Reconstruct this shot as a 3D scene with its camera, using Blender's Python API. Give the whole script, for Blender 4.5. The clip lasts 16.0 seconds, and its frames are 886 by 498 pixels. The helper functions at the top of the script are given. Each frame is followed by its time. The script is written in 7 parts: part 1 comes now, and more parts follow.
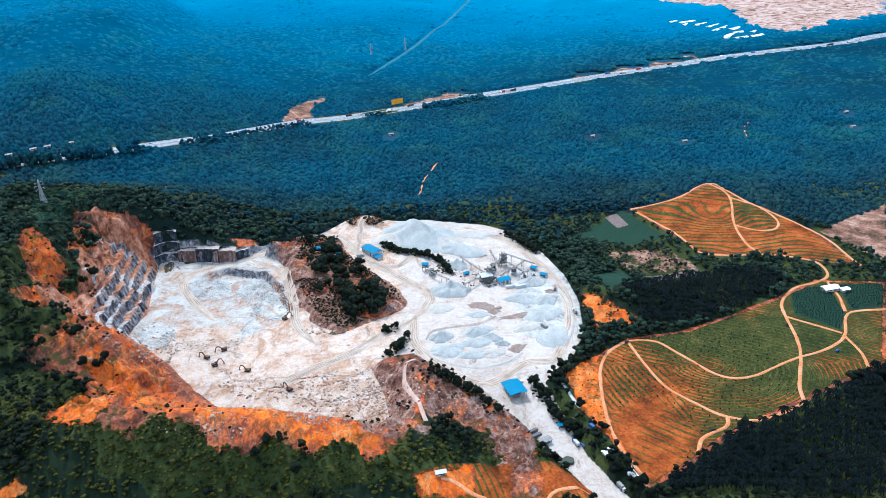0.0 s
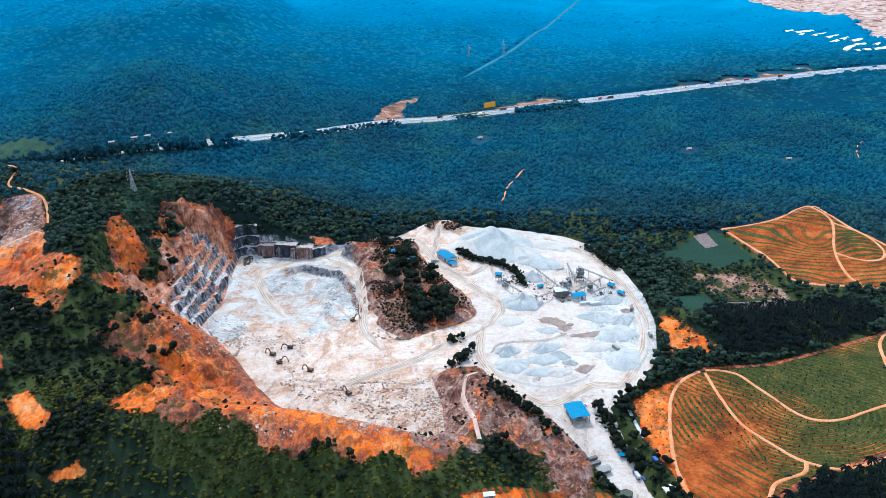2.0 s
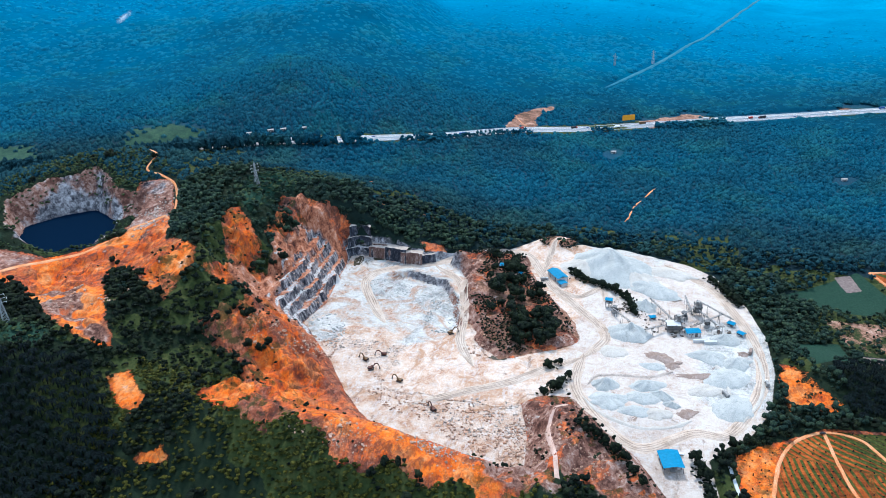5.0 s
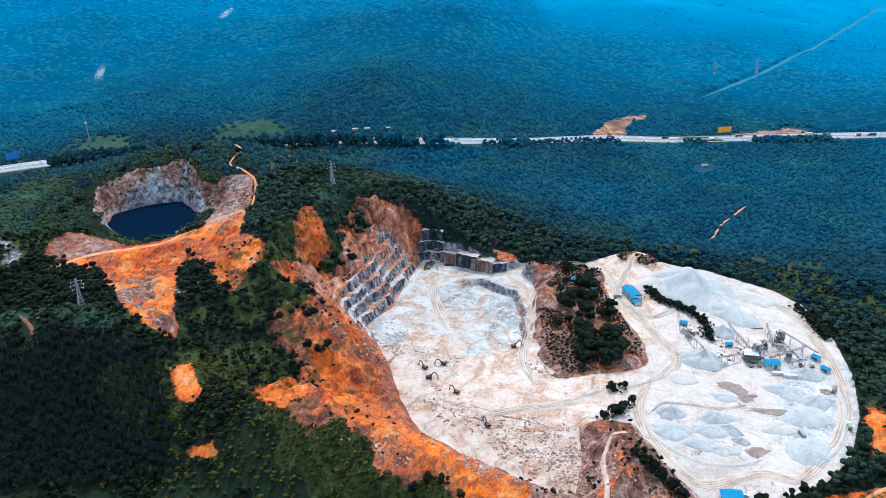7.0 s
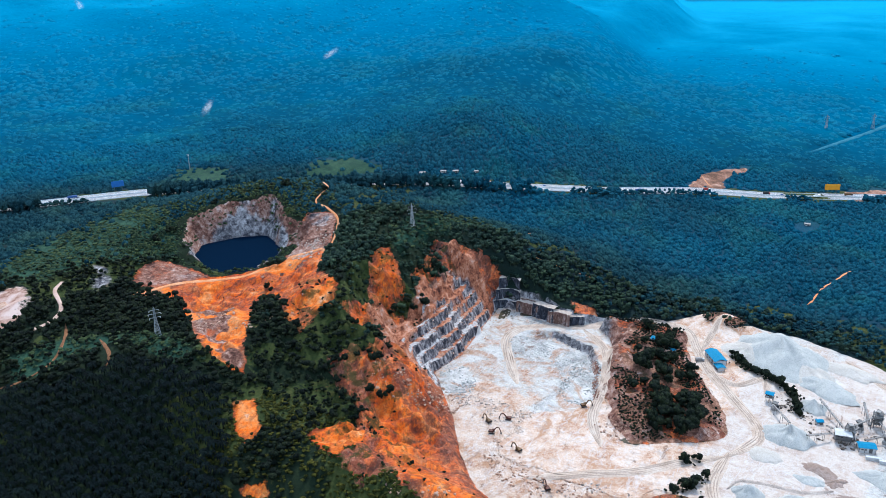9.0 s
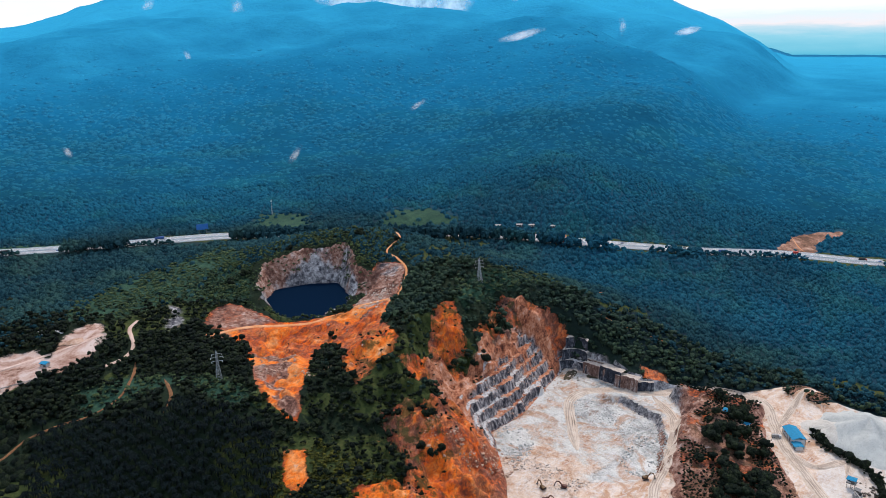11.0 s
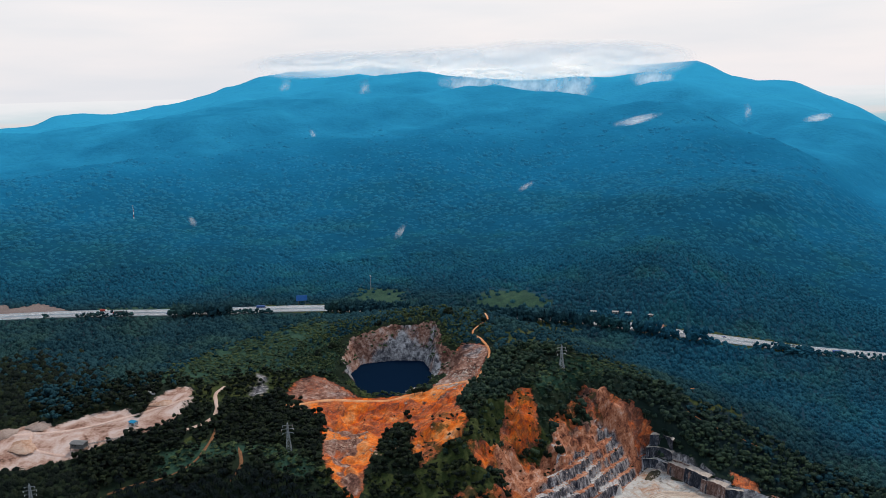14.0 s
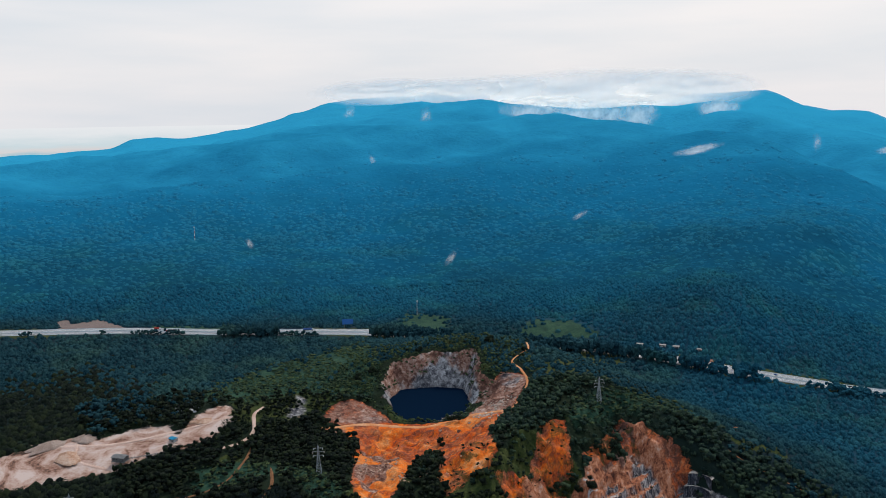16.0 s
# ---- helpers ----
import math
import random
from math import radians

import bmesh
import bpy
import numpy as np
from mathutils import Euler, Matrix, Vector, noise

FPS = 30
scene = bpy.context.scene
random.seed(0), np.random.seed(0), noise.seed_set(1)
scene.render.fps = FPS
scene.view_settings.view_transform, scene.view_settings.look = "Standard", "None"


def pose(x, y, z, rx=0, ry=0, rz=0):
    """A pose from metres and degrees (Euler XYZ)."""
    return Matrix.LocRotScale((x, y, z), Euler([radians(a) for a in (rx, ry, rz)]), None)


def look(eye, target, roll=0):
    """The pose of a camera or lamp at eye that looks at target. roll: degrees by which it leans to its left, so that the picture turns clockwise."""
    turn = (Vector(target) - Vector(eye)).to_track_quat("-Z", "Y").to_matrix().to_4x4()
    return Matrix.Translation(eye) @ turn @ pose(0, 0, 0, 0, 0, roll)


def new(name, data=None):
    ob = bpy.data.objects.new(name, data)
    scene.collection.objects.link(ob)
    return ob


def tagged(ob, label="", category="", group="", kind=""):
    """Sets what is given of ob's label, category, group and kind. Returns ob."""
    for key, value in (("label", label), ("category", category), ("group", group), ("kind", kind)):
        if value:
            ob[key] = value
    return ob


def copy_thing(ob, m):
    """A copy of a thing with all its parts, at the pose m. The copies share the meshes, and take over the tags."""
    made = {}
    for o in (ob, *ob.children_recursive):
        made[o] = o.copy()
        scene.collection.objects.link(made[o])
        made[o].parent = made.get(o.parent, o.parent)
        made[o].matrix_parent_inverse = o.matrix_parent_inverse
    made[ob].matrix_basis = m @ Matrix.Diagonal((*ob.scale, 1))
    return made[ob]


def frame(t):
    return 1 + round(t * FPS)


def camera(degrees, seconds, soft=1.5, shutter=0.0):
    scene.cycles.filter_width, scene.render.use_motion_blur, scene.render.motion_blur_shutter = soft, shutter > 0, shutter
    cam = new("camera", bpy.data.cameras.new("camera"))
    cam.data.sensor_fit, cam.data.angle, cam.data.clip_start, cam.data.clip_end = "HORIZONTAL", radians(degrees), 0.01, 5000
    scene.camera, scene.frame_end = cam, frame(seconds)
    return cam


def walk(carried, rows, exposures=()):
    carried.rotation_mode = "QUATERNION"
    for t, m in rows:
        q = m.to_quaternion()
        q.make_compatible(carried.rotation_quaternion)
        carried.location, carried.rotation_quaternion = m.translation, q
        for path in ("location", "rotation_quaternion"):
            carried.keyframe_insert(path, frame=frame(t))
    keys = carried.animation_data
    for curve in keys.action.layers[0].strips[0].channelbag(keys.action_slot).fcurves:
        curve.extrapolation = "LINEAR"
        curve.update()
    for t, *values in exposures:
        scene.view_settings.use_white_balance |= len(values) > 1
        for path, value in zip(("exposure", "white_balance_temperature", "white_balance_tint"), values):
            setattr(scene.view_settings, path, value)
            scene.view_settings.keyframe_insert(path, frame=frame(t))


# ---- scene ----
cam = camera(58.3, 16.0, 0.5)
PATH = [
    (0.0, (-0.0, 0.0, 364.0), (-0.0, 633.5, 66.2), -3.06),
    (0.5, (5.5, 4.5, 364.0), (-7.3, 638.1, 66.7), -3.03),
    (1.0, (10.8, 9.1, 364.0), (-21.8, 642.3, 67.4), -2.97),
    (1.5, (16.0, 13.6, 363.9), (-42.3, 645.5, 68.5), -2.91),
    (2.0, (21.1, 18.1, 364.0), (-63.4, 647.9, 70.2), -2.82),
    (2.5, (26.1, 22.9, 364.0), (-81.7, 649.7, 71.8), -2.78),
    (3.0, (30.8, 27.8, 364.1), (-98.0, 651.3, 73.2), -2.71),
    (3.5, (35.3, 33.0, 364.3), (-113.5, 652.3, 74.1), -2.61),
    (4.0, (39.4, 38.3, 364.5), (-128.6, 653.1, 74.9), -2.51),
    (6.5, (58.3, 66.3, 365.8), (-203.0, 649.1, 79.5), -2.18),
    (7.0, (61.7, 72.0, 366.1), (-218.8, 646.4, 80.8), -2.13),
    (7.5, (64.8, 78.0, 366.5), (-235.7, 645.6, 88.1), -2.03),
    (8.0, (67.7, 83.9, 366.9), (-253.0, 644.9, 97.7), -1.93),
    (8.5, (70.6, 89.8, 367.3), (-270.8, 643.0, 107.5), -1.84),
    (9.0, (73.8, 95.7, 367.8), (-287.5, 640.2, 116.9), -1.83),
    (11.5, (91.5, 124.2, 370.3), (-357.2, 624.0, 173.3), -1.75),
    (12.0, (95.4, 129.6, 370.8), (-368.6, 619.7, 184.9), -1.74),
    (12.5, (99.5, 134.8, 371.2), (-379.3, 614.8, 196.9), -1.65),
    (13.0, (103.9, 139.9, 371.6), (-389.1, 609.5, 209.0), -1.51),
    (13.5, (108.5, 144.9, 371.9), (-398.5, 603.2, 220.9), -1.39),
    (14.0, (113.1, 149.8, 372.2), (-406.6, 597.5, 232.7), -1.25),
    (14.5, (117.8, 154.8, 372.5), (-412.0, 593.9, 244.3), -1.15),
    (15.0, (122.4, 159.7, 372.8), (-416.1, 590.9, 254.0), -1.00),
    (15.5, (127.0, 164.8, 373.1), (-419.7, 586.3, 257.2), -0.88),
    (16.0, (131.5, 169.8, 373.4), (-426.7, 575.9, 257.6), -0.82),
]
walk(cam, [(t, look(eye, target, roll)) for t, eye, target, roll in PATH],
     [(0.0, 0.88, 5600, 10), (7.0, 0.88, 5700, 11), (8.7, 0.80, 5700, 12), (9.6, 0.72, 5850, 13), (11.3, 0.42, 6600, 18), (12.0, 0.35, 6750, 18), (12.7, 0.24, 6750, 17), (13.5, 0.12, 6750, 16), (14.5, 0.05, 6650, 14), (16.0, 0.0, 6600, 13)])

# ---- sky and light: thin high overcast with a veiled sun ----
SUN_EL, SUN_AZ = 56.0, -25.0
world = bpy.data.worlds.new("overcast_sky")
scene.world = world
world.use_nodes = True
wt = world.node_tree
wt.nodes.clear()
w_out = wt.nodes.new("ShaderNodeOutputWorld")
w_bg = wt.nodes.new("ShaderNodeBackground")
w_sky = wt.nodes.new("ShaderNodeTexSky")
w_sky.sky_type, w_sky.sun_disc = "NISHITA", False
w_sky.sun_elevation, w_sky.sun_rotation = radians(SUN_EL), radians(SUN_AZ)
w_sky.air_density, w_sky.dust_density, w_sky.ozone_density = 1.5, 4.0, 1.0
w_dim = wt.nodes.new("ShaderNodeMix")
w_dim.data_type, w_dim.blend_type = "RGBA", "MULTIPLY"
w_dim.inputs[0].default_value = 1.0
w_dim.inputs[7].default_value = (0.1, 0.1, 0.1, 1)
w_mix = wt.nodes.new("ShaderNodeMix")
w_mix.data_type = "RGBA"
w_mix.inputs[0].default_value = 0.88
w_tc = wt.nodes.new("ShaderNodeTexCoord")
w_map = wt.nodes.new("ShaderNodeMapping")
w_map.inputs["Scale"].default_value = (1.2, 1.2, 9.0)
w_noise = wt.nodes.new("ShaderNodeTexNoise")
w_noise.inputs["Scale"].default_value, w_noise.inputs["Detail"].default_value = 2.2, 6
w_ramp = wt.nodes.new("ShaderNodeValToRGB")
w_ramp.color_ramp.elements[0].position, w_ramp.color_ramp.elements[0].color = 0.3, (0.79, 0.86, 0.92, 1)
w_ramp.color_ramp.elements[1].position, w_ramp.color_ramp.elements[1].color = 0.68, (0.955, 0.96, 0.975, 1)
wt.links.new(w_tc.outputs["Generated"], w_map.inputs["Vector"])
wt.links.new(w_map.outputs[0], w_noise.inputs["Vector"])
wt.links.new(w_noise.outputs[0], w_ramp.inputs[0])
wt.links.new(w_sky.outputs[0], w_dim.inputs[6])
wt.links.new(w_dim.outputs[2], w_mix.inputs[6])
wt.links.new(w_ramp.outputs[0], w_mix.inputs[7])
# the sky is made bluer overhead, above the view, to tint the shade
w_sep = wt.nodes.new("ShaderNodeSeparateXYZ")
wt.links.new(w_tc.outputs["Generated"], w_sep.inputs[0])
w_high = wt.nodes.new("ShaderNodeMapRange")
w_high.interpolation_type = "SMOOTHSTEP"
w_high.inputs["From Min"].default_value, w_high.inputs["From Max"].default_value = 0.12, 0.6
w_high.inputs["To Max"].default_value = 0.85
wt.links.new(w_sep.outputs["Z"], w_high.inputs["Value"])
w_zen = wt.nodes.new("ShaderNodeMix")
w_zen.data_type = "RGBA"
w_zen.inputs[7].default_value = (0.60, 0.83, 1.10, 1)
wt.links.new(w_high.outputs[0], w_zen.inputs[0])
wt.links.new(w_mix.outputs[2], w_zen.inputs[6])
wt.links.new(w_zen.outputs[2], w_bg.inputs["Color"])
w_bg.inputs["Strength"].default_value = 0.96
wt.links.new(w_bg.outputs[0], w_out.inputs["Surface"])

sun = new("sun", bpy.data.lights.new("sun", "SUN"))
sun.data.energy, sun.data.angle, sun.data.color = 2.6, radians(8), (1.0, 0.91, 0.77)
sun.rotation_euler = (radians(90 - SUN_EL), 0, radians(180 - SUN_AZ))


# ---- materials ----
class Nodes:
    """A short way to write node trees."""

    def __init__(self, name):
        self.mat = bpy.data.materials.new(name)
        self.mat.use_nodes = True
        self.t = self.mat.node_tree
        self.bsdf = self.t.nodes["Principled BSDF"]
        self.pos = self.add("ShaderNodeTexCoord").outputs["Object"]

    def add(self, kind):
        return self.t.nodes.new(kind)

    def put(self, socket, value):
        if isinstance(value, bpy.types.NodeSocket):
            self.t.links.new(value, socket)
        elif isinstance(value, tuple) and len(value) == 3:
            socket.default_value = (*value, 1)
        else:
            socket.default_value = value

    def noise(self, scale, detail=4, rough=0.55, vec=None, warp=0.0):
        n = self.add("ShaderNodeTexNoise")
        n.inputs["Scale"].default_value, n.inputs["Detail"].default_value = scale, detail
        n.inputs["Roughness"].default_value, n.inputs["Distortion"].default_value = rough, warp
        self.put(n.inputs["Vector"], vec or self.pos)
        return n.outputs[0]

    def voronoi(self, scale, vec=None, out="Distance"):
        n = self.add("ShaderNodeTexVoronoi")
        n.inputs["Scale"].default_value = scale
        self.put(n.inputs["Vector"], vec or self.pos)
        return n.outputs[out]

    def stretch(self, x, y, z, turn=0.0):
        n = self.add("ShaderNodeMapping")
        n.inputs["Scale"].default_value = (x, y, z)
        n.inputs["Rotation"].default_value = (0, 0, radians(turn))
        self.put(n.inputs["Vector"], self.pos)
        return n.outputs[0]

    def math(self, op, a, b=0.0):
        n = self.add("ShaderNodeMath")
        n.operation = op
        self.put(n.inputs[0], a)
        self.put(n.inputs[1], b)
        return n.outputs[0]

    def span(self, v, lo, hi, a=0.0, b=1.0):
        n = self.add("ShaderNodeMapRange")
        n.interpolation_type = "SMOOTHSTEP"
        self.put(n.inputs["Value"], v)
        for key, q in zip(("From Min", "From Max", "To Min", "To Max"), (lo, hi, a, b)):
            n.inputs[key].default_value = q
        return n.outputs[0]

    def mix(self, f, a, b, how="MIX"):
        n = self.add("ShaderNodeMix")
        n.data_type, n.blend_type = "RGBA", how
        self.put(n.inputs[0], f)
        self.put(n.inputs[6], a)
        self.put(n.inputs[7], b)
        return n.outputs[2]

    def ramp(self, f, *stops):
        n = self.add("ShaderNodeValToRGB")
        e = n.color_ramp.elements
        while len(e) < len(stops):
            e.new(0.5)
        for q, (p, c) in zip(e, stops):
            q.position, q.color = p, (*c, 1)
        self.put(n.inputs[0], f)
        return n.outputs[0]

    def attr(self, name):
        n = self.add("ShaderNodeAttribute")
        n.attribute_name = name
        return n.outputs["Fac"]

    def island(self):
        return self.add("ShaderNodeNewGeometry").outputs["Random Per Island"]

    def height(self):
        n = self.add("ShaderNodeSeparateXYZ")
        self.put(n.inputs[0], self.pos)
        return n.outputs["Z"]

    def bump(self, h, strength=0.5, distance=1.0):
        n = self.add("ShaderNodeBump")
        n.inputs["Strength"].default_value, n.inputs["Distance"].default_value = strength, distance
        self.put(n.inputs["Height"], h)
        self.put(self.bsdf.inputs["Normal"], n.outputs[0])

    def done(self, colour, rough=0.9, metal=0.0, spec=0.2):
        self.put(self.bsdf.inputs["Base Color"], colour)
        self.put(self.bsdf.inputs["Roughness"], rough)
        self.bsdf.inputs["Metallic"].default_value = metal
        self.bsdf.inputs["Specular IOR Level"].default_value = spec
        return self.mat


def worn(name, colour, rough=0.6, metal=0.0, scale=1.5, amount=0.25, gloss=0.25):
    """A painted or plain surface with dust and wear at two scales."""
    n = Nodes(name)
    dark = tuple(c * (1 - amount) for c in colour)
    pale = tuple(min(1, c * (1 + amount * 0.6) + 0.03 * amount) for c in colour)
    f = n.math("ADD", n.math("MULTIPLY", n.noise(scale, 5), 0.6), n.math("MULTIPLY", n.noise(scale * 9, 3), 0.4))
    n.bump(n.noise(scale * 12, 2), 0.15, 0.05)
    return n.done(n.ramp(f, (0.3, dark), (0.7, pale)), rough, metal, gloss)


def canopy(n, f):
    """Colour of the valley and mountain forest: teal on the floor, bluer with distance by painted haze."""
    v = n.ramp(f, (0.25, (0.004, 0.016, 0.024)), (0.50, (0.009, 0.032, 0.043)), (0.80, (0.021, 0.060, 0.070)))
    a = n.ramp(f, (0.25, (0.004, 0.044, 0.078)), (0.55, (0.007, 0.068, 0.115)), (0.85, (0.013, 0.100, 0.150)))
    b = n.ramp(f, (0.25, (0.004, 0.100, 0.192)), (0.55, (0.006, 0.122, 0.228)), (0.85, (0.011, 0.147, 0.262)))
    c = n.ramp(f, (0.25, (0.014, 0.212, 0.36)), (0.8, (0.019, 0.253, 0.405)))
    t = n.math("ADD", n.attr("haze_amount"), n.math("MULTIPLY", n.math("SUBTRACT", n.noise(0.004, 6, 0.62), 0.5), 0.42))
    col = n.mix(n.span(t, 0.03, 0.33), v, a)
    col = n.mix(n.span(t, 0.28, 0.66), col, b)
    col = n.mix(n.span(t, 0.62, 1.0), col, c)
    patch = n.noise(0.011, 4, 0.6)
    return n.mix(n.math("MULTIPLY", n.span(patch, 0.47, 0.66, 0.0, 0.55), n.span(n.attr("haze_amount"), 0.1, 0.6, 1.0, 0.08)), col, n.mix(1.0, col, (2.1, 1.5, 0.95), "MULTIPLY"))


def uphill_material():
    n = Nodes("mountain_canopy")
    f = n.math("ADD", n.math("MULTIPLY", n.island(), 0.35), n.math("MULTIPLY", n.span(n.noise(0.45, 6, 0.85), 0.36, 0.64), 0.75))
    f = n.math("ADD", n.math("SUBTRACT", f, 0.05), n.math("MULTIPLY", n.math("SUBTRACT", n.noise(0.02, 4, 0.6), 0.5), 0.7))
    # crown tone lifts and its contrast fades with the painted haze
    f = n.math("ADD", n.span(n.attr("haze_amount"), 0.2, 0.6, 0.60, 1.0), n.math("MULTIPLY", n.math("SUBTRACT", f, 0.5), n.span(n.attr("haze_amount"), 0.1, 0.9, 1.0, 0.45)))
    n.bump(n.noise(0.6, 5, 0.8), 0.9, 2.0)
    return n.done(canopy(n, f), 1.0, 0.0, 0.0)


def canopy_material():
    """The closed canopy of the far forest: crowns differ a little in tone, less under painted haze."""
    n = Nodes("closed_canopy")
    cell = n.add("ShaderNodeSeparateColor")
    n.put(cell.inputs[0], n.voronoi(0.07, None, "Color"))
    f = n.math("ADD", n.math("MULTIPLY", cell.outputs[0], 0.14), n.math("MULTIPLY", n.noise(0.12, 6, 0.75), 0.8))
    # darker nearby: shade between crowns is put into the canopy colour
    f = n.math("ADD", n.span(n.attr("haze_amount"), 0.42, 0.72, 0.22, 0.5), n.math("MULTIPLY", n.math("SUBTRACT", f, 0.50), n.span(n.attr("haze_amount"), 0.2, 0.85, 1.5, 0.4)))
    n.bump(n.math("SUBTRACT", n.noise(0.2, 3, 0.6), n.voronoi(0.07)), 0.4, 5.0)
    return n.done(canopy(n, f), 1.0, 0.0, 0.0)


def ground_material():
    n = Nodes("ground_cover")
    mid, fine = n.noise(0.06, 6, 0.6), n.noise(0.45, 5, 0.65)
    wob = n.math("ADD", n.math("MULTIPLY", n.math("SUBTRACT", mid, 0.5), 0.9), n.math("MULTIPLY", n.math("SUBTRACT", fine, 0.5), 0.5))
    tiny = n.noise(1.6, 3, 0.7)

    def mask(name, wobble=0.6, soft=0.05):
        return n.span(n.math("ADD", n.attr(name), n.math("MULTIPLY", wob, wobble)), 0.5 - soft, 0.5 + soft)

    # undergrowth: lowland green; further off painted haze, darkened for shade between crowns
    low = n.ramp(n.math("ADD", n.math("MULTIPLY", mid, 0.5), n.math("MULTIPLY", fine, 0.5)), (0.3, (0.003, 0.008, 0.005)), (0.55, (0.009, 0.017, 0.008)), (0.75, (0.022, 0.032, 0.012)))
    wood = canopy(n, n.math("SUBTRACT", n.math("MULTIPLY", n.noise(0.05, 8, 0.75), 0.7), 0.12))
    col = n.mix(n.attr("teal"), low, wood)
    # grass and scrub
    grass = n.ramp(n.math("ADD", n.math("MULTIPLY", mid, 0.5), n.math("MULTIPLY", fine, 0.5)), (0.3, (0.009, 0.017, 0.006)), (0.5, (0.028, 0.040, 0.011)), (0.7, (0.070, 0.068, 0.022)))
    col = n.mix(mask("grass"), col, grass)
    lea = n.ramp(n.math("ADD", n.math("MULTIPLY", n.noise(0.09, 6, 0.7), 0.6), n.math("MULTIPLY", fine, 0.4)), (0.34, (0.007, 0.022, 0.017)), (0.48, (0.014, 0.042, 0.027)), (0.62, (0.030, 0.066, 0.036)), (0.74, (0.052, 0.084, 0.044)))
    col = n.mix(mask("meadow", 0.8, 0.15), col, lea)
    # tilled plots: green strips on orange earth, along the terraces
    wave = n.math("SINE", n.math("ADD", n.math("MULTIPLY", n.attr("band"), 0.95), n.math("MULTIPLY", wob, 2.0)))
    earth = n.ramp(n.math("ADD", n.math("MULTIPLY", mid, 0.6), n.math("MULTIPLY", fine, 0.4)), (0.34, (0.045, 0.013, 0.005)), (0.46, (0.17, 0.036, 0.007)), (0.58, (0.33, 0.075, 0.013)), (0.70, (0.42, 0.16, 0.06)))
    cover = n.ramp(n.math("ADD", n.math("MULTIPLY", mid, 0.4), n.math("MULTIPLY", fine, 0.6)), (0.34, (0.006, 0.012, 0.004)), (0.48, (0.017, 0.027, 0.006)), (0.58, (0.034, 0.043, 0.011)), (0.68, (0.12, 0.060, 0.022)))
    cover = n.mix(n.span(wave, -0.6, 0.8, 0.0, 0.65), cover, n.mix(1.0, cover, (2.3, 1.9, 1.5), "MULTIPLY"))
    strip = n.mix(n.span(n.math("ADD", wave, n.math("MULTIPLY", n.math("SUBTRACT", n.attr("lush"), 0.5), 2.6)), -0.5, 0.6), earth, cover)
    col = n.mix(mask("plant", 0.15), col, strip)
    field = n.ramp(fine, (0.3, (0.00696, 0.0261, 0.0174)), (0.7, (0.01624, 0.0435, 0.0261)))
    col = n.mix(mask("crop", 0.15), col, field)
    brown = n.ramp(n.math("ADD", n.math("MULTIPLY", mid, 0.6), n.math("MULTIPLY", fine, 0.4)), (0.36, (0.030, 0.026, 0.013)), (0.46, (0.12, 0.060, 0.038)), (0.54, (0.24, 0.125, 0.085)), (0.64, (0.38, 0.26, 0.20)))
    col = n.mix(mask("brown", 0.7), col, brown)
    tan = n.ramp(fine, (0.3, (0.09, 0.066, 0.058)), (0.7, (0.20, 0.155, 0.14)))
    col = n.mix(mask("tan", 0.5), col, tan)
    # laterite, stripped of its cover
    grit = n.math("ADD", n.math("MULTIPLY", n.noise(0.035, 5, 0.6, None, 1.0), 0.45), n.math("ADD", n.math("MULTIPLY", n.noise(0.16, 7, 0.72), 0.4), n.math("MULTIPLY", fine, 0.15)))
    grit = n.math("ADD", grit, n.math("MULTIPLY", n.math("SUBTRACT", n.attr("fresh"), 0.35), 0.10))
    lat = n.ramp(grit, (0.37, (0.035, 0.014, 0.009)), (0.42, (0.22, 0.040, 0.010)), (0.47, (0.56, 0.080, 0.006)), (0.55, (0.70, 0.150, 0.010)), (0.64, (0.68, 0.26, 0.08)), (0.70, (0.47, 0.33, 0.25)))
    old = n.ramp(grit, (0.37, (0.016, 0.012, 0.009)), (0.41, (0.14, 0.036, 0.016)), (0.46, (0.44, 0.090, 0.026)), (0.53, (0.60, 0.160, 0.050)), (0.61, (0.62, 0.29, 0.15)), (0.70, (0.47, 0.36, 0.30)))
    lat = n.mix(n.span(n.math("ADD", n.attr("fresh"), n.math("MULTIPLY", wob, 1.1)), 0.22, 0.5), old, lat)
    dull = n.math("MULTIPLY", n.span(n.noise(0.07, 7, 0.7, n.stretch(1, 0.6, 0.4, 30), 0.8), 0.45, 0.53, 0.0, 0.62), n.span(n.attr("fresh"), 0.25, 0.7, 1.0, 0.1))
    lat = n.mix(dull, lat, n.ramp(n.noise(0.35, 7, 0.8), (0.36, (0.030, 0.020, 0.018)), (0.5, (0.115, 0.058, 0.045)), (0.62, (0.26, 0.165, 0.135))))
    # rills and gullies: hollows of the bump are also painted darker
    rill = n.noise(0.55, 6, 0.75, n.stretch(1.0, 0.6, 0.45, 40))
    calm = n.span(n.attr("fresh"), 0.3, 0.9, 1.0, 0.6)
    lat = n.mix(n.math("MULTIPLY", n.span(rill, 0.48, 0.6, 0.0, 0.4), calm), lat, (0.085, 0.034, 0.022))
    gully = n.noise(0.16, 7, 0.78, n.stretch(1.0, 0.65, 0.4, -35), 0.3)
    lat = n.mix(n.math("MULTIPLY", n.span(gully, 0.48, 0.56, 0.0, 0.7), calm), lat, (0.075, 0.030, 0.022))
    lat = n.mix(n.span(n.noise(0.7, 5, 0.75), 0.56, 0.68, 0.0, 0.35), lat, (0.50, 0.24, 0.12))
    col = n.mix(mask("soil", 1.0), col, lat)
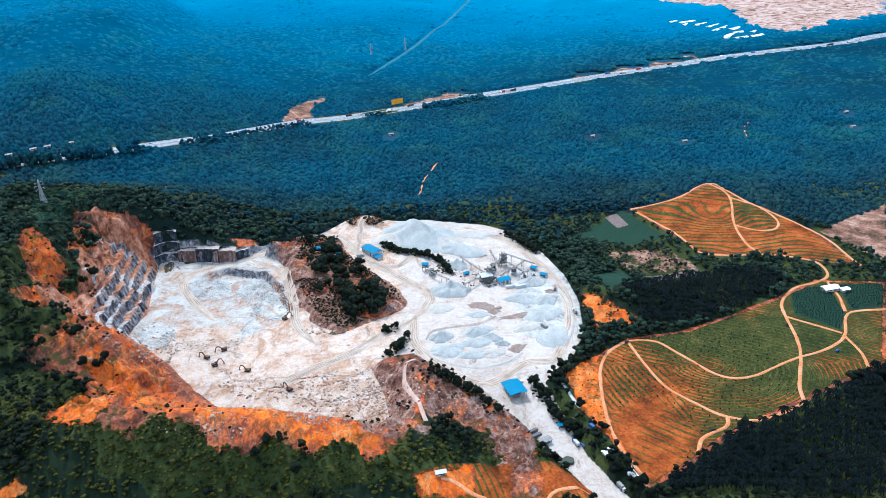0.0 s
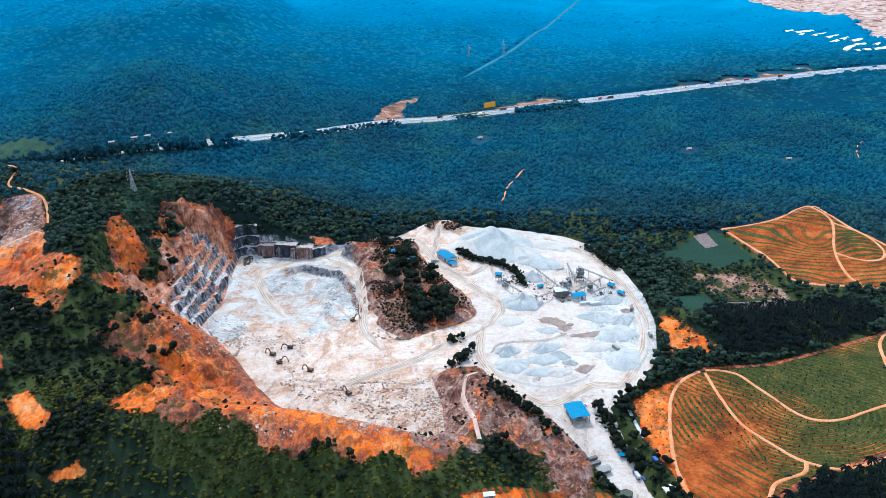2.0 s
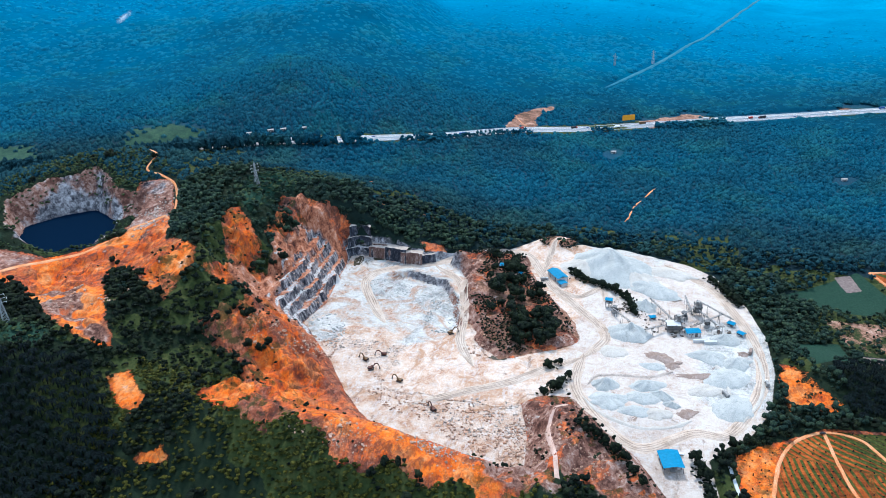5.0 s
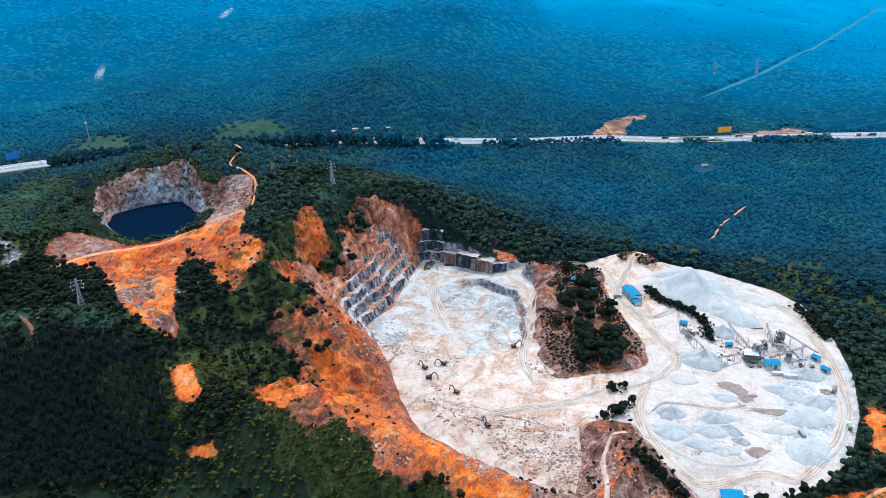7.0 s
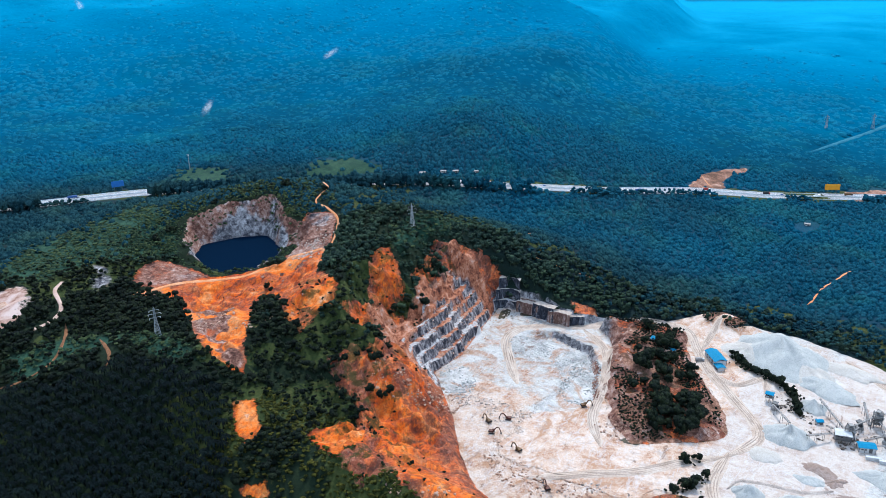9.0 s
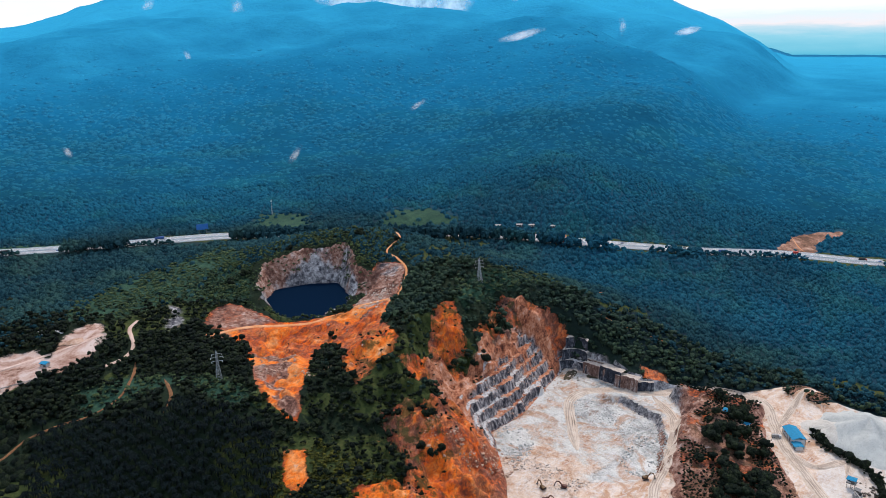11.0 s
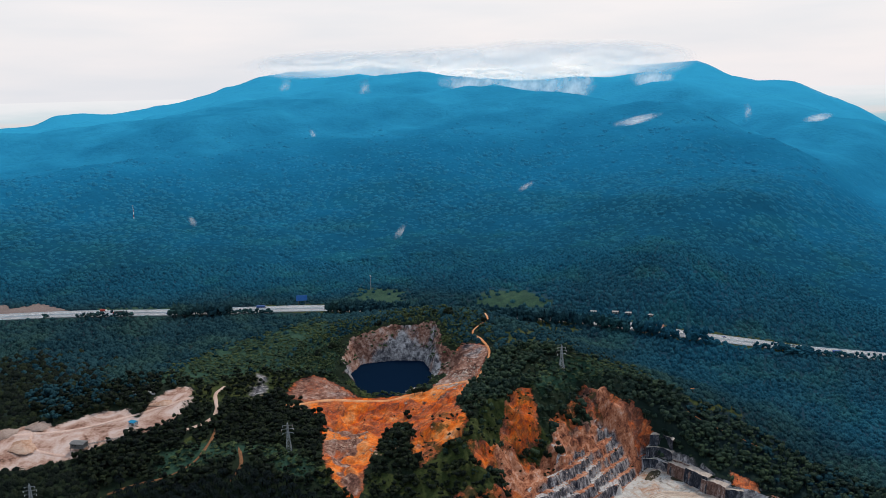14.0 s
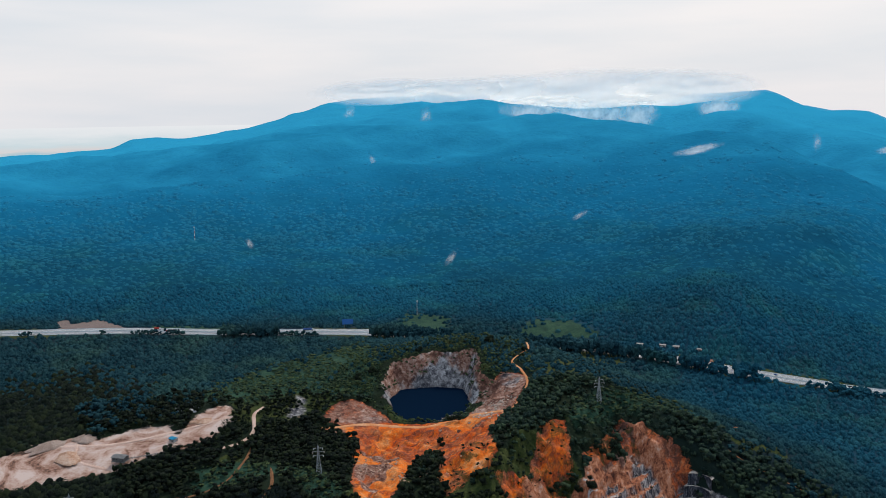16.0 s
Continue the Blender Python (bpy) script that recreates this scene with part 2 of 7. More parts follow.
    col = n.mix(n.math("MULTIPLY", mask("soil", 1.0), n.math("MULTIPLY", n.attr("patchy"), n.span(n.noise(0.07, 7, 0.75), 0.5, 0.58))), col, grass)
    # cut rock
    blocks = n.add("ShaderNodeSeparateColor")
    n.put(blocks.inputs[0], n.voronoi(0.34, None, "Color"))
    vein = n.math("ADD", n.math("MULTIPLY", n.noise(0.13, 8, 0.8), 0.64), n.math("ADD", n.math("MULTIPLY", blocks.outputs[0], 0.09), n.math("MULTIPLY", n.noise(0.028, 4, 0.6), 0.28)))
    rock = n.ramp(vein, (0.36, (0.010, 0.012, 0.018)), (0.44, (0.045, 0.046, 0.055)), (0.50, (0.13, 0.125, 0.13)), (0.56, (0.27, 0.26, 0.26)), (0.64, (0.42, 0.41, 0.41)))
    rust = n.ramp(vein, (0.36, (0.030, 0.014, 0.012)), (0.45, (0.10, 0.045, 0.032)), (0.51, (0.20, 0.10, 0.072)), (0.57, (0.30, 0.19, 0.15)), (0.66, (0.44, 0.37, 0.33)))
    rock = n.mix(n.span(n.math("ADD", n.attr("rust"), n.math("MULTIPLY", wob, 0.9)), 0.35, 0.65), rock, rust)
    col = n.mix(mask("rock", 0.5, 0.12), col, rock)
    # the western wall: rusty upper slope, upright faces with painted near-black shade, ledges of white broken stone
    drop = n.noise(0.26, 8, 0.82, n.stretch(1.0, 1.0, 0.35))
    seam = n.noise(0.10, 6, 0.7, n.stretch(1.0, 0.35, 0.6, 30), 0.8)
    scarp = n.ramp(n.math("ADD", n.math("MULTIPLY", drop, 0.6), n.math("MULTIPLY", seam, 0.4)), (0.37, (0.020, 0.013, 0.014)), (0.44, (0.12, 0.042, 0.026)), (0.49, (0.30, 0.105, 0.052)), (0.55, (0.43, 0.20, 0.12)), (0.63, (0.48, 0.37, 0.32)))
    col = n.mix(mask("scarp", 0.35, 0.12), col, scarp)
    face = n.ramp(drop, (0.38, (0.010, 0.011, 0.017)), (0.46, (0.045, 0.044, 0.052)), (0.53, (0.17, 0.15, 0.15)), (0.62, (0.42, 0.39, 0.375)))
    col = n.mix(mask("face_shade", 0.35, 0.12), col, face)
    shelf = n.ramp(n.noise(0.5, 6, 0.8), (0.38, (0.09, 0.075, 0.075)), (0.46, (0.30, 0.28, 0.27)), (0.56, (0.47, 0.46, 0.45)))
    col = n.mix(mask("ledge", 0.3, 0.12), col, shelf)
    sand = n.ramp(n.math("ADD", n.math("MULTIPLY", n.noise(0.025, 6, 0.6, None, 2.0), 0.8), n.math("MULTIPLY", fine, 0.2)), (0.36, (0.05, 0.030, 0.022)), (0.42, (0.20, 0.105, 0.075)), (0.50, (0.34, 0.225, 0.18)), (0.60, (0.43, 0.335, 0.295)))
    col = n.mix(mask("sand", 1.1, 0.07), col, sand)
    # crushed stone floor: cream fines, pale grey and bluish gravel, damp brown stains
    speck = n.math("ADD", n.math("MULTIPLY", mid, 0.4), n.math("ADD", n.math("MULTIPLY", n.noise(0.3, 9, 0.82), 0.42), n.math("MULTIPLY", tiny, 0.18)))
    cream = n.ramp(speck, (0.36, (0.15, 0.066, 0.036)), (0.43, (0.34, 0.195, 0.125)), (0.49, (0.46, 0.335, 0.25)), (0.57, (0.52, 0.435, 0.37)))
    cool = n.ramp(speck, (0.38, (0.10, 0.098, 0.09)), (0.44, (0.225, 0.23, 0.22)), (0.50, (0.36, 0.355, 0.33)), (0.57, (0.49, 0.465, 0.43)))
    white = n.ramp(speck, (0.37, (0.21, 0.135, 0.095)), (0.43, (0.35, 0.275, 0.225)), (0.49, (0.43, 0.365, 0.315)), (0.6, (0.49, 0.44, 0.39)))
    flo = n.mix(n.span(n.math("ADD", n.attr("yard"), n.math("MULTIPLY", wob, 0.5)), 0.4, 0.6), cream, white)
    flo = n.mix(n.span(n.math("ADD", n.attr("gravel"), n.math("MULTIPLY", wob, 0.8)), 0.40, 0.58), flo, cool)
    stain = n.span(n.math("ADD", n.noise(0.022, 7, 0.66, None, 1.8), n.math("MULTIPLY", n.math("SUBTRACT", fine, 0.5), 0.1)), 0.51, 0.62)
    flo = n.mix(n.math("MULTIPLY", n.math("MULTIPLY", stain, 0.75), n.math("SUBTRACT", 1.0, n.math("MULTIPLY", n.attr("yard"), 0.8))), flo, (0.30, 0.155, 0.08))
    mud = n.span(n.noise(0.05, 6, 0.7, n.stretch(1, 0.5, 1, 30), 1.0), 0.60, 0.68, 0.0, 0.8)
    flo = n.mix(mud, flo, (0.16, 0.10, 0.075))
    track = n.noise(0.16, 6, 0.7, n.stretch(1.0, 0.4, 1.0, 35), 2.2)
    flo = n.mix(n.span(track, 0.50, 0.62, 0.0, 0.5), flo, (0.47, 0.455, 0.445))
    track = n.noise(0.11, 7, 0.75, n.stretch(0.5, 1.0, 1.0, 15), 2.5)
    flo = n.mix(n.span(track, 0.52, 0.64, 0.0, 0.5), flo, (0.27, 0.225, 0.195))
    col = n.mix(mask("pale", 0.25, 0.04), col, flo)
    relief = n.math("MULTIPLY", n.math("ADD", n.math("MULTIPLY", gully, -2.5), n.math("MULTIPLY", rill, -1.0)), mask("soil", 1.0))
    n.bump(n.math("ADD", relief, n.math("ADD", n.math("MULTIPLY", fine, 1.0), n.math("MULTIPLY", tiny, 0.4))), 0.75, 1.1)
    return n.done(col, 0.95, 0.0, 0.1)


def leaf_material(name, dark, mid, light):
    n = Nodes(name)
    f = n.math("ADD", n.math("MULTIPLY", n.island(), 0.4), n.math("MULTIPLY", n.span(n.noise(1.1, 6, 0.85), 0.34, 0.66), 0.6))
    col = n.ramp(f, (0.22, dark), (0.52, mid), (0.86, light))
    patch = n.noise(0.016, 4, 0.6)
    col = n.mix(n.span(patch, 0.35, 0.7, 0.0, 0.5), col, n.mix(1.0, col, (1.5, 1.35, 0.9), "MULTIPLY"))
    n.bump(n.noise(0.9, 5, 0.8), 1.0, 3.0)
    return n.done(col, 0.85, 0.0, 0.06)


M_GROUND = ground_material()
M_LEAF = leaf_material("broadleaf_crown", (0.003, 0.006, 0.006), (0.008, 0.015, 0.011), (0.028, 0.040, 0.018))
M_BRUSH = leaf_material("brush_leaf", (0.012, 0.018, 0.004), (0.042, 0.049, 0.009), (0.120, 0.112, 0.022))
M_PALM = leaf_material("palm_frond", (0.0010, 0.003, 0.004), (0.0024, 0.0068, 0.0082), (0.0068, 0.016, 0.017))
M_SCRUB = leaf_material("hill_scrub", (0.010, 0.024, 0.016), (0.031, 0.055, 0.027), (0.080, 0.104, 0.045))
# lighter green for the hill woods, with the haze over them in the colour
M_HILLWOOD = leaf_material("hill_wood_crown", (0.006, 0.017, 0.016), (0.020, 0.042, 0.033), (0.056, 0.090, 0.052))
M_UPHILL = uphill_material()
M_CANOPY = canopy_material()
M_BARK = worn("bark", (0.10, 0.075, 0.05), 0.9, 0, 2.0, 0.4)


def part(name, bm, material, parent=None, label="", smooth=False):
    """Link a bmesh as one mesh object, under a thing or a part."""
    me = bpy.data.meshes.new(name)
    bm.to_mesh(me)
    bm.free()
    if smooth:
        me.polygons.foreach_set("use_smooth", [True] * len(me.polygons))
    if material:
        me.materials.append(material)
    ob = new(name, me)
    if parent:
        ob.parent = parent
    return tagged(ob, label)


def from_arrays(name, verts, faces, material, smooth=True):
    """One mesh object from arrays of vertices and of triangles or quads."""
    me = bpy.data.meshes.new(name)
    k = faces.shape[1]
    me.vertices.add(len(verts))
    me.vertices.foreach_set("co", np.asarray(verts, np.float32).ravel())
    me.loops.add(faces.size)
    me.loops.foreach_set("vertex_index", faces.astype(np.int32).ravel())
    me.polygons.add(len(faces))
    me.polygons.foreach_set("loop_start", np.arange(0, faces.size, k, dtype=np.int32))
    me.polygons.foreach_set("use_smooth", np.full(len(faces), smooth))
    me.update(calc_edges=True)
    me.materials.append(material)
    return new(name, me)


# ---- plan, in metres ----
FLOOR = [(-301, 764), (-275, 769), (-231, 764), (-210, 776), (-178, 806), (-142, 822), (-119, 848), (-94, 870), (-70, 850), (-21, 857), (45, 839), (75, 819), (105, 758), (120, 703), (124, 645), (119, 594), (104, 559), (87, 540), (75, 521), (94, 443), (119, 385), (101, 386), (76, 433), (54, 472), (27, 510), (2, 532), (-16, 554), (-28, 568), (-44, 563), (-65, 550), (-51, 510), (-46, 477), (-58, 472), (-118, 482), (-171, 497), (-203, 527), (-234, 566), (-285, 616), (-281, 656)]
MOUND = [(-168, 744), (-192, 774), (-163, 792), (-115, 808), (-93, 762), (-72, 720), (-40, 686), (-36, 657), (-52, 632), (-96, 607), (-118, 624), (-139, 663)]
SUMP = [(-268, 680), (-264, 727), (-228, 746), (-185, 737), (-162, 703), (-146, 656), (-154, 626), (-185, 600), (-226, 586), (-265, 618)]
POND = [(-623, 639), (-639, 666), (-625, 705), (-599, 726), (-552, 703), (-542, 678), (-535, 644), (-556, 624), (-588, 624)]
SHELF = [(-577, 523), (-565, 579), (-532, 618), (-507, 661), (-469, 682), (-439, 657), (-431, 629), (-365, 588), (-359, 565), (-361, 529), (-387, 539), (-441, 583), (-467, 578), (-427, 534), (-379, 482), (-372, 472), (-394, 469), (-431, 479), (-485, 509), (-535, 546)]
SPUR = [(-511, 665), (-536, 737), (-496, 744), (-455, 676), (-479, 657)]
SCAR1 = [(-355, 446), (-343, 455), (-311, 431), (-312, 418), (-332, 423)]
SCAR2 = [(-292, 391), (-277, 396), (-264, 390), (-286, 385)]
SCAR3 = [(-269, 434), (-272, 459), (-250, 470), (-226, 446), (-234, 421)]
RIDGE2 = [(-347, 569), (-346, 599), (-337, 638), (-325, 641), (-324, 623), (-326, 590), (-330, 566)]
RIDGE3 = [(-352, 678), (-354, 712), (-346, 709), (-340, 668)]
SLOPE1 = [(-304, 528), (-300, 551), (-311, 618), (-298, 621), (-280, 600), (-263, 544)]
RIDGE1 = [(-381, 653), (-375, 677), (-341, 654), (-338, 602), (-350, 610)]
WEST = [(-705, 232), (-703, 284), (-700, 313), (-680, 331), (-676, 356), (-672, 374), (-660, 398), (-622, 398), (-610, 371), (-613, 353), (-612, 332), (-620, 310), (-627, 284), (-645, 223)]
STONY = [(-631, 481), (-661, 505), (-661, 539), (-639, 548), (-608, 528), (-589, 489), (-598, 469)]
TILLED = [(-1176, 382), (-1146, 446), (-1052, 463), (-1116, 376)]
PLANT = [(93, 533), (155, 584), (202, 595), (257, 623), (315, 652), (365, 681), (421, 664), (357, 541), (267, 492), (198, 456), (154, 418), (126, 399), (113, 447), (97, 484)]
ROWS = [(120, 481), (153, 500), (179, 460), (153, 421), (125, 402), (113, 441)]
BARE = [(93, 533), (126, 562), (117, 502), (115, 460), (125, 401), (113, 447), (97, 484)]
UPPER = [(223, 860), (283, 876), (328, 903), (347, 869), (383, 822), (404, 781), (417, 702), (377, 721), (327, 740), (277, 750), (249, 801)]
UPGREEN = [(345, 861), (380, 816), (369, 795), (346, 791), (331, 809)]
LOWPLOT = [(-27, 399), (-2, 411), (52, 424), (83, 424), (101, 396), (106, 390), (-24, 384)]
LOWBARE = [(-27, 399), (11, 412), (12, 393), (-3, 386), (-20, 387)]
CROP = [(329, 661), (368, 672), (360, 616), (342, 588), (315, 620)]
CROPB = [(377, 671), (420, 661), (399, 621), (367, 622)]
FIELD = [(134, 790), (212, 859), (246, 789), (212, 776), (169, 777)]
LAWN = [(138, 695), (179, 713), (184, 677), (152, 656)]
TAN = [(189, 844), (204, 852), (212, 823), (198, 817)]
GREY = [(191, 694), (260, 722), (256, 710), (200, 685)]
SCRUB = [(165, 758), (242, 776), (264, 728), (261, 717), (198, 699), (178, 710)]
BROWN = [(410, 780), (526, 861), (447, 713), (438, 726)]
ORHILL = [(126, 657), (149, 652), (173, 618), (166, 602), (124, 592)]
CLEARED = [(614, 2803), (694, 2400), (833, 2274), (780, 1965), (831, 1857), (991, 1973), (1145, 2033), (1502, 2711), (1196, 3251)]
SIDE1 = [(-246, 1225), (-242, 1314), (-195, 1394), (-191, 1358), (-214, 1309), (-194, 1260)]
SIDE2 = [(-50, 1373), (32, 1451), (62, 1422), (-30, 1337)]
SIDE3 = [(-507, 1010), (-475, 1044), (-462, 1036), (-499, 1007)]
SIDE4 = [(258, 1554), (356, 1594), (475, 1655), (562, 1706), (560, 1663), (373, 1568)]
MEADOW1 = [(-693, 437), (-745, 483), (-776, 567), (-780, 640), (-771, 690), (-696, 667), (-645, 635), (-612, 607), (-630, 586), (-662, 549), (-662, 509), (-655, 477)]
MEADOW2 = [(-392, 679), (-406, 724), (-407, 756), (-390, 822), (-345, 831), (-359, 779), (-372, 741), (-365, 682)]
MEADOW3 = [(-698, 906), (-722, 958), (-681, 995), (-611, 985), (-639, 944), (-669, 895)]
MEADOW4 = [(-843, 785), (-902, 847), (-827, 879), (-762, 827)]
MEADOW5 = [(-560, 380), (-549, 424), (-506, 451), (-438, 473), (-404, 461), (-423, 443), (-485, 436), (-509, 398), (-520, 365)]
MEADOW6 = [(-1034, 469), (-1058, 500), (-996, 585), (-964, 568)]
BANK = [(-595, 534), (-618, 561), (-620, 588), (-594, 600), (-553, 599), (-557, 575), (-573, 547)]
WEST2 = [(-646, 414), (-676, 435), (-659, 458), (-637, 462), (-618, 443), (-604, 420), (-606, 390), (-634, 386)]
PALMS = [(165, 655), (233, 703), (311, 713), (330, 677), (283, 639), (235, 618), (179, 602)]
PALMS_S = [(129, 396), (156, 417), (197, 453), (266, 490), (353, 534), (276, 388)]
PALMS_W = [(-552, 346), (-486, 382), (-465, 421), (-404, 443), (-364, 446), (-323, 408), (-293, 376), (-439, 281)]
HIGHWAY = [(-1400, -120, 85), (-1180, 240, 74), (-1052, 441, 72), (-973, 552, 68), (-905, 635, 68), (-823, 738, 67), (-690, 858, 64), (-551, 968, 58), (-434, 1030, 51), (-350, 1098, 40), (-312, 1146, 30), (-225, 1223, 21), (-141, 1282, 10), (-49, 1349, 2), (82, 1419, -1), (206, 1499, -9), (350, 1568, -11), (477, 1620, -13), (609, 1667, -11), (770, 1711, -11), (907, 1742, -10), (1018, 1797, -9), (1500, 1960, -10), (2600, 2250, -9)]
TRACKS = [
    ([(126, 404), (115, 447), (115, 488), (121, 533), (133, 562), (154, 580), (178, 579), (192, 562), (216, 532), (237, 527), (265, 539), (292, 552), (322, 564), (341, 579), (358, 611), (373, 619), (397, 617)], 3.4),
    ([(154, 580), (162, 537), (171, 511), (189, 492), (205, 478), (229, 472), (255, 483), (269, 492)], 3.2),
    ([(269, 492), (275, 515), (292, 552), (300, 579), (305, 615), (313, 642), (334, 665), (364, 678), (378, 691), (378, 715), (358, 729), (327, 740)], 3.6),
    ([(305, 615), (323, 599), (341, 583)], 3.4),
    ([(341, 579), (344, 555), (340, 535)], 3.4),
    ([(205, 478), (200, 466), (179, 453), (170, 437)], 3.6),
    ([(371, 675), (368, 646), (361, 619)], 3.4),
    ([(223, 860), (255, 800), (264, 777), (277, 750), (327, 740)], 4),
    ([(328, 903), (340, 864), (327, 810), (325, 767), (331, 742)], 3.6),
    ([(340, 864), (365, 843), (375, 810), (366, 792), (346, 791), (326, 806)], 3.2),
    ([(223, 860), (283, 876), (328, 903), (347, 869), (404, 781), (417, 702)], 3.4),
    ([(-9, 399), (1, 397), (12, 390), (19, 388)], 3.4),
    ([(58, 390), (65, 396), (82, 399), (103, 395)], 3.4),
    ([(-577, 523), (-561, 575), (-523, 617), (-502, 655), (-464, 676)], 6),
    ([(-464, 676), (-452, 670), (-466, 700), (-488, 732), (-514, 747), (-540, 755), (-546, 774), (-551, 790), (-578, 812)], 3),
    ([(-27, 536), (-34, 521), (-34, 499), (-24, 470), (-18, 447)], 4),
    ([(-638, 490), (-624, 473), (-592, 458), (-579, 439), (-578, 416)], 5),
    ([(-545, 276), (-539, 289), (-533, 307), (-538, 332), (-531, 356), (-520, 380), (-521, 405), (-547, 432), (-565, 444)], 3.2),
    ([(-462, 408), (-470, 420), (-480, 428), (-508, 439)], 3.6),
]
RIDE = [(200, 2960), (153, 2708), (55, 2216), (-15, 1943), (-53, 1791), (-95, 1650), (-130, 1540)]
PATHS = [
    ([(-178, 1517), (-159, 1484), (-145, 1437)], 1.7),
    ([(-42, 939), (-27, 949), (-21, 998), (-9, 1037), (4, 1076)], 1.7),
    ([(460, 1127), (477, 1184), (501, 1219)], 1.7),
    ([(-245, 1301), (-222, 1268), (-202, 1250)], 1.7),
    ([(-314, 852), (-312, 869)], 1.7),
    ([(-293, 814), (-274, 818), (-229, 842)], 1.7),
]
HAULS = [
    ([(-28, 629), (-15, 671), (-49, 717), (-77, 750), (-97, 784), (-116, 816), (-142, 819), (-177, 800), (-208, 769), (-238, 754), (-259, 733), (-261, 708), (-242, 679), (-215, 644)], 9),
    ([(-205, 766), (-169, 735), (-147, 675), (-136, 626), (-114, 590)], 8),
    ([(-28, 629), (-56, 603), (-79, 577), (-110, 554), (-146, 526)], 8),
    ([(-29, 635), (-28, 586), (-3, 545), (28, 522), (63, 551), (86, 554), (101, 583), (114, 634), (110, 691), (94, 742), (70, 792), (25, 832)], 9),
    ([(-80, 751), (-50, 736), (-30, 761), (-24, 733)], 7),
    ([(-92, 774), (-93, 812), (-92, 844), (-86, 854)], 6),
]


# ---- shape of the land ----
def sstep(a, b, x):
    t = np.clip((x - a) / (b - a), 0, 1)
    return t * t * (3 - 2 * t)

def lattice(ix, iy, seed):
    n = np.sin(ix * 127.1 + iy * 311.7 + seed * 74.7) * 43758.5453
    return n - np.floor(n)

def vnoise(x, y, seed=0):
    ix, iy = np.floor(x), np.floor(y)
    fx, fy = x - ix, y - iy
    fx, fy = fx * fx * (3 - 2 * fx), fy * fy * (3 - 2 * fy)
    a, b = lattice(ix, iy, seed), lattice(ix + 1, iy, seed)
    c, d = lattice(ix, iy + 1, seed), lattice(ix + 1, iy + 1, seed)
    return (a + (b - a) * fx) * (1 - fy) + (c + (d - c) * fx) * fy - 0.5

def fbm(x, y, size, octaves=4, seed=0):
    out, amp, s = 0.0, 1.0, size
    for k in range(octaves):
        out = out + amp * vnoise(x / s + 3.7 * k, y / s - 1.9 * k, seed + k)
        amp, s = amp * 0.5, s * 0.5
    return out

def inside(x, y, ring):
    """Signed distance to a closed ring: minus inside."""
    best = np.full(np.shape(x), 1e12)
    inn = np.zeros(np.shape(x), bool)
    for (ax, ay), (bx, by) in zip(ring, ring[1:] + ring[:1]):
        ex, ey = bx - ax, by - ay
        t = np.clip(((x - ax) * ex + (y - ay) * ey) / max(ex * ex + ey * ey, 1e-6), 0, 1)
        best = np.minimum(best, (x - ax - t * ex) ** 2 + (y - ay - t * ey) ** 2)
        if ay != by:
            inn ^= ((ay > y) != (by > y)) & (x < ax + (y - ay) * ex / ey)
    return np.where(inn, -1, 1) * np.sqrt(best)

def along(line, x, y):
    best = np.full(x.shape, 1e9)
    for a, b in zip(line, line[1:]):
        ex, ey = b[0] - a[0], b[1] - a[1]
        t = np.clip(((x - a[0]) * ex + (y - a[1]) * ey) / (ex * ex + ey * ey), 0, 1)
        best = np.minimum(best, np.hypot(x - a[0] - t * ex, y - a[1] - t * ey))
    return best


# skyline of the mountain: x, y, height
CREST = [(-4036, -594, 60), (-4097, 282, 200), (-4074, 810, 217), (-4003, 1166, 231), (-3978, 1267, 278), (-3893, 1543, 284), (-3869, 1833, 328), (-3811, 1966, 358), (-3773, 2046, 405), (-3664, 2257, 462), (-3444, 2614, 479), (-3227, 2904, 466), (-3149, 2996, 417), (-3069, 3086, 444), (-2642, 3494, 436), (-2418, 3668, 456), (-2171, 3835, 484), (-2102, 3877, 459), (-2033, 3918, 402), (-1953, 3962, 374), (-1787, 4049, 375), (-1590, 4140, 284), (-1303, 4305, 100), (-1098, 4369, 20), (-512, 4492, 0)]

# hills: x, y, height, radius along and across, turn of the long axis in degrees
HILLS = [
    (-335, 600, 60, 120, 80, 125), (-400, 745, 46, 120, 110, 20), (-520, 800, 32, 120, 70, 0),
    (-300, 850, 26, 90, 70, 20), (-440, 450, 36, 95, 85, 0), (-150, 425, 52, 140, 52, 0),
    (-25, 505, 27, 60, 50, 0), (-560, 1180, 50, 160, 140, 20), (333, 900, 18, 130, 110, 0),
    (-700, 1500, 60, 260, 200, 30), (165, 660, 12, 45, 40, 0), (-880, 1000, 12, 200, 90, 150),
    (-270, 445, 16, 60, 45, 0), (-395, 555, 16, 70, 50, 60), (-640, 440, 16, 120, 120, 0), (-650, 735, 27, 120, 105, 60),
]

# line of the valley behind the near shoulder
GAP = ((-2400, -1886, -1312, -779, -300), (2700, 2560, 2470, 2290, 2100))


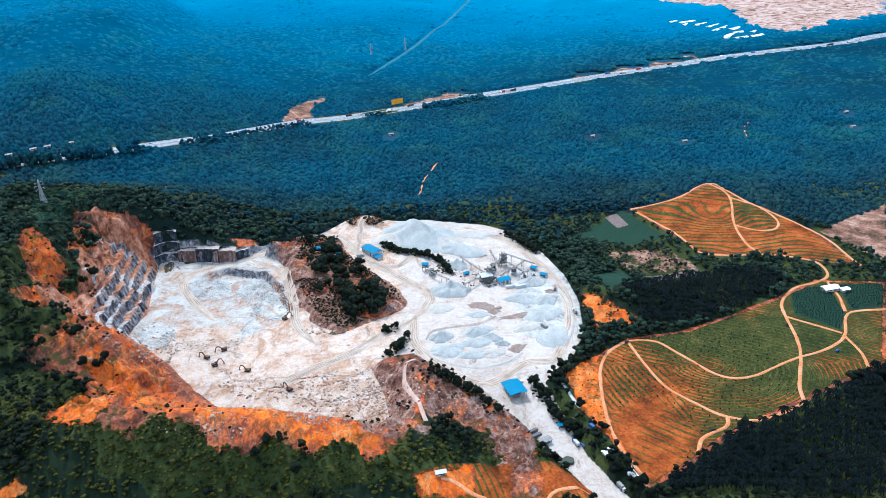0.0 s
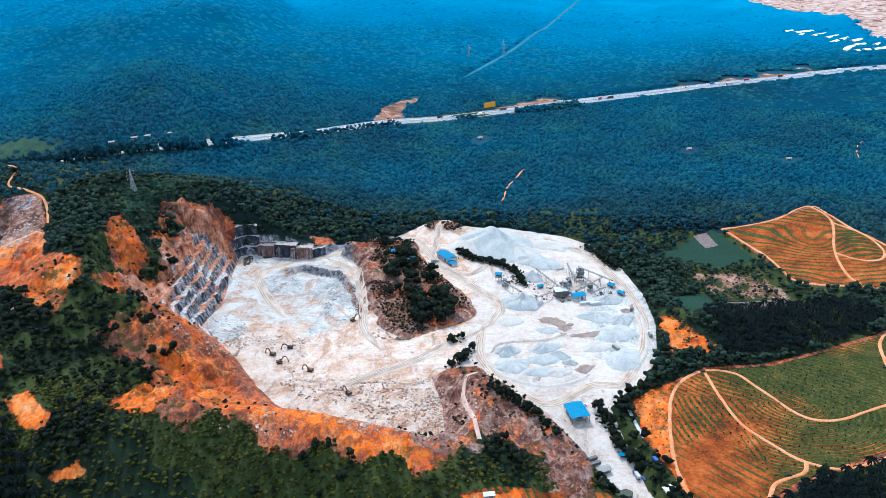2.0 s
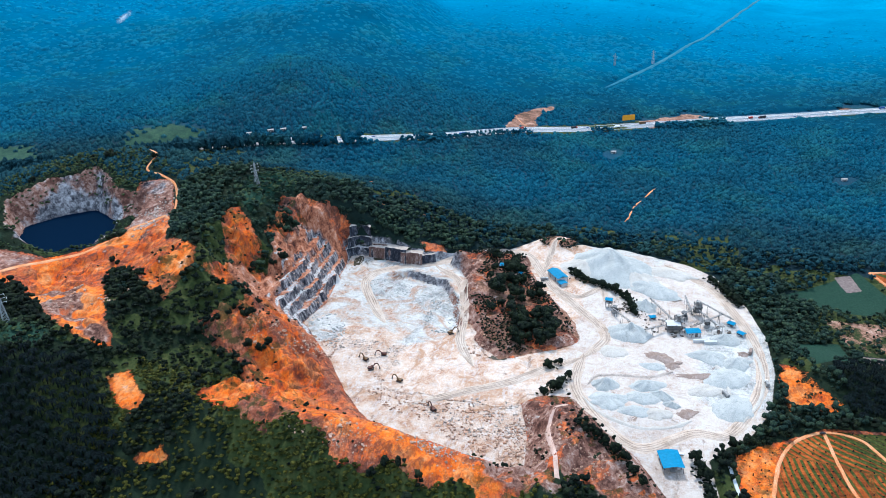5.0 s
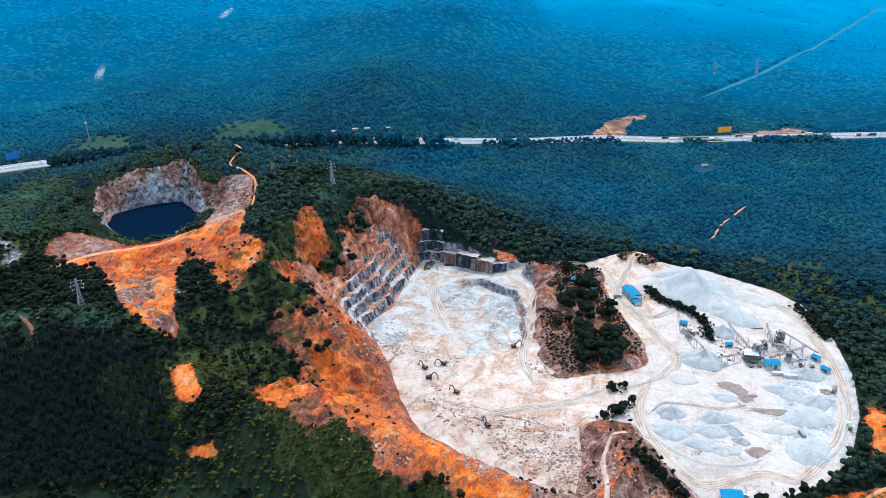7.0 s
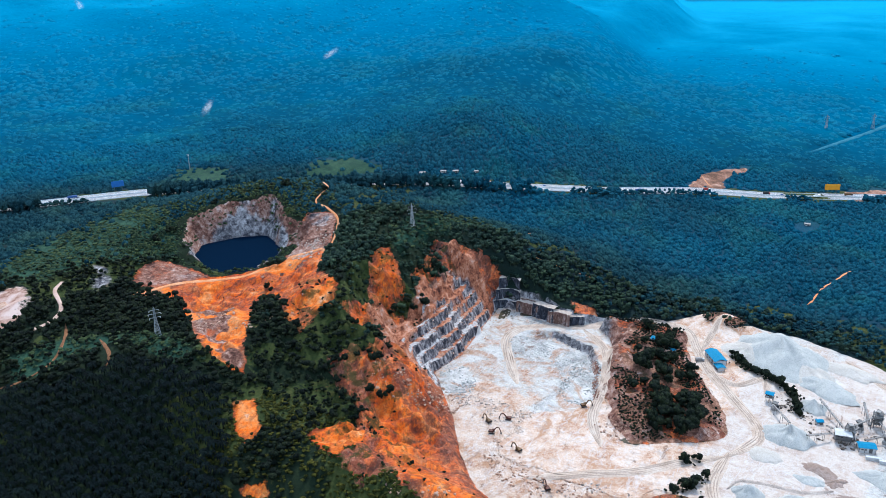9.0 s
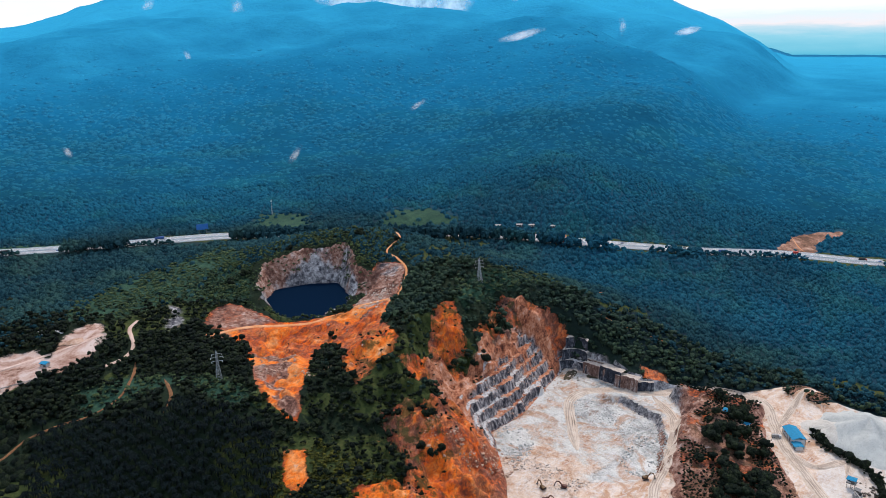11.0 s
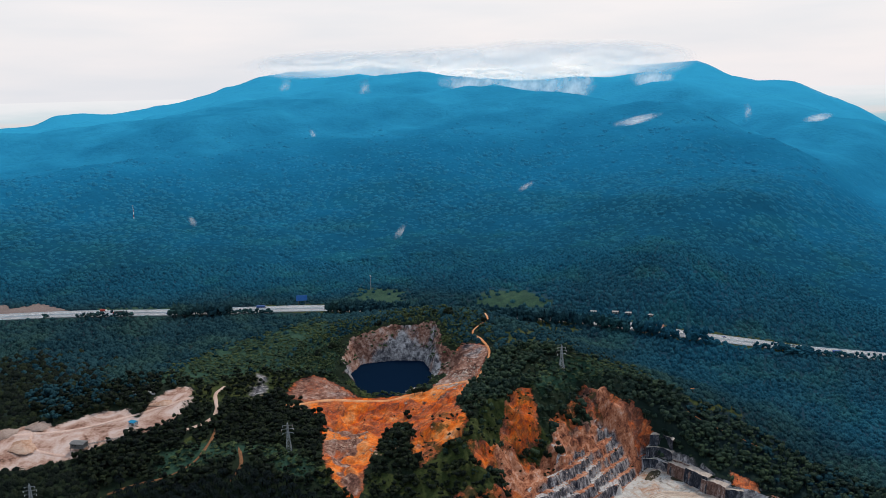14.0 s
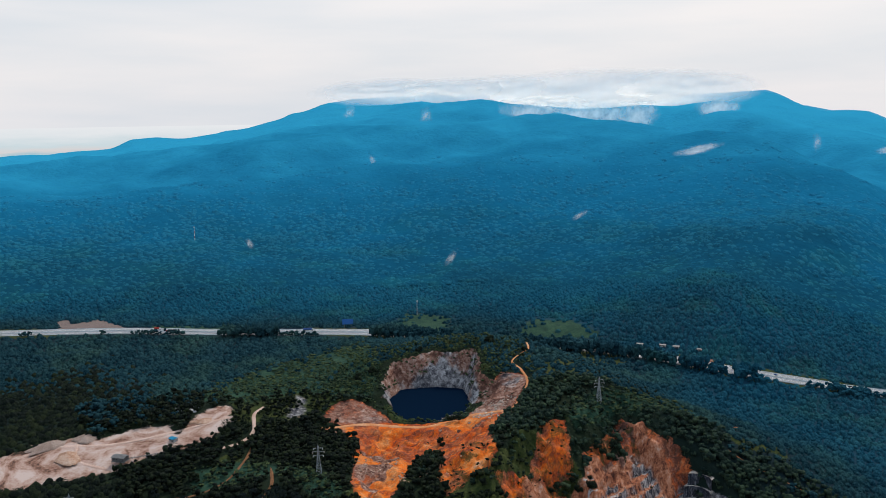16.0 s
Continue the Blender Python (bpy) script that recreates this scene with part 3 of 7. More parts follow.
def natural(x, y):
    x, y = np.asarray(x, float), np.asarray(y, float)
    low = -2 + 64 * sstep(-60, -760, x - 0.2 * (y - 700)) - 9 * sstep(60, 260, x)
    near, crest = [], []
    for (ax, ay, az), (bx, by, bz) in zip(CREST, CREST[1:]):
        ex, ey = bx - ax, by - ay
        t = np.clip(((x - ax) * ex + (y - ay) * ey) / (ex * ex + ey * ey), 0, 1)
        near.append(np.hypot(x - ax - t * ex, y - ay - t * ey))
        crest.append(az + t * (bz - az))
    near, crest = np.array(near), np.array(crest)
    s = near.min(0)
    pull = np.exp(-(near - s) / (25 + 0.06 * s))
    top = (pull * crest).sum(0) / pull.sum(0)
    s = s + 240 * fbm(x, y, 900, 3, 5) * sstep(300, 900, s)
    m = np.interp(s, [0, 250, 700, 1650, 2250, 2830, 3180, 3500, 4200], [1.0, 0.93, 0.86, 0.68, 0.47, 0.24, 0.12, -0.05, -0.5]) * (top + 0.3 * (480 - top) * sstep(500, 2200, s) * sstep(30, 200, top))
    w = sstep(10, 70, top)
    w = w * sstep(260, -340, x + 300 + 0.2 * (y - 1250))
    m = m * w - 130 * (1 - w)
    spur = 0.5 - np.abs(fbm(x, y, 820, 2, 63)) * 2.2
    m = m + ((14 + 42 * sstep(250, 900, s)) * fbm(x, y, 460, 4, 9) + 12 * fbm(x, y, 150, 3, 19) + 60 * sstep(450, 1000, s) * spur) * sstep(60, 220, m)
    far = np.interp(x, GAP[0], GAP[1]) - y
    ends = sstep(-2300, -1900, x) * sstep(-300, -700, x)
    m = m + ends * (45 * np.exp(-((far - 330) / 260) ** 2) - 120 * np.exp(-((far + 120) / 300) ** 2))
    k = 15.0
    h = low + k * np.log1p(np.exp(np.clip((m - low) / k, -30, 30)))
    for hx, hy, hh, ra, rb, an in HILLS:
        c, q = np.cos(np.radians(an)), np.sin(np.radians(an))
        u, v = (x - hx) * c + (y - hy) * q, -(x - hx) * q + (y - hy) * c
        h = h + hh * np.exp(-(u / ra) ** 2 - (v / rb) ** 2)
    return h + 5 * fbm(x, y, 90, 3, 2) * sstep(20, 90, inside(x, y, FLOOR))

def mound_edge(x, y):
    return inside(x, y, MOUND) - 9 * fbm(x, y, 30, 3, 31)


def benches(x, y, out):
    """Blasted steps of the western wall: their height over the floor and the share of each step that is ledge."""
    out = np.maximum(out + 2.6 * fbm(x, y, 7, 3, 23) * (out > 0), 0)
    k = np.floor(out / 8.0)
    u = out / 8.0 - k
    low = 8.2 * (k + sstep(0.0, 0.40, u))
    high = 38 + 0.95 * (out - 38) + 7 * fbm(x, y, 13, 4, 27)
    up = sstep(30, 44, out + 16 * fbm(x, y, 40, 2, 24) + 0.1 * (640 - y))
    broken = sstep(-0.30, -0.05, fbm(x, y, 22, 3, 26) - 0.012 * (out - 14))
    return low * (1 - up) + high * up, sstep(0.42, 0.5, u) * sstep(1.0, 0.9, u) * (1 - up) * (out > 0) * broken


def height(x, y):
    """The ground after quarrying, road building and flooding."""
    x, y = np.asarray(x, float), np.asarray(y, float)
    n = natural(x, y)
    d = inside(x, y, FLOOR) + 5 * fbm(x, y, 16, 3, 21)
    fl = np.interp(x, [-300, -200, 0, 70], [6, 3, 0, -3]) - 9 * sstep(530, 440, y) * sstep(20, 70, x) + 0.5 * fbm(x, y, 14, 3, 4)
    out = np.maximum(d, 0)
    bench = benches(x, y, out)[0]
    west = sstep(-195, -240, x) * sstep(570, 612, y)
    k = np.floor(out / 5.0)
    step = 10.5 * (k + sstep(0.0, 0.5, out / 5.0 - k))
    north = sstep(735, 758, y) * sstep(-110, -200, x)
    step = np.minimum(step, np.interp(x, [-300, -285, -272, -235, -212, -195], [50, 46, 34, 25, 11, 3]) + 0.8 * np.maximum(out - 8, 0))
    cut = fl + (bench * west + 1.05 * out * (1 - west)) * (1 - north) + step * north
    h = np.where(d > 0, np.minimum(np.maximum(n, fl - 0.6 * out), cut), fl)
    # gullies washed into the stripped western ridge
    bare = sstep(-170, -230, x) * (1 - west * (1 - sstep(26, 42, d))) * sstep(4, 14, d) * sstep(130, 70, d) * sstep(800, 740, y)
    bare = np.maximum(bare, 0.7 * sstep(0, 14, -inside(x, y, SHELF)) * sstep(7, 18, along(TRACKS[13][0], x, y)))
    bare = np.maximum(bare, 0.6 * sstep(-75, -60, x) * sstep(70, 45, x) * sstep(575, 555, y) * sstep(4, 14, d) * sstep(75, 45, d) * sstep(4, 10, along(TRACKS[15][0], x, y)))
    h = h + bare * (7 * fbm(x, y, 9, 3, 53) + 12 * fbm(x, y, 30, 4, 51) - 14 * np.abs(fbm(x, y, 19, 3, 57)))
    front = sstep(470, 450, y) * sstep(-20, -70, x) * sstep(36, 52, d) * sstep(125, 85, d)
    h = h + front * (3 * fbm(x, y, 7, 3, 54) + 7 * fbm(x, y, 24, 4, 52) - 6 * np.abs(fbm(x, 0.35 * y, 11, 3, 58)))
    # rock mound left standing in the middle, knoll at the north edge, sunken inner floor
    dm = np.maximum(-mound_edge(x, y), 0)
    lean = sstep(-70, -150, x)
    h = h + (8 + 8 * lean + 7 * fbm(x, y, 45, 2, 37)) * (1 - np.exp(-dm / (15 - 10 * lean))) + 4.5 * fbm(x, y, 12, 3, 8) * sstep(0, 6, dm)
    h = h + 9 * np.exp(-((x + 88) / 26) ** 2 - ((y - 850) / 20) ** 2)
    ds = inside(x, y, SUMP) + 3 * fbm(x, y, 14, 2, 12)
    h = h - 8 * sstep(2, -4, ds) * sstep(600, 690, y) * sstep(-268, -215, x)
    # old flooded pit
    dp = inside(x, y, POND) + 3 * fbm(x, y, 24, 3, 17)
    lip = sstep(-5, 30, (x + 590) * 0.75 - (y - 668) * 0.66)
    rise = (1.9 - 1.62 * lip) * np.maximum(dp + 6 * fbm(x, y, 11, 3, 18) * sstep(0, 6, dp), 0)
    hole = np.where(dp < 0, 42.0, 47 + rise + 3 * fbm(x, y, 9, 2, 3))
    h = np.where(dp < 60, np.minimum(h, hole + 200 * sstep(34, 60, dp)), h)
    # cut and fill along the motorway
    best, lev = np.full(x.shape, 1e9), np.zeros(x.shape)
    for (ax, ay, az), (bx, by, bz) in zip(HIGHWAY, HIGHWAY[1:]):
        ex, ey = bx - ax, by - ay
        t = np.clip(((x - ax) * ex + (y - ay) * ey) / (ex * ex + ey * ey), 0, 1)
        q = np.hypot(x - ax - t * ex, y - ay - t * ey)
        lev = np.where(q < best, az + t * (bz - az), lev)
        best = np.minimum(best, q)
    h = lev + (h - lev) * sstep(20, 75, best)
    return h


def axis(lo, dense_lo, dense_hi, hi, step, grow, cap):
    mid = list(np.arange(dense_lo, dense_hi + step / 2, step))
    for end, way in ((hi, 1), (lo, -1)):
        s, p, line = step, mid[-1] if way > 0 else mid[0], []
        while (end - p) * way > 0:
            s = min(s * grow, cap)
            p += way * s
            line.append(p)
        mid = mid + line if way > 0 else line[::-1] + mid
    return np.array(mid)


def field(ring, x, y, width=12.0):
    """1 inside a ring, 0 outside, falling over its edge."""
    return np.clip(0.5 - inside(x, y, ring) / (2 * width), 0, 1)


def union(rings, x, y, width=12.0):
    out = np.zeros(x.shape)
    for r in rings:
        out = np.maximum(out, field(r, x, y, width))
    return out


def haze_amount(x, y, z):
    """Distance haze painted into forest colour: lowland 0, far ridge 1, mostly beyond the motorway."""
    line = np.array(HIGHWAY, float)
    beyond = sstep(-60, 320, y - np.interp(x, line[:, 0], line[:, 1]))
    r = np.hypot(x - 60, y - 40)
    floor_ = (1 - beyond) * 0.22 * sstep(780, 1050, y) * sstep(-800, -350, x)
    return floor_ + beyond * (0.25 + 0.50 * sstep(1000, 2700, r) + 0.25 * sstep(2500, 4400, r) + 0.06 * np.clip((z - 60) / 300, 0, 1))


def covers(x, y, h, slope):
    """What lies on the ground at each place, as soft fields."""
    c = {}
    df, dm, dp = inside(x, y, FLOOR), mound_edge(x, y), inside(x, y, POND)
    c["pale"] = np.minimum(np.clip(0.5 - df / 10, 0, 1), np.clip(0.5 + dm / 10, 0, 1))
    knoll = np.exp(-((x + 88) / 24) ** 2 - ((y - 852) / 18) ** 2) * sstep(3, 7, along(HAULS[5][0], x, y))
    c["pale"] = c["pale"] * (1 - sstep(0.3, 0.6, knoll))
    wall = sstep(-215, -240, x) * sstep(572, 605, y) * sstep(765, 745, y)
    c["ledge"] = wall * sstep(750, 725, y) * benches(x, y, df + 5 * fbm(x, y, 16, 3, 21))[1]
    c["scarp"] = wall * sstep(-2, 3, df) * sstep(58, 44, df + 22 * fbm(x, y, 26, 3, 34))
    c["sand"] = union([WEST, WEST2], x, y, 12) - 0.25 * sstep(0.05, 0.3, fbm(x, y, 40, 3, 99))
    c["pale"] = c["pale"] * (1 - 0.9 * (np.abs(inside(x, y, SUMP)) < 9) * sstep(-240, -220, x) * sstep(0.5, 0.9, slope) * (df < -4))
    west = sstep(-150, -215, x)
    front = sstep(560, 520, y) * sstep(-10, -60, x)
    rim = 56 + 30 * sstep(-70, -150, x)
    soil = np.maximum(west * np.clip(0.5 - (df - (48 + 14 * sstep(620, 540, y)) * sstep(775, 740, y) - 40 * fbm(x, y, 36, 4, 41)) / 18, 0, 1), front * np.clip(0.5 - (df - rim - 46 * fbm(x, y, 30, 4, 43)) / 14, 0, 1))
    soil = soil * (1 - 0.8 * sstep(735, 758, y) * sstep(-320, -290, x))
    soil = np.maximum(soil, union([SHELF, BANK, SPUR, SCAR1, SCAR2, SCAR3, RIDGE1, RIDGE2, RIDGE3, SLOPE1, BARE, LOWBARE], x, y, 8))
    soil = np.maximum(soil, union([ORHILL], x, y, 8) * (0.70 + 0.9 * fbm(x, y, 24, 3, 48) - 0.35 * sstep(640, 605, y)))
    soil = np.maximum(soil, 0.95 * np.exp(-((x + 212) / 20) ** 2 - ((y - 786) / 11) ** 2) * (df > 2))
    soil = np.maximum(soil, 0.8 * np.clip(0.5 - (dm - 2) / 8, 0, 1) * sstep(0.02, 0.2, fbm(x, y, 26, 3, 44)))
    soil = np.maximum(soil, sstep(-75, -60, x) * sstep(70, 45, x) * np.clip(0.5 - (df - 46 - 30 * fbm(x, y, 22, 3, 45)) / 20, 0, 1) * sstep(575, 555, y) * 0.85)
    soil = np.maximum(soil, np.clip(0.5 - (along(HIGHWAY, x, y) - 30 - 30 * fbm(x, y, 120, 2, 6)) / 20, 0, 1) * sstep(0.05, 0.2, fbm(x, y, 260, 2, 77)) * 0.35)
    for plot in (PLANT, UPPER):
        soil = np.maximum(soil, 0.62 * np.clip(1.2 - np.abs(inside(x, y, plot) + 1) / 4.5, 0, 1))
    c["soil"] = soil
    c["fresh"] = np.maximum.reduce([union([SCAR1, SCAR2, SCAR3, BARE, LOWBARE], x, y, 6), 0.45 * union([SHELF], x, y, 6) + 0.72 * union([ORHILL], x, y, 6) + 0.5 * union([RIDGE1, RIDGE2, RIDGE3], x, y, 6) + 0.75 * union([SHELF], x, y, 6) * sstep(0.02, 0.16, fbm(x, y, 38, 2, 93)), 0.6 * front * np.exp(-((df - 52) / 22) ** 2), 0.45 * west * sstep(650, 590, y) * np.exp(-((df - 26) / 20) ** 2) * (df > 0)])
    c["patchy"] = np.maximum(0.35 * (dm < -6) + 0.8 * west * sstep(12, 60, df) * sstep(150, 110, df), 0.7 * sstep(-75, -60, x) * sstep(590, 570, y) * (df < 60))
    high = sstep(735, 758, y) * sstep(-110, -200, x)
    near = np.maximum(np.clip(0.5 - (df - 48 + 40 * high) / (30 - 22 * high), 0, 1) * (df > -3), np.clip(0.5 - (dp - 72) / 16, 0, 1) * (dp > -6))
    near = np.maximum(near, np.clip(0.5 - (dm - 2) / 8, 0, 1))
    sump = (np.abs(inside(x, y, SUMP)) < 9) * sstep(-240, -220, x)
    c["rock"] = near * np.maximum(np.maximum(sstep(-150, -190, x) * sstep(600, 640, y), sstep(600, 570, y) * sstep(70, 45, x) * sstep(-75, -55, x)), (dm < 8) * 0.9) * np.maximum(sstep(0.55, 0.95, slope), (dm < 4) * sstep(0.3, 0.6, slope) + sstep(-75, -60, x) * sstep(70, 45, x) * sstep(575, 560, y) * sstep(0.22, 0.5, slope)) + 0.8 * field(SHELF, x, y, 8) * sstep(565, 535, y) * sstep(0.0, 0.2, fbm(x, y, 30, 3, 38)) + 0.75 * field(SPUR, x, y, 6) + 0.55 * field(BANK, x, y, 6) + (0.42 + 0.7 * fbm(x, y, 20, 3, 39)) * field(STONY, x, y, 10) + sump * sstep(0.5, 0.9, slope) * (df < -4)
    c["brown"] = np.maximum(knoll, np.clip(0.5 - (dm - 3) / 8, 0, 1))
    c["rust"] = np.clip(sstep(0, 36, df) * west + (1 - west) * 0.75, 0, 1) * (dp > 60) * (1 - 0.9 * field(STONY, x, y, 12)) + (0.40 + 0.4 * sstep(5, 15, dp) + 0.7 * fbm(x, y, 26, 3, 36)) * (dp <= 60)
    # steep bench faces, where shade is painted in by slope
    c["face_shade"] = wall * sstep(752, 728, y) * sstep(-1, 2, df) * sstep(44 + 0.12 * (y - 700), 20 + 0.12 * (y - 700), df + 26 * fbm(x, y, 22, 3, 33)) * sstep(0.5, 0.9, slope)
    c["sand"] = np.maximum(c["sand"], field(CLEARED, x, y, 60))
    c["yard"] = sstep(-70, -20, x) * (y < 900)
    gr = np.minimum(field(SUMP, x, y, 14), 1) * np.clip(0.75 + 0.75 * sstep(-200, -150, x) - 0.8 * np.exp(-((x + 215) / 38) ** 2 - ((y - 640) / 45) ** 2), 0, 1)
    gr = np.maximum(gr, 0.85 * np.exp(-((x - 95) / 34) ** 2 - ((y - 640) / 70) ** 2))
    gr = np.maximum(gr, 0.9 * np.exp(-((x + 262) / 24) ** 2 - ((y - 612) / 30) ** 2))
    gr = np.maximum(gr, 0.85 * np.exp(-((x + 250) / 40) ** 2 - ((y - 752) / 14) ** 2))
    gr = np.maximum(gr, 0.52 * sstep(590, 640, y) * sstep(-130, -170, x))
    gr = np.maximum(gr, 0.62 * sstep(45, 75, x) * sstep(560, 600, y) * sstep(745, 715, y) + 0.5 * sstep(-75, -50, x) * sstep(735, 770, y) * sstep(45, 20, x))
    c["gravel"] = gr
    c["plant"] = union([PLANT, UPPER, LOWPLOT], x, y, 5)
    c["crop"] = union([FIELD, LAWN, CROP, CROPB], x, y, 5)
    c["brown"] = np.maximum(c["brown"], np.maximum(union([BROWN, SIDE1, SIDE2, SIDE3, SIDE4], x, y, 8), 0.52 * union([SCRUB], x, y, 8)))
    c["tan"] = np.maximum(union([TAN, GREY], x, y, 4), 0.85 * field(TILLED, x, y, 8))
    c["grass"] = np.clip(0.62 * sstep(0.02, 0.25, fbm(x, y, 70, 3, 55)) * sstep(1000, 900, y) * sstep(-760, -680, x) + 0.75 * np.exp(-((x + 300) / 60) ** 2 - ((y - 470) / 50) ** 2) + 0.75 * np.exp(-((x + 150) / 130) ** 2 - ((y - 400) / 30) ** 2) * sstep(-0.1, 0.15, fbm(x, y, 45, 2, 61))
                         + 0.7 * np.clip(0.5 - (along(HIGHWAY, x, y) - 32) / 20, 0, 1) * sstep(-0.1, 0.1, fbm(x, y, 150, 2, 66)), 0, 1)
    c["grass"] = np.maximum(c["grass"], 0.9 * union([SCRUB], x, y, 8))
    c["meadow"] = np.maximum(union([MEADOW1, MEADOW3, MEADOW4, MEADOW6], x, y, 16), 0.8 * union([MEADOW2, MEADOW5], x, y, 12))
    up = field(UPPER, x, y, 5)
    c["band"] = np.where(up > 0.3, 0.85 * (y - 800) + 0.3 * (x - 300) + 34 * fbm(x, y, 75, 2, 3),
                         np.where(field(ROWS, x, y, 4) > 0.4, (0.62 * (x - 110) + 0.78 * (y - 400)) * 0.9, np.where(y < 545, np.where(x < 178, 1.25 * x + 0.35 * (y - 480), np.hypot(x - 215, (y - 545) * 1.2) * 1.5), (0.5 * x + 0.86 * y) * 1.3) + 9 * fbm(x, y, 50, 2, 13)))
    c["lush"] = np.clip(np.where(up > 0.3, 0.36 + 0.45 * field(UPGREEN, x, y, 8) + 0.5 * fbm(x, y, 45, 3, 25), 0.40 - 0.25 * field(ROWS, x, y, 6) + 0.55 * sstep(165, 215, x) + 0.9 * fbm(x, y, 45, 3, 15)), 0, 1)
    # how much distance haze is mixed into the forest colour
    c["haze_amount"] = haze_amount(x, y, h)
    c["teal"] = np.maximum(sstep(720, 900, y), np.maximum(sstep(-700, -850, x), 0))
    return c


gx = axis(-4850, -720, 432, 4850, 3.3, 1.055, 55)
gx = np.concatenate([gx[gx < -425], np.arange(-425, -335, 2.2), np.arange(-335, -225, 1.35), np.arange(-225, 135, 2.2), gx[gx > 136]])
gy = axis(-4850, 372, 930, 4850, 2.9, 1.055, 55)
gy = np.concatenate([gy[gy < 455], np.arange(455, 560, 2.2), np.arange(560, 785, 1.5), np.arange(785, 875, 2.2), gy[gy > 876]])
GX, GY = np.meshgrid(gx, gy)
GH = height(GX, GY)
sy, sx = np.gradient(GH, gy, gx)
SLOPE = np.hypot(sx, sy)


def lay(x, y):
    """Height of the ground sheet at any places."""
    x, y = np.asarray(x, float), np.asarray(y, float)
    i = np.clip(np.searchsorted(gx, x) - 1, 0, len(gx) - 2)
    j = np.clip(np.searchsorted(gy, y) - 1, 0, len(gy) - 2)
    u, v = (x - gx[i]) / (gx[i + 1] - gx[i]), (y - gy[j]) / (gy[j + 1] - gy[j])
    return (GH[j, i] * (1 - u) + GH[j, i + 1] * u) * (1 - v) + (GH[j + 1, i] * (1 - u) + GH[j + 1, i + 1] * u) * v


COVER = covers(GX, GY, GH, SLOPE)
nx, ny = len(gx), len(gy)
idx = np.arange(nx * ny).reshape(ny, nx)
quads = np.stack([idx[:-1, :-1], idx[:-1, 1:], idx[1:, 1:], idx[1:, :-1]], -1).reshape(-1, 4)
ground = from_arrays("ground", np.stack([GX, GY, GH], -1).reshape(-1, 3), quads, M_GROUND)
for key, val in COVER.items():
    ground.data.attributes.new(key, "FLOAT", "POINT").data.foreach_set("value", val.astype(np.float32).ravel())
tagged(ground, "quarried hills, orange laterite and wooded valley", "ground", "", "structure")

# flooded floor of the old pit
n = Nodes("pit_water")
n.bump(n.noise(0.25, 3), 0.05, 0.3)
M_WATER = n.done((0.002, 0.008, 0.020), 0.3, 0, 0.0)
bm = bmesh.new()
cx, cy = np.mean(POND, 0)
bm.faces.new([bm.verts.new((cx + (px - cx) * 1.3, cy + (py - cy) * 1.3, 48)) for px, py in POND])
bmesh.ops.recalc_face_normals(bm, faces=bm.faces)
tagged(part("water", bm, M_WATER), "dark still water filling the old quarry pit", "water", "", "structure")


# ---- roads ----
def spline(line, step):
    """Points every few metres on a smooth line through the given ones."""
    p = np.array(line, float)
    p = np.vstack([2 * p[0] - p[1], p, 2 * p[-1] - p[-2]])
    out = []
    for a, b, c, d in zip(p, p[1:], p[2:], p[3:]):
        k = max(2, int(np.hypot(*(c - b)[:2]) / step))
        t = np.linspace(0, 1, k, endpoint=False)[:, None]
        out.append(0.5 * (2 * b + (c - a) * t + (2 * a - 5 * b + 4 * c - d) * t ** 2 + (3 * b - a - 3 * c + d) * t ** 3))
    return np.vstack(out + [p[-2][None]])


def ribbon(name, line, offsets, lift, material, step=4.0, level=None, wander=0.0, seed=0, taper=0.0):
    """A strip laid along a line; offsets are its cross places in metres, lift their height over the ground; it narrows to nothing over taper metres at its ends."""
    p = spline(line, step)
    t = np.gradient(p[:, :2], axis=0)
    t /= np.linalg.norm(t, axis=1)[:, None] + 1e-9
    side = np.stack([t[:, 1], -t[:, 0]], 1)
    run = np.concatenate([[0], np.cumsum(np.linalg.norm(np.diff(p[:, :2], axis=0), axis=1))])
    slim = np.clip(np.minimum(run, run[-1] - run) / taper, 0.03, 1) ** 0.6 if taper else np.ones(len(p))
    rows = []
    for k, (o, l) in enumerate(zip(offsets, lift)):
        edge = wander * fbm(p[:, 0] + 31 * k, p[:, 1], 9, 2, seed) if k in (0, len(offsets) - 1) else 0.0
        q = p[:, :2] + side * ((o + edge * np.sign(o)) * slim)[:, None]
        z = (lay(q[:, 0], q[:, 1]) if level is None else p[:, 2]) + l
        rows.append(np.column_stack([q, z]))
    v = np.stack(rows, 1)
    m, k = v.shape[:2]
    i = np.arange(m * k).reshape(m, k)
    f = np.stack([i[:-1, :-1], i[:-1, 1:], i[1:, 1:], i[1:, :-1]], -1).reshape(-1, 4)
    return from_arrays(name, v.reshape(-1, 3), f[:, ::-1], material)


def dirt_material(name, a, b, c):
    n = Nodes(name)
    f = n.math("ADD", n.math("MULTIPLY", n.noise(0.08, 5), 0.5), n.math("MULTIPLY", n.noise(0.9, 4), 0.5))
    n.bump(n.noise(1.2, 3), 0.4, 0.4)
    return n.done(n.ramp(f, (0.32, a), (0.5, b), (0.68, c)), 0.95, 0, 0.1)


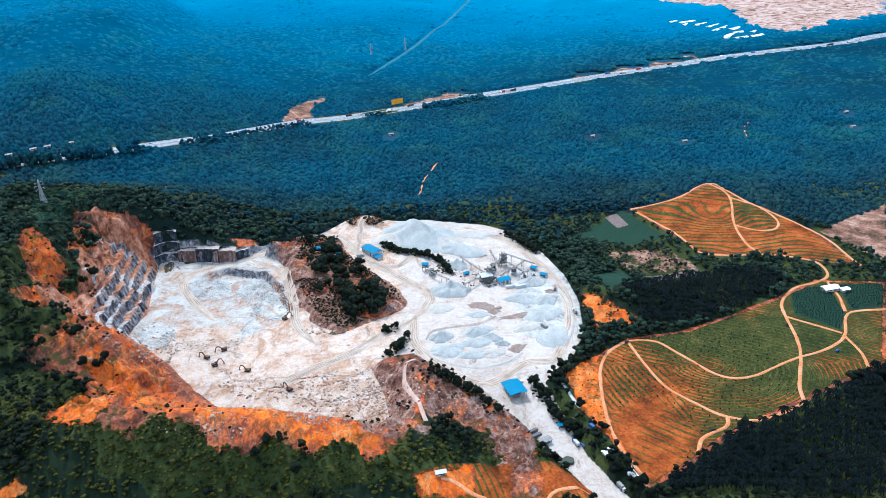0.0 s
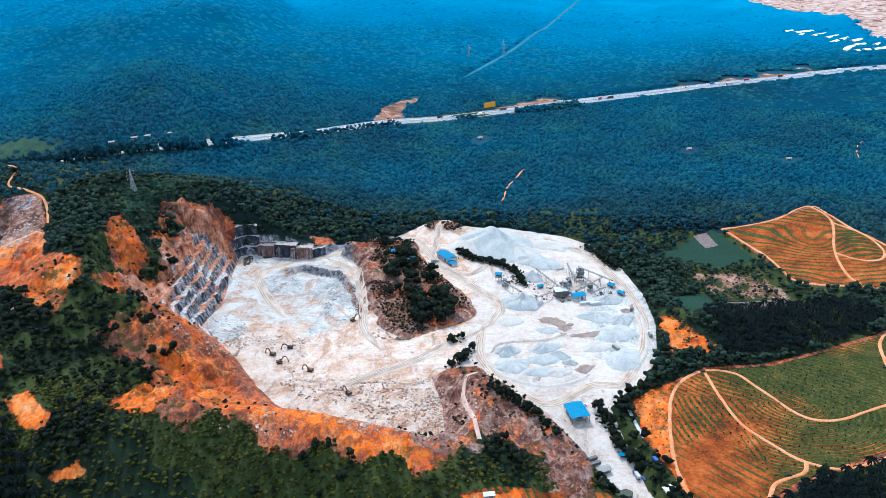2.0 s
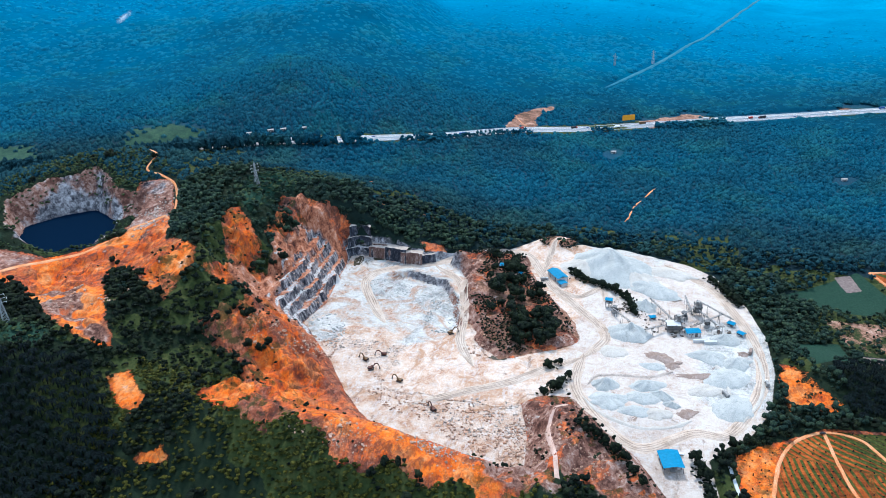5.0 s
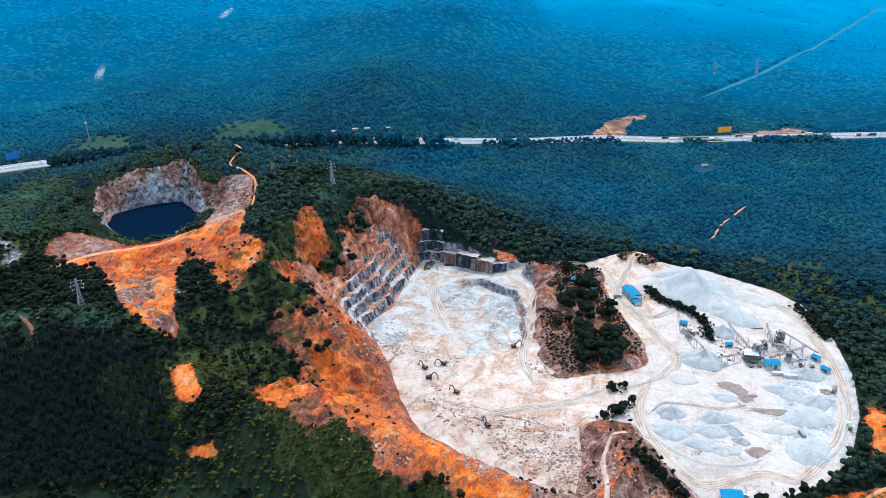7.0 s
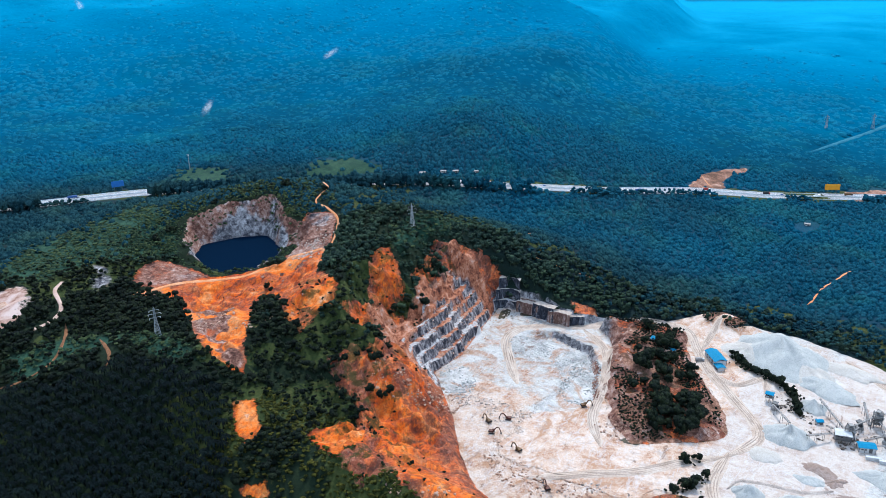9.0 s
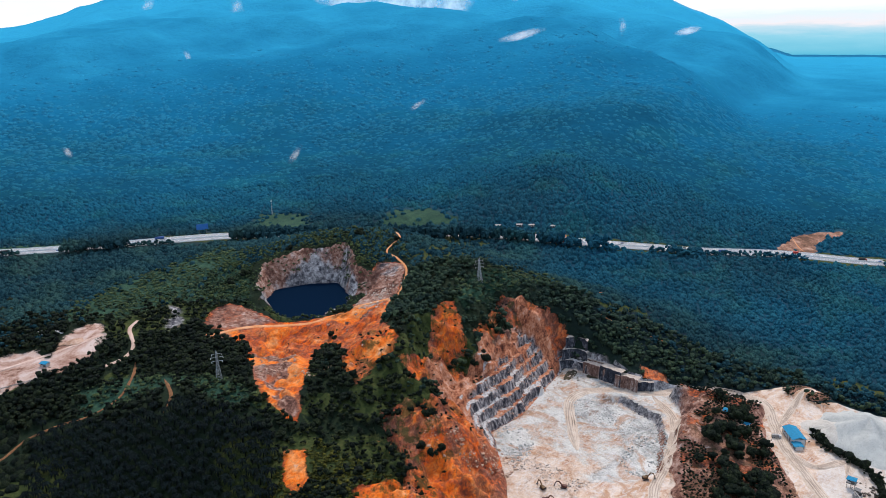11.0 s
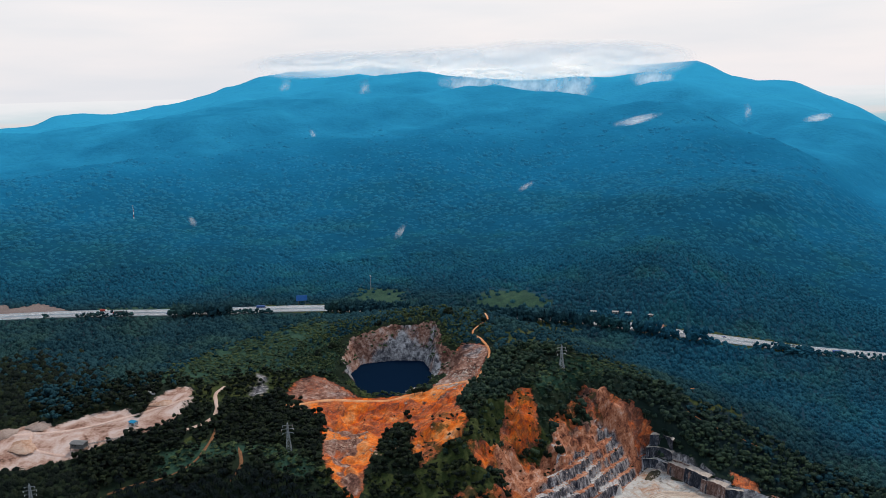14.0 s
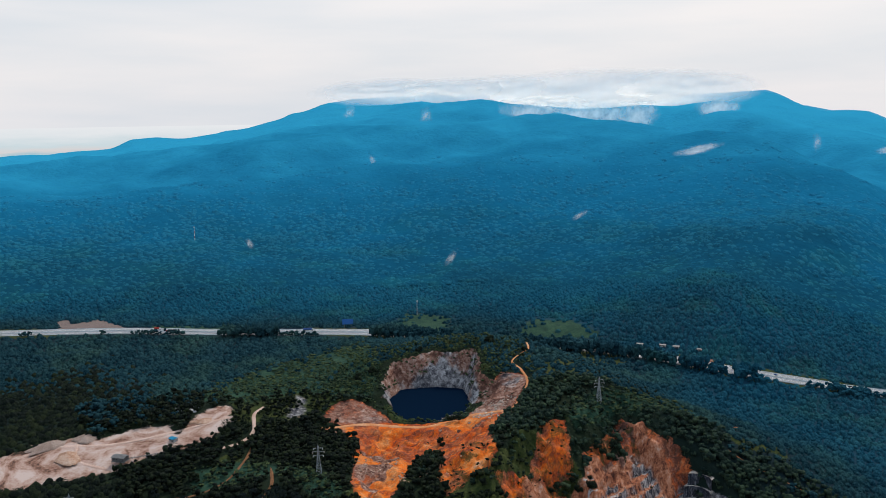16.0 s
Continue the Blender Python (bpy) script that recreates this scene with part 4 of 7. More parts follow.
M_TRACK = dirt_material("earth_track", (0.36, 0.10, 0.025), (0.48, 0.20, 0.085), (0.52, 0.32, 0.20))
M_SANDTRACK = dirt_material("sandy_track", (0.30, 0.185, 0.14), (0.42, 0.29, 0.235), (0.50, 0.385, 0.335))
# darker copy of the earth track, with the woods' shade in its colour
M_WOODTRACK = dirt_material("shaded_earth_track", (0.05, 0.030, 0.016), (0.13, 0.060, 0.028), (0.27, 0.13, 0.065))
M_HAUL = dirt_material("haul_road", (0.31, 0.225, 0.165), (0.41, 0.33, 0.265), (0.48, 0.415, 0.35))
for k, (line, w) in enumerate(TRACKS):
    w = w * 0.68
    wooded = k > 16
    tr = ribbon("dirt_track", line, (-w / 2 - 0.3, -w / 2, 0, w / 2, w / 2 + 0.3), (-0.15, 0.25, 0.3, 0.25, -0.15), M_WOODTRACK if wooded else M_SANDTRACK if k in (15, 16) else M_TRACK, 3.0, None, 1.6 if wooded else 0.9, k, 12.0 if wooded else 0.0)
    tagged(tr, "brown earth track through dark woods" if wooded else "orange earth track through the plots", "track", "earth tracks", "structure")
# ride grass tinted blue to go with the haze painted on the forest
tagged(ribbon("forest_ride", RIDE, (-5, -3, 0, 3, 5), (0.5, 2.2, 2.6, 2.2, 0.5), dirt_material("ride_grass", (0.010, 0.090, 0.14), (0.018, 0.115, 0.165), (0.05, 0.155, 0.20)), 12.0, None, 5.0, 70, 120.0), "pale grassy ride cut through the forest", "ride", "", "structure")
for k, (line, w) in enumerate(PATHS):
    tr = ribbon("footpath", line, (-w / 2, 0, w / 2), (0.2, 0.35, 0.2), M_TRACK, 6.0, None, 1.6, 80 + k, 30.0)
    tagged(tr, "narrow pale track through the woods", "track", "woodland tracks", "structure")
for k, (line, w) in enumerate(HAULS):
    tr = ribbon("haul_road", line, (-w / 2 - 0.8, -w / 2, 0, w / 2, w / 2 + 0.8), (-0.15, 0.3, 0.35, 0.3, -0.15), M_HAUL, 3.0, None, 2.2, 50 + k, 22.0)
    tagged(tr, "pale dusty haul road of crushed stone", "road", "haul roads", "structure")

M_RUT = dirt_material("wheel_rut", (0.19, 0.14, 0.105), (0.28, 0.22, 0.175), (0.38, 0.32, 0.27))
for k, (line, w) in enumerate(HAULS):
    for o in (-0.3 * w, -0.08 * w, 0.14 * w, 0.36 * w):
        rut = ribbon("wheel_rut", line, (o - 0.45, o, o + 0.45), (0.36, 0.42, 0.36), M_RUT, 3.0, None, 1.5, 90 + k, 26.0)
        tagged(rut, "brown wheel rut worn into the haul road", "wheel rut", "wheel ruts", "structure")

M_ASPH = worn("motorway_concrete", (0.21, 0.215, 0.22), 0.85, 0, 0.2, 0.2)
M_VERGE = dirt_material("mown_verge", (0.03, 0.045, 0.02), (0.05, 0.07, 0.03), (0.10, 0.09, 0.045))
M_WHITE = worn("white_paint", (0.78, 0.78, 0.76), 0.6, 0, 1.0, 0.12)
M_RAIL = worn("galvanised_rail", (0.5, 0.52, 0.53), 0.4, 0.7, 1.0, 0.2)
hw = ribbon("motorway", HIGHWAY, (-14.5, -13.8, -2.2, -1.6), (-0.2, 0.5, 0.5, 0.3), M_ASPH, 12, True)
tagged(hw, "pale concrete motorway carriageway through the forest", "motorway", "carriageways", "structure")
hw = ribbon("motorway", HIGHWAY, (1.6, 2.2, 13.8, 14.5), (0.3, 0.5, 0.5, -0.2), M_ASPH, 12, True)
tagged(hw, "pale concrete motorway carriageway through the forest", "motorway", "carriageways", "structure")
tagged(ribbon("median", HIGHWAY, (-1.6, 0, 1.6), (0.32, 0.5, 0.32), M_VERGE, 12, True), "grassed median between the carriageways", "median", "", "structure")
for o in (-13.2, -9.4, -5.8, 5.8, 9.4, 13.2):
    tagged(ribbon("lane_line", HIGHWAY, (o - 0.12, o + 0.12), (0.53, 0.53), M_WHITE, 12, True), "white lane line", "lane line", "lane lines", "structure")
for o in (-14.2, -2.0, 2.0, 14.2):
    tagged(ribbon("guard_rail", HIGHWAY, (o - 0.1, o - 0.1, o + 0.1, o + 0.1), (0.5, 1.25, 1.25, 0.5), M_RAIL, 12, True), "galvanised guard rail beside the carriageway", "guard rail", "guard rails", "structure")

# glowing ring to about eye level, haze painted on, beyond the ground sheet
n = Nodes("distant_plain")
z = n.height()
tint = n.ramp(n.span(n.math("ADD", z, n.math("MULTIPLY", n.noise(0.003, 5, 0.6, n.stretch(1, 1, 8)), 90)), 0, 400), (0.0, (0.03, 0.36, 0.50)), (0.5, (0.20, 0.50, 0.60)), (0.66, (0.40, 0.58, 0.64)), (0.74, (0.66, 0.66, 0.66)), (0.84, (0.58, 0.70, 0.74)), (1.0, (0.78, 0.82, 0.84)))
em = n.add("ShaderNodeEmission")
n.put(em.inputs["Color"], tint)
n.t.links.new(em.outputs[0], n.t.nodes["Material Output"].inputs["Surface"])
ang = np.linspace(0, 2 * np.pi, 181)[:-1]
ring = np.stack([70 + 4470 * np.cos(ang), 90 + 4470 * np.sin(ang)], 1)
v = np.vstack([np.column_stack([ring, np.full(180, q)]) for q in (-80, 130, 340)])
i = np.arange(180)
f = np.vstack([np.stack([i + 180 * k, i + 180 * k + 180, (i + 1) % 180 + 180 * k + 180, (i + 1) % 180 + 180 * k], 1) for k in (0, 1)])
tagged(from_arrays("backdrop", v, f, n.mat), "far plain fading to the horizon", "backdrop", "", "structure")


# ---- woods ----
def ico():
    bm = bmesh.new()
    bmesh.ops.create_icosphere(bm, subdivisions=1, radius=1.0)
    v = np.array([q.co[:] for q in bm.verts])
    f = np.array([[q.index for q in p.verts] for p in bm.faces])
    bm.free()
    return v, f


ICO_V, ICO_F = ico()


def tree_shape(rng, lumps, spread, trunk=True):
    """A crown of uneven lumps on a tapered trunk, about 1 m across and 1 m high."""
    vs, fs, k = [], [], 0
    for i in range(lumps):
        a, r = rng.uniform(0, 6.28), spread * math.sqrt(rng.uniform(0.05, 1))
        c = np.array([r * math.cos(a), r * math.sin(a), rng.uniform(0.42, 0.8) - 0.25 * r])
        s = rng.uniform(0.17, 0.32) if lumps > 1 else 0.5
        v = ICO_V * (s * (1 + rng.uniform(-0.42, 0.42, (len(ICO_V), 1)))) * (1, 1, 0.8) + c
        vs.append(v)
        fs.append(ICO_F + k)
        k += len(v)
    if trunk:
        a = np.arange(4) * 1.571
        vs.append(np.vstack([np.column_stack([0.045 * np.cos(a), 0.045 * np.sin(a), 0 * a - 0.1]), np.column_stack([0.02 * np.cos(a), 0.02 * np.sin(a), 0 * a + 0.6])]))
        q = [[i, (i + 1) % 4, (i + 1) % 4 + 4] for i in range(4)] + [[i, (i + 1) % 4 + 4, i + 4] for i in range(4)]
        fs.append(np.array(q) + k)
    return np.vstack(vs), np.vstack(fs)


def dome_shape(rng):
    """A single far crown."""
    v = ICO_V * (0.55 * (1 + rng.uniform(-0.25, 0.25, (len(ICO_V), 1)))) * (1, 1, 0.9)
    keep = [p for p in ICO_F if v[p][:, 2].max() > 0.02]
    return v, np.array(keep)


def palm_shape(rng, fronds=13):
    """An oil palm: arching fronds from the head of a short trunk."""
    vs, fs, k = [], [], 0
    for i in range(fronds):
        a = i * 2.4 + rng.uniform(-0.2, 0.2)
        lift, ln = rng.uniform(-0.1, 0.5), rng.uniform(0.42, 0.55)
        d, s = np.array([math.cos(a), math.sin(a), 0]), np.array([-math.sin(a), math.cos(a), 0])
        pts = [(0.0, 0.0, 0.03), (0.45, 0.22 * lift + 0.14, 0.085), (0.8, 0.1 * lift + 0.06, 0.075), (1.05, -0.16 + 0.05 * lift, 0.01)]
        row = []
        for t, z, w in pts:
            c = d * ln * t + np.array([0, 0, 0.62 + z * ln * 2])
            row += [c - s * w, c + s * w]
        vs.append(np.array(row))
        for j in range(3):
            q = k + 2 * j
            fs += [[q, q + 1, q + 3], [q, q + 3, q + 2]]
        k += 8
    a = np.arange(3) * 2.094
    vs.append(np.vstack([np.column_stack([0.06 * np.cos(a), 0.06 * np.sin(a), 0 * a - 0.1]), np.column_stack([0.04 * np.cos(a), 0.04 * np.sin(a), 0 * a + 0.62])]))
    for i in range(3):
        fs += [[k + i, k + (i + 1) % 3, k + (i + 1) % 3 + 3], [k + i, k + (i + 1) % 3 + 3, k + i + 3]]
    return np.vstack(vs), np.array(fs)


def stand(name, shapes, xy, wide, tall, material, label, category="woods", sink=0.0, seed=1, smooth=True, drape=False):
    """Many plants as one object: shapes set at places with their widths and heights."""
    rng = np.random.default_rng(seed)
    pick = rng.integers(0, len(shapes), len(xy))
    turn = rng.uniform(0, 6.28, len(xy))
    z = lay(xy[:, 0], xy[:, 1]) - sink
    vs, fs, base = [], [], 0
    for k, (v, f) in enumerate(shapes):
        w = np.where(pick == k)[0]
        if not len(w):
            continue
        c, s = np.cos(turn[w])[:, None], np.sin(turn[w])[:, None]
        x = (v[None, :, 0] * c - v[None, :, 1] * s) * wide[w][:, None] + xy[w, 0][:, None]
        y = (v[None, :, 0] * s + v[None, :, 1] * c) * wide[w][:, None] + xy[w, 1][:, None]
        h = v[None, :, 2] * tall[w][:, None] + (lay(x, y) - sink if drape else z[w][:, None])
        vs.append(np.stack([x, y, h], -1).reshape(-1, 3))
        fs.append((f[None] + (np.arange(len(w)) * len(v))[:, None, None] + base).reshape(-1, 3))
        base += len(w) * len(v)
    vs = np.vstack(vs)
    ob = from_arrays(name, vs, np.vstack(fs), material, smooth)
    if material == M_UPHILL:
        ob.data.attributes.new("haze_amount", "FLOAT", "POINT").data.foreach_set("value", haze_amount(vs[:, 0], vs[:, 1], vs[:, 2]).astype(np.float32))
    return tagged(ob, label, category, "", "stuff")


def scatter(x0, x1, y0, y1, step, seed, jitter=0.45):
    rng = np.random.default_rng(seed)
    x, y = np.meshgrid(np.arange(x0, x1, step), np.arange(y0, y1, step))
    x = x + step * 0.5 * (np.arange(x.shape[0]) % 2)[:, None] + rng.uniform(-jitter, jitter, x.shape) * step
    y = y + rng.uniform(-jitter, jitter, y.shape) * step
    return x.ravel(), y.ravel()


def sector(x, y):
    """The side of the country that the flight looks over."""
    a = np.degrees(np.arctan2(-(x - 60), y - 40))
    return (a > -38) & (a < 86)


def open_ground(x, y):
    """How bare the ground is: 0 wooded, 1 open."""
    i = np.clip(np.searchsorted(gx, x) - 1, 0, nx - 2)
    j = np.clip(np.searchsorted(gy, y) - 1, 0, ny - 2)
    c = {q: COVER[q][j, i] for q in ("pale", "sand", "soil", "rock", "plant", "crop", "brown", "tan", "grass", "meadow", "scarp")}
    bare = np.maximum.reduce([c["pale"], c["scarp"], c["sand"], c["plant"], c["crop"], c["brown"] * 0.9, c["tan"], c["rock"] * 0.9])
    return np.maximum(bare, c["soil"] * (1 - 0.15 * COVER["patchy"][j, i])), np.maximum(c["grass"], 1.7 * c["meadow"])


HUTS = [(654, 1226), (627, 1149), (367, 1128), (238, 1172), (-71, 1195)]
LINES = [(line, w) for line, w in TRACKS + HAULS + PATHS] + [([(x + 4, y + 3), (x, y), (x - 3, y - 14)], 9) for x, y in HUTS]


def clear_of_lines(x, y, more=0.0):
    ok = along(HIGHWAY, x, y) > 17.0 + more - 2.5 * ((x > -740) & (x < -330))
    for line, w in LINES:
        ok &= along(line, x, y) > w * 0.5 + (1.0 if w < 2 else 2.4) + (more if w > 4 else 0)
    return ok


rng = np.random.default_rng(7)
NEAR = [tree_shape(rng, 4, 0.34) for k in range(8)]
MID = [tree_shape(rng, 2, 0.22, False) for k in range(5)]
FAR = [dome_shape(rng) for k in range(5)]
PALM = [palm_shape(rng) for k in range(4)]


def crown_shape(rng):
    """The rounded top of one crown in a closed forest."""
    a = np.arange(5) * 1.257 + rng.uniform(0, 1)
    rim, mid = rng.uniform(0.45, 0.6, 5), rng.uniform(0.3, 0.4, 5)
    v = np.vstack([np.column_stack([rim * np.cos(a), rim * np.sin(a), 0 * a]), np.column_stack([mid * np.cos(a + 0.6), mid * np.sin(a + 0.6), rng.uniform(0.32, 0.48, 5)]), [[0, 0, 0.56]]])
    f = [q for i in range(5) for q in ([i, (i + 1) % 5, 5 + i], [(i + 1) % 5, 5 + (i + 1) % 5, 5 + i], [5 + i, 5 + (i + 1) % 5, 10])]
    return v, np.array(f)


TOPS = [crown_shape(rng) for k in range(6)]


def palm_land(x, y):
    return (inside(x, y, PALMS) < 0) | (inside(x, y, PALMS_S) < 0) | (inside(x, y, PALMS_W) < 0)


def near_enough(x, y, r):
    return np.hypot(x - 20, y - 60) < r


# near woods
x, y = scatter(-900, 480, 330, 980, 5.9, 11)
bare, gr = open_ground(x, y)
rng = np.random.default_rng(12)
chance = rng.uniform(0, 1, len(x))
ok = sector(x, y) & near_enough(x, y, 840) & (bare + rng.uniform(-0.15, 0.15, len(x)) < 0.42) & clear_of_lines(x, y) & ~palm_land(x, y) & (chance > 0.55 * gr) & (inside(x, y, MOUND) > 0)
ok &= inside(x, y, POND) > 26
ok &= ~((y < 465) & (x > -340) & (x < 60) & (fbm(x, y, 40, 3, 29) > -0.1 + 0.25 * rng.uniform(-1, 1, len(x))))
x, y = x[ok], y[ok]
w = rng.uniform(5.5, 11.0, len(x)) * (1 - 0.3 * np.minimum(gr[ok], 1))
NEAR_XY = np.column_stack([x, y])
tall = w * rng.uniform(0.75, 1.25, len(x))
north = rng.uniform(0, 1, len(x)) < np.maximum(sstep(800, 960, y + 0.1 * (x + 300)), sstep(-640, -800, x))
hill = ~north & (rng.uniform(0, 1, len(x)) < sstep(520, 640, y))
plain = ~north & ~hill
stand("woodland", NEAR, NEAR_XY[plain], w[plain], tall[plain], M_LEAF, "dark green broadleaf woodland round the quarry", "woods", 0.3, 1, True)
stand("hill_woods", NEAR, NEAR_XY[hill], w[hill], tall[hill], M_HILLWOOD, "green woods on the hills behind the quarry", "woods", 0.3, 1, True)
stand("valley_edge_woods", NEAR, NEAR_XY[north], w[north], tall[north], M_UPHILL, "dark teal woodland behind the quarry", "woods", 0.3, 1, True)

# bushes on stripped slopes and grass
x, y = scatter(-700, 260, 360, 900, 6.0, 15)
bare, gr = open_ground(x, y)
i = np.clip(np.searchsorted(gx, x) - 1, 0, nx - 2)
j = np.clip(np.searchsorted(gy, y) - 1, 0, ny - 2)
chance = rng.uniform(0, 1, len(x))
ok = sector(x, y) & (COVER["pale"][j, i] < 0.3) & (COVER["crop"][j, i] < 0.3) & (COVER["plant"][j, i] < 0.3) & clear_of_lines(x, y) & (inside(x, y, POND) > 3)
clump = sstep(-0.12, 0.2, fbm(x, y, 28, 3, 47))
scrubby = 0.4 * (union([SCRUB], x, y, 5) > 0.5) + 0.15 * (union([ORHILL], x, y, 3) > 0.5)
ok &= chance < scrubby + np.maximum(0.85 * (COVER["soil"][j, i] > 0.4) * (0.12 + COVER["patchy"][j, i]) * clump * (1 - 0.8 * COVER["fresh"][j, i]), 0.6 * np.minimum(gr, 1) * (bare < 0.4))
x, y = x[ok], y[ok]
w = rng.uniform(2.2, 6.0, len(x))
stand("bushes", MID, np.column_stack([x, y]), w, w * 0.8, M_LEAF, "low green bushes on stripped slopes", "bushes", 0.3, 1, True)

# growth on the walls and rim of the flooded pit
x, y = scatter(-760, -450, 560, 830, 3.9, 19)
dp = inside(x, y, POND)
i = np.clip(np.searchsorted(gx, x) - 1, 0, nx - 2)
j = np.clip(np.searchsorted(gy, y) - 1, 0, ny - 2)
ok = (dp > 5) & (dp < 75) & (COVER["soil"][j, i] < 0.35) & clear_of_lines(x, y) & (rng.uniform(0, 1, len(x)) < np.interp(dp, [5, 14, 22, 75], [0.25, 0.5, 0.95, 0.8]) * sstep(-0.4, -0.1, fbm(x, y, 22, 3, 46)))
w = rng.uniform(3.5, 8.0, ok.sum())
stand("rim_bushes", MID, np.column_stack([x, y])[ok], w, w * rng.uniform(0.6, 1.0, ok.sum()), M_SCRUB, "dull green bushes on the old pit's walls and rim", "bushes", 0.3, 2, False)

# brush on the front slope
x, y = scatter(-340, 60, 350, 470, 3.3, 17)
bare, gr = open_ground(x, y)
ok = sector(x, y) & (bare < 0.45) & (rng.uniform(0, 1, len(x)) < 0.5 + 0.5 * gr) & clear_of_lines(x, y)
x, y = x[ok], y[ok]
w = rng.uniform(4.0, 7.5, len(x))
stand("brush", MID, np.column_stack([x, y]), w, w * rng.uniform(0.4, 0.7, len(x)), M_BRUSH, "bright green brush on the slope in front of the pit", "brush", 0.3, 3, True)

# oil palms
x, y = scatter(-760, 520, 300, 760, 7.6, 21, 0.16)
bare, gr = open_ground(x, y)
ok = palm_land(x, y) & (bare < 0.45) & clear_of_lines(x, y)
x, y = x[ok], y[ok]
w = rng.uniform(8.0, 10.5, len(x))
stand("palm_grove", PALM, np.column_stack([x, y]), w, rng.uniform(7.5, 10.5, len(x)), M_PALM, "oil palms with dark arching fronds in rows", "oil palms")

# valley woods further off
x, y = scatter(-1500, 900, 100, 1500, 5.6, 31)
bare, gr = open_ground(x, y)
r = np.hypot(x - 20, y - 60)
ok = sector(x, y) & ((r >= 840) | (x < -900) | (y < 330)) & (r < 1440) & (bare < 0.42) & clear_of_lines(x, y, 6.0) & ~palm_land(x, y) & (rng.uniform(0, 1, len(x)) > 0.55 * gr) & (inside(x, y, POND) > 29)
x, y = x[ok], y[ok]
w = rng.uniform(4.5, 8.6, len(x))
south = rng.uniform(0, 1, len(x)) < sstep(460, 320, y) * sstep(-960, -820, x)
stand("lowland_woods", FAR, np.column_stack([x, y])[south], w[south] * 1.1, w[south] * rng.uniform(0.8, 1.6, south.sum()), M_LEAF, "dark green lowland woods", "woods", 0.3, 1, True, True)
x, y, w = x[~south], y[~south], w[~south]
stand("valley_woods", FAR, np.column_stack([x, y]), w, w * rng.uniform(0.8, 1.6, len(x)), M_UPHILL, "dense dark teal woods and estates on the valley floor", "woods", 0.3, 1, True, True)

# mountain forest: a closed canopy of rounded crowns
turn_ = np.radians(np.arange(-39, 87.01, 0.215))
reach = [1330.0]
while reach[-1] < 4460:
    reach.append(reach[-1] + 7.3 * (reach[-1] / 1330.0) ** 0.8)
TH, RR = np.meshgrid(turn_, np.array(reach))
x, y = 60 - RR * np.sin(TH), 40 + RR * np.cos(TH)


def crowns(x, y, size, seed):
    """Rounded crown tops over a jittered lattice: 1 in a crown's middle, 0 between crowns."""
    ix, iy = np.floor(x / size), np.floor(y / size)
    best = np.full(x.shape, 9.0)
    for a in (-1, 0, 1):
        for b in (-1, 0, 1):
            px = (ix + a + 0.15 + 0.7 * lattice(ix + a, iy + b, seed)) * size
            py = (iy + b + 0.15 + 0.7 * lattice(ix + a, iy + b, seed + 7)) * size
            best = np.minimum(best, np.hypot(x - px, y - py) / (size * (0.75 + 0.4 * lattice(ix + a, iy + b, seed + 3))))
    return np.sqrt(np.clip(1 - best ** 2, 0, 1))


bare, gr = open_ground(x, y)
keep = sstep(0.45, 0.3, bare) * sstep(20, 30, along(HIGHWAY, x, y))
tops = (6.5 * crowns(x, y, 19.0, 5) + 3.5 * crowns(x, y, 11.0, 9) + 5 * fbm(x, y, 60, 2, 15)) * sstep(4, 26, along(RIDE, x, y))
z = lay(x, y) + (1.0 + tops * np.interp(RR, [1330, 1900, 2600, 4400], [0.45, 0.55, 0.75, 0.35])) * keep - 6.0 * (1 - keep) - 14 * sstep(1420, 1335, RR) - 16 * sstep(4300, 4455, RR)
m, k = x.shape
i = np.arange(m * k).reshape(m, k)
f = np.stack([i[:-1, :-1], i[1:, :-1], i[1:, 1:], i[:-1, 1:]], -1).reshape(-1, 4)
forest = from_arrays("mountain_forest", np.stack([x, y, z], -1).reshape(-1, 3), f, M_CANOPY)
forest.data.attributes.new("haze_amount", "FLOAT", "POINT").data.foreach_set("value", haze_amount(x, y, z).astype(np.float32).ravel())
tagged(forest, "rainforest canopy on the mountain side, painted with blue haze", "forest", "", "stuff")
x, y = scatter(-2300, 1800, -150, 2500, 11.0, 45)
r = np.hypot(x - 60, y - 40)
bare, gr = open_ground(x, y)
ok = sector(x, y) & (r >= 1400) & (r < 2500) & (bare < 0.42) & (along(HIGHWAY, x, y) > 30) & (along(RIDE, x, y) > 14) & (rng.uniform(0, 1, len(x)) < np.interp(r, [1400, 1800, 2500], [1.0, 0.85, 0.10]))
x, y, r = x[ok], y[ok], r[ok]
w = rng.uniform(8, 17, len(x)) * np.interp(r, [1400, 1700], [0.85, 1.1])
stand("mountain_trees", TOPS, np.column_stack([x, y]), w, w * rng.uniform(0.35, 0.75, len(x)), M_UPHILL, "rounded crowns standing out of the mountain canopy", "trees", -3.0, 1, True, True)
# tall trees placed and sized to hide the motorway from the camera
edge = spline(HIGHWAY, 5.0)
edge = edge[((edge[:, 0] > -958) & (edge[:, 0] < -905)) | ((edge[:, 0] > -822) & (edge[:, 0] < -402)) | ((edge[:, 0] > -350) & (edge[:, 0] < -322)) | ((edge[:, 0] > -30) & (edge[:, 0] < 75))]
t = np.gradient(edge[:, :2], axis=0)
t /= np.linalg.norm(t, axis=1)[:, None]
gate = fbm(edge[:, 0], edge[:, 1], 40, 2, 88) > -0.42
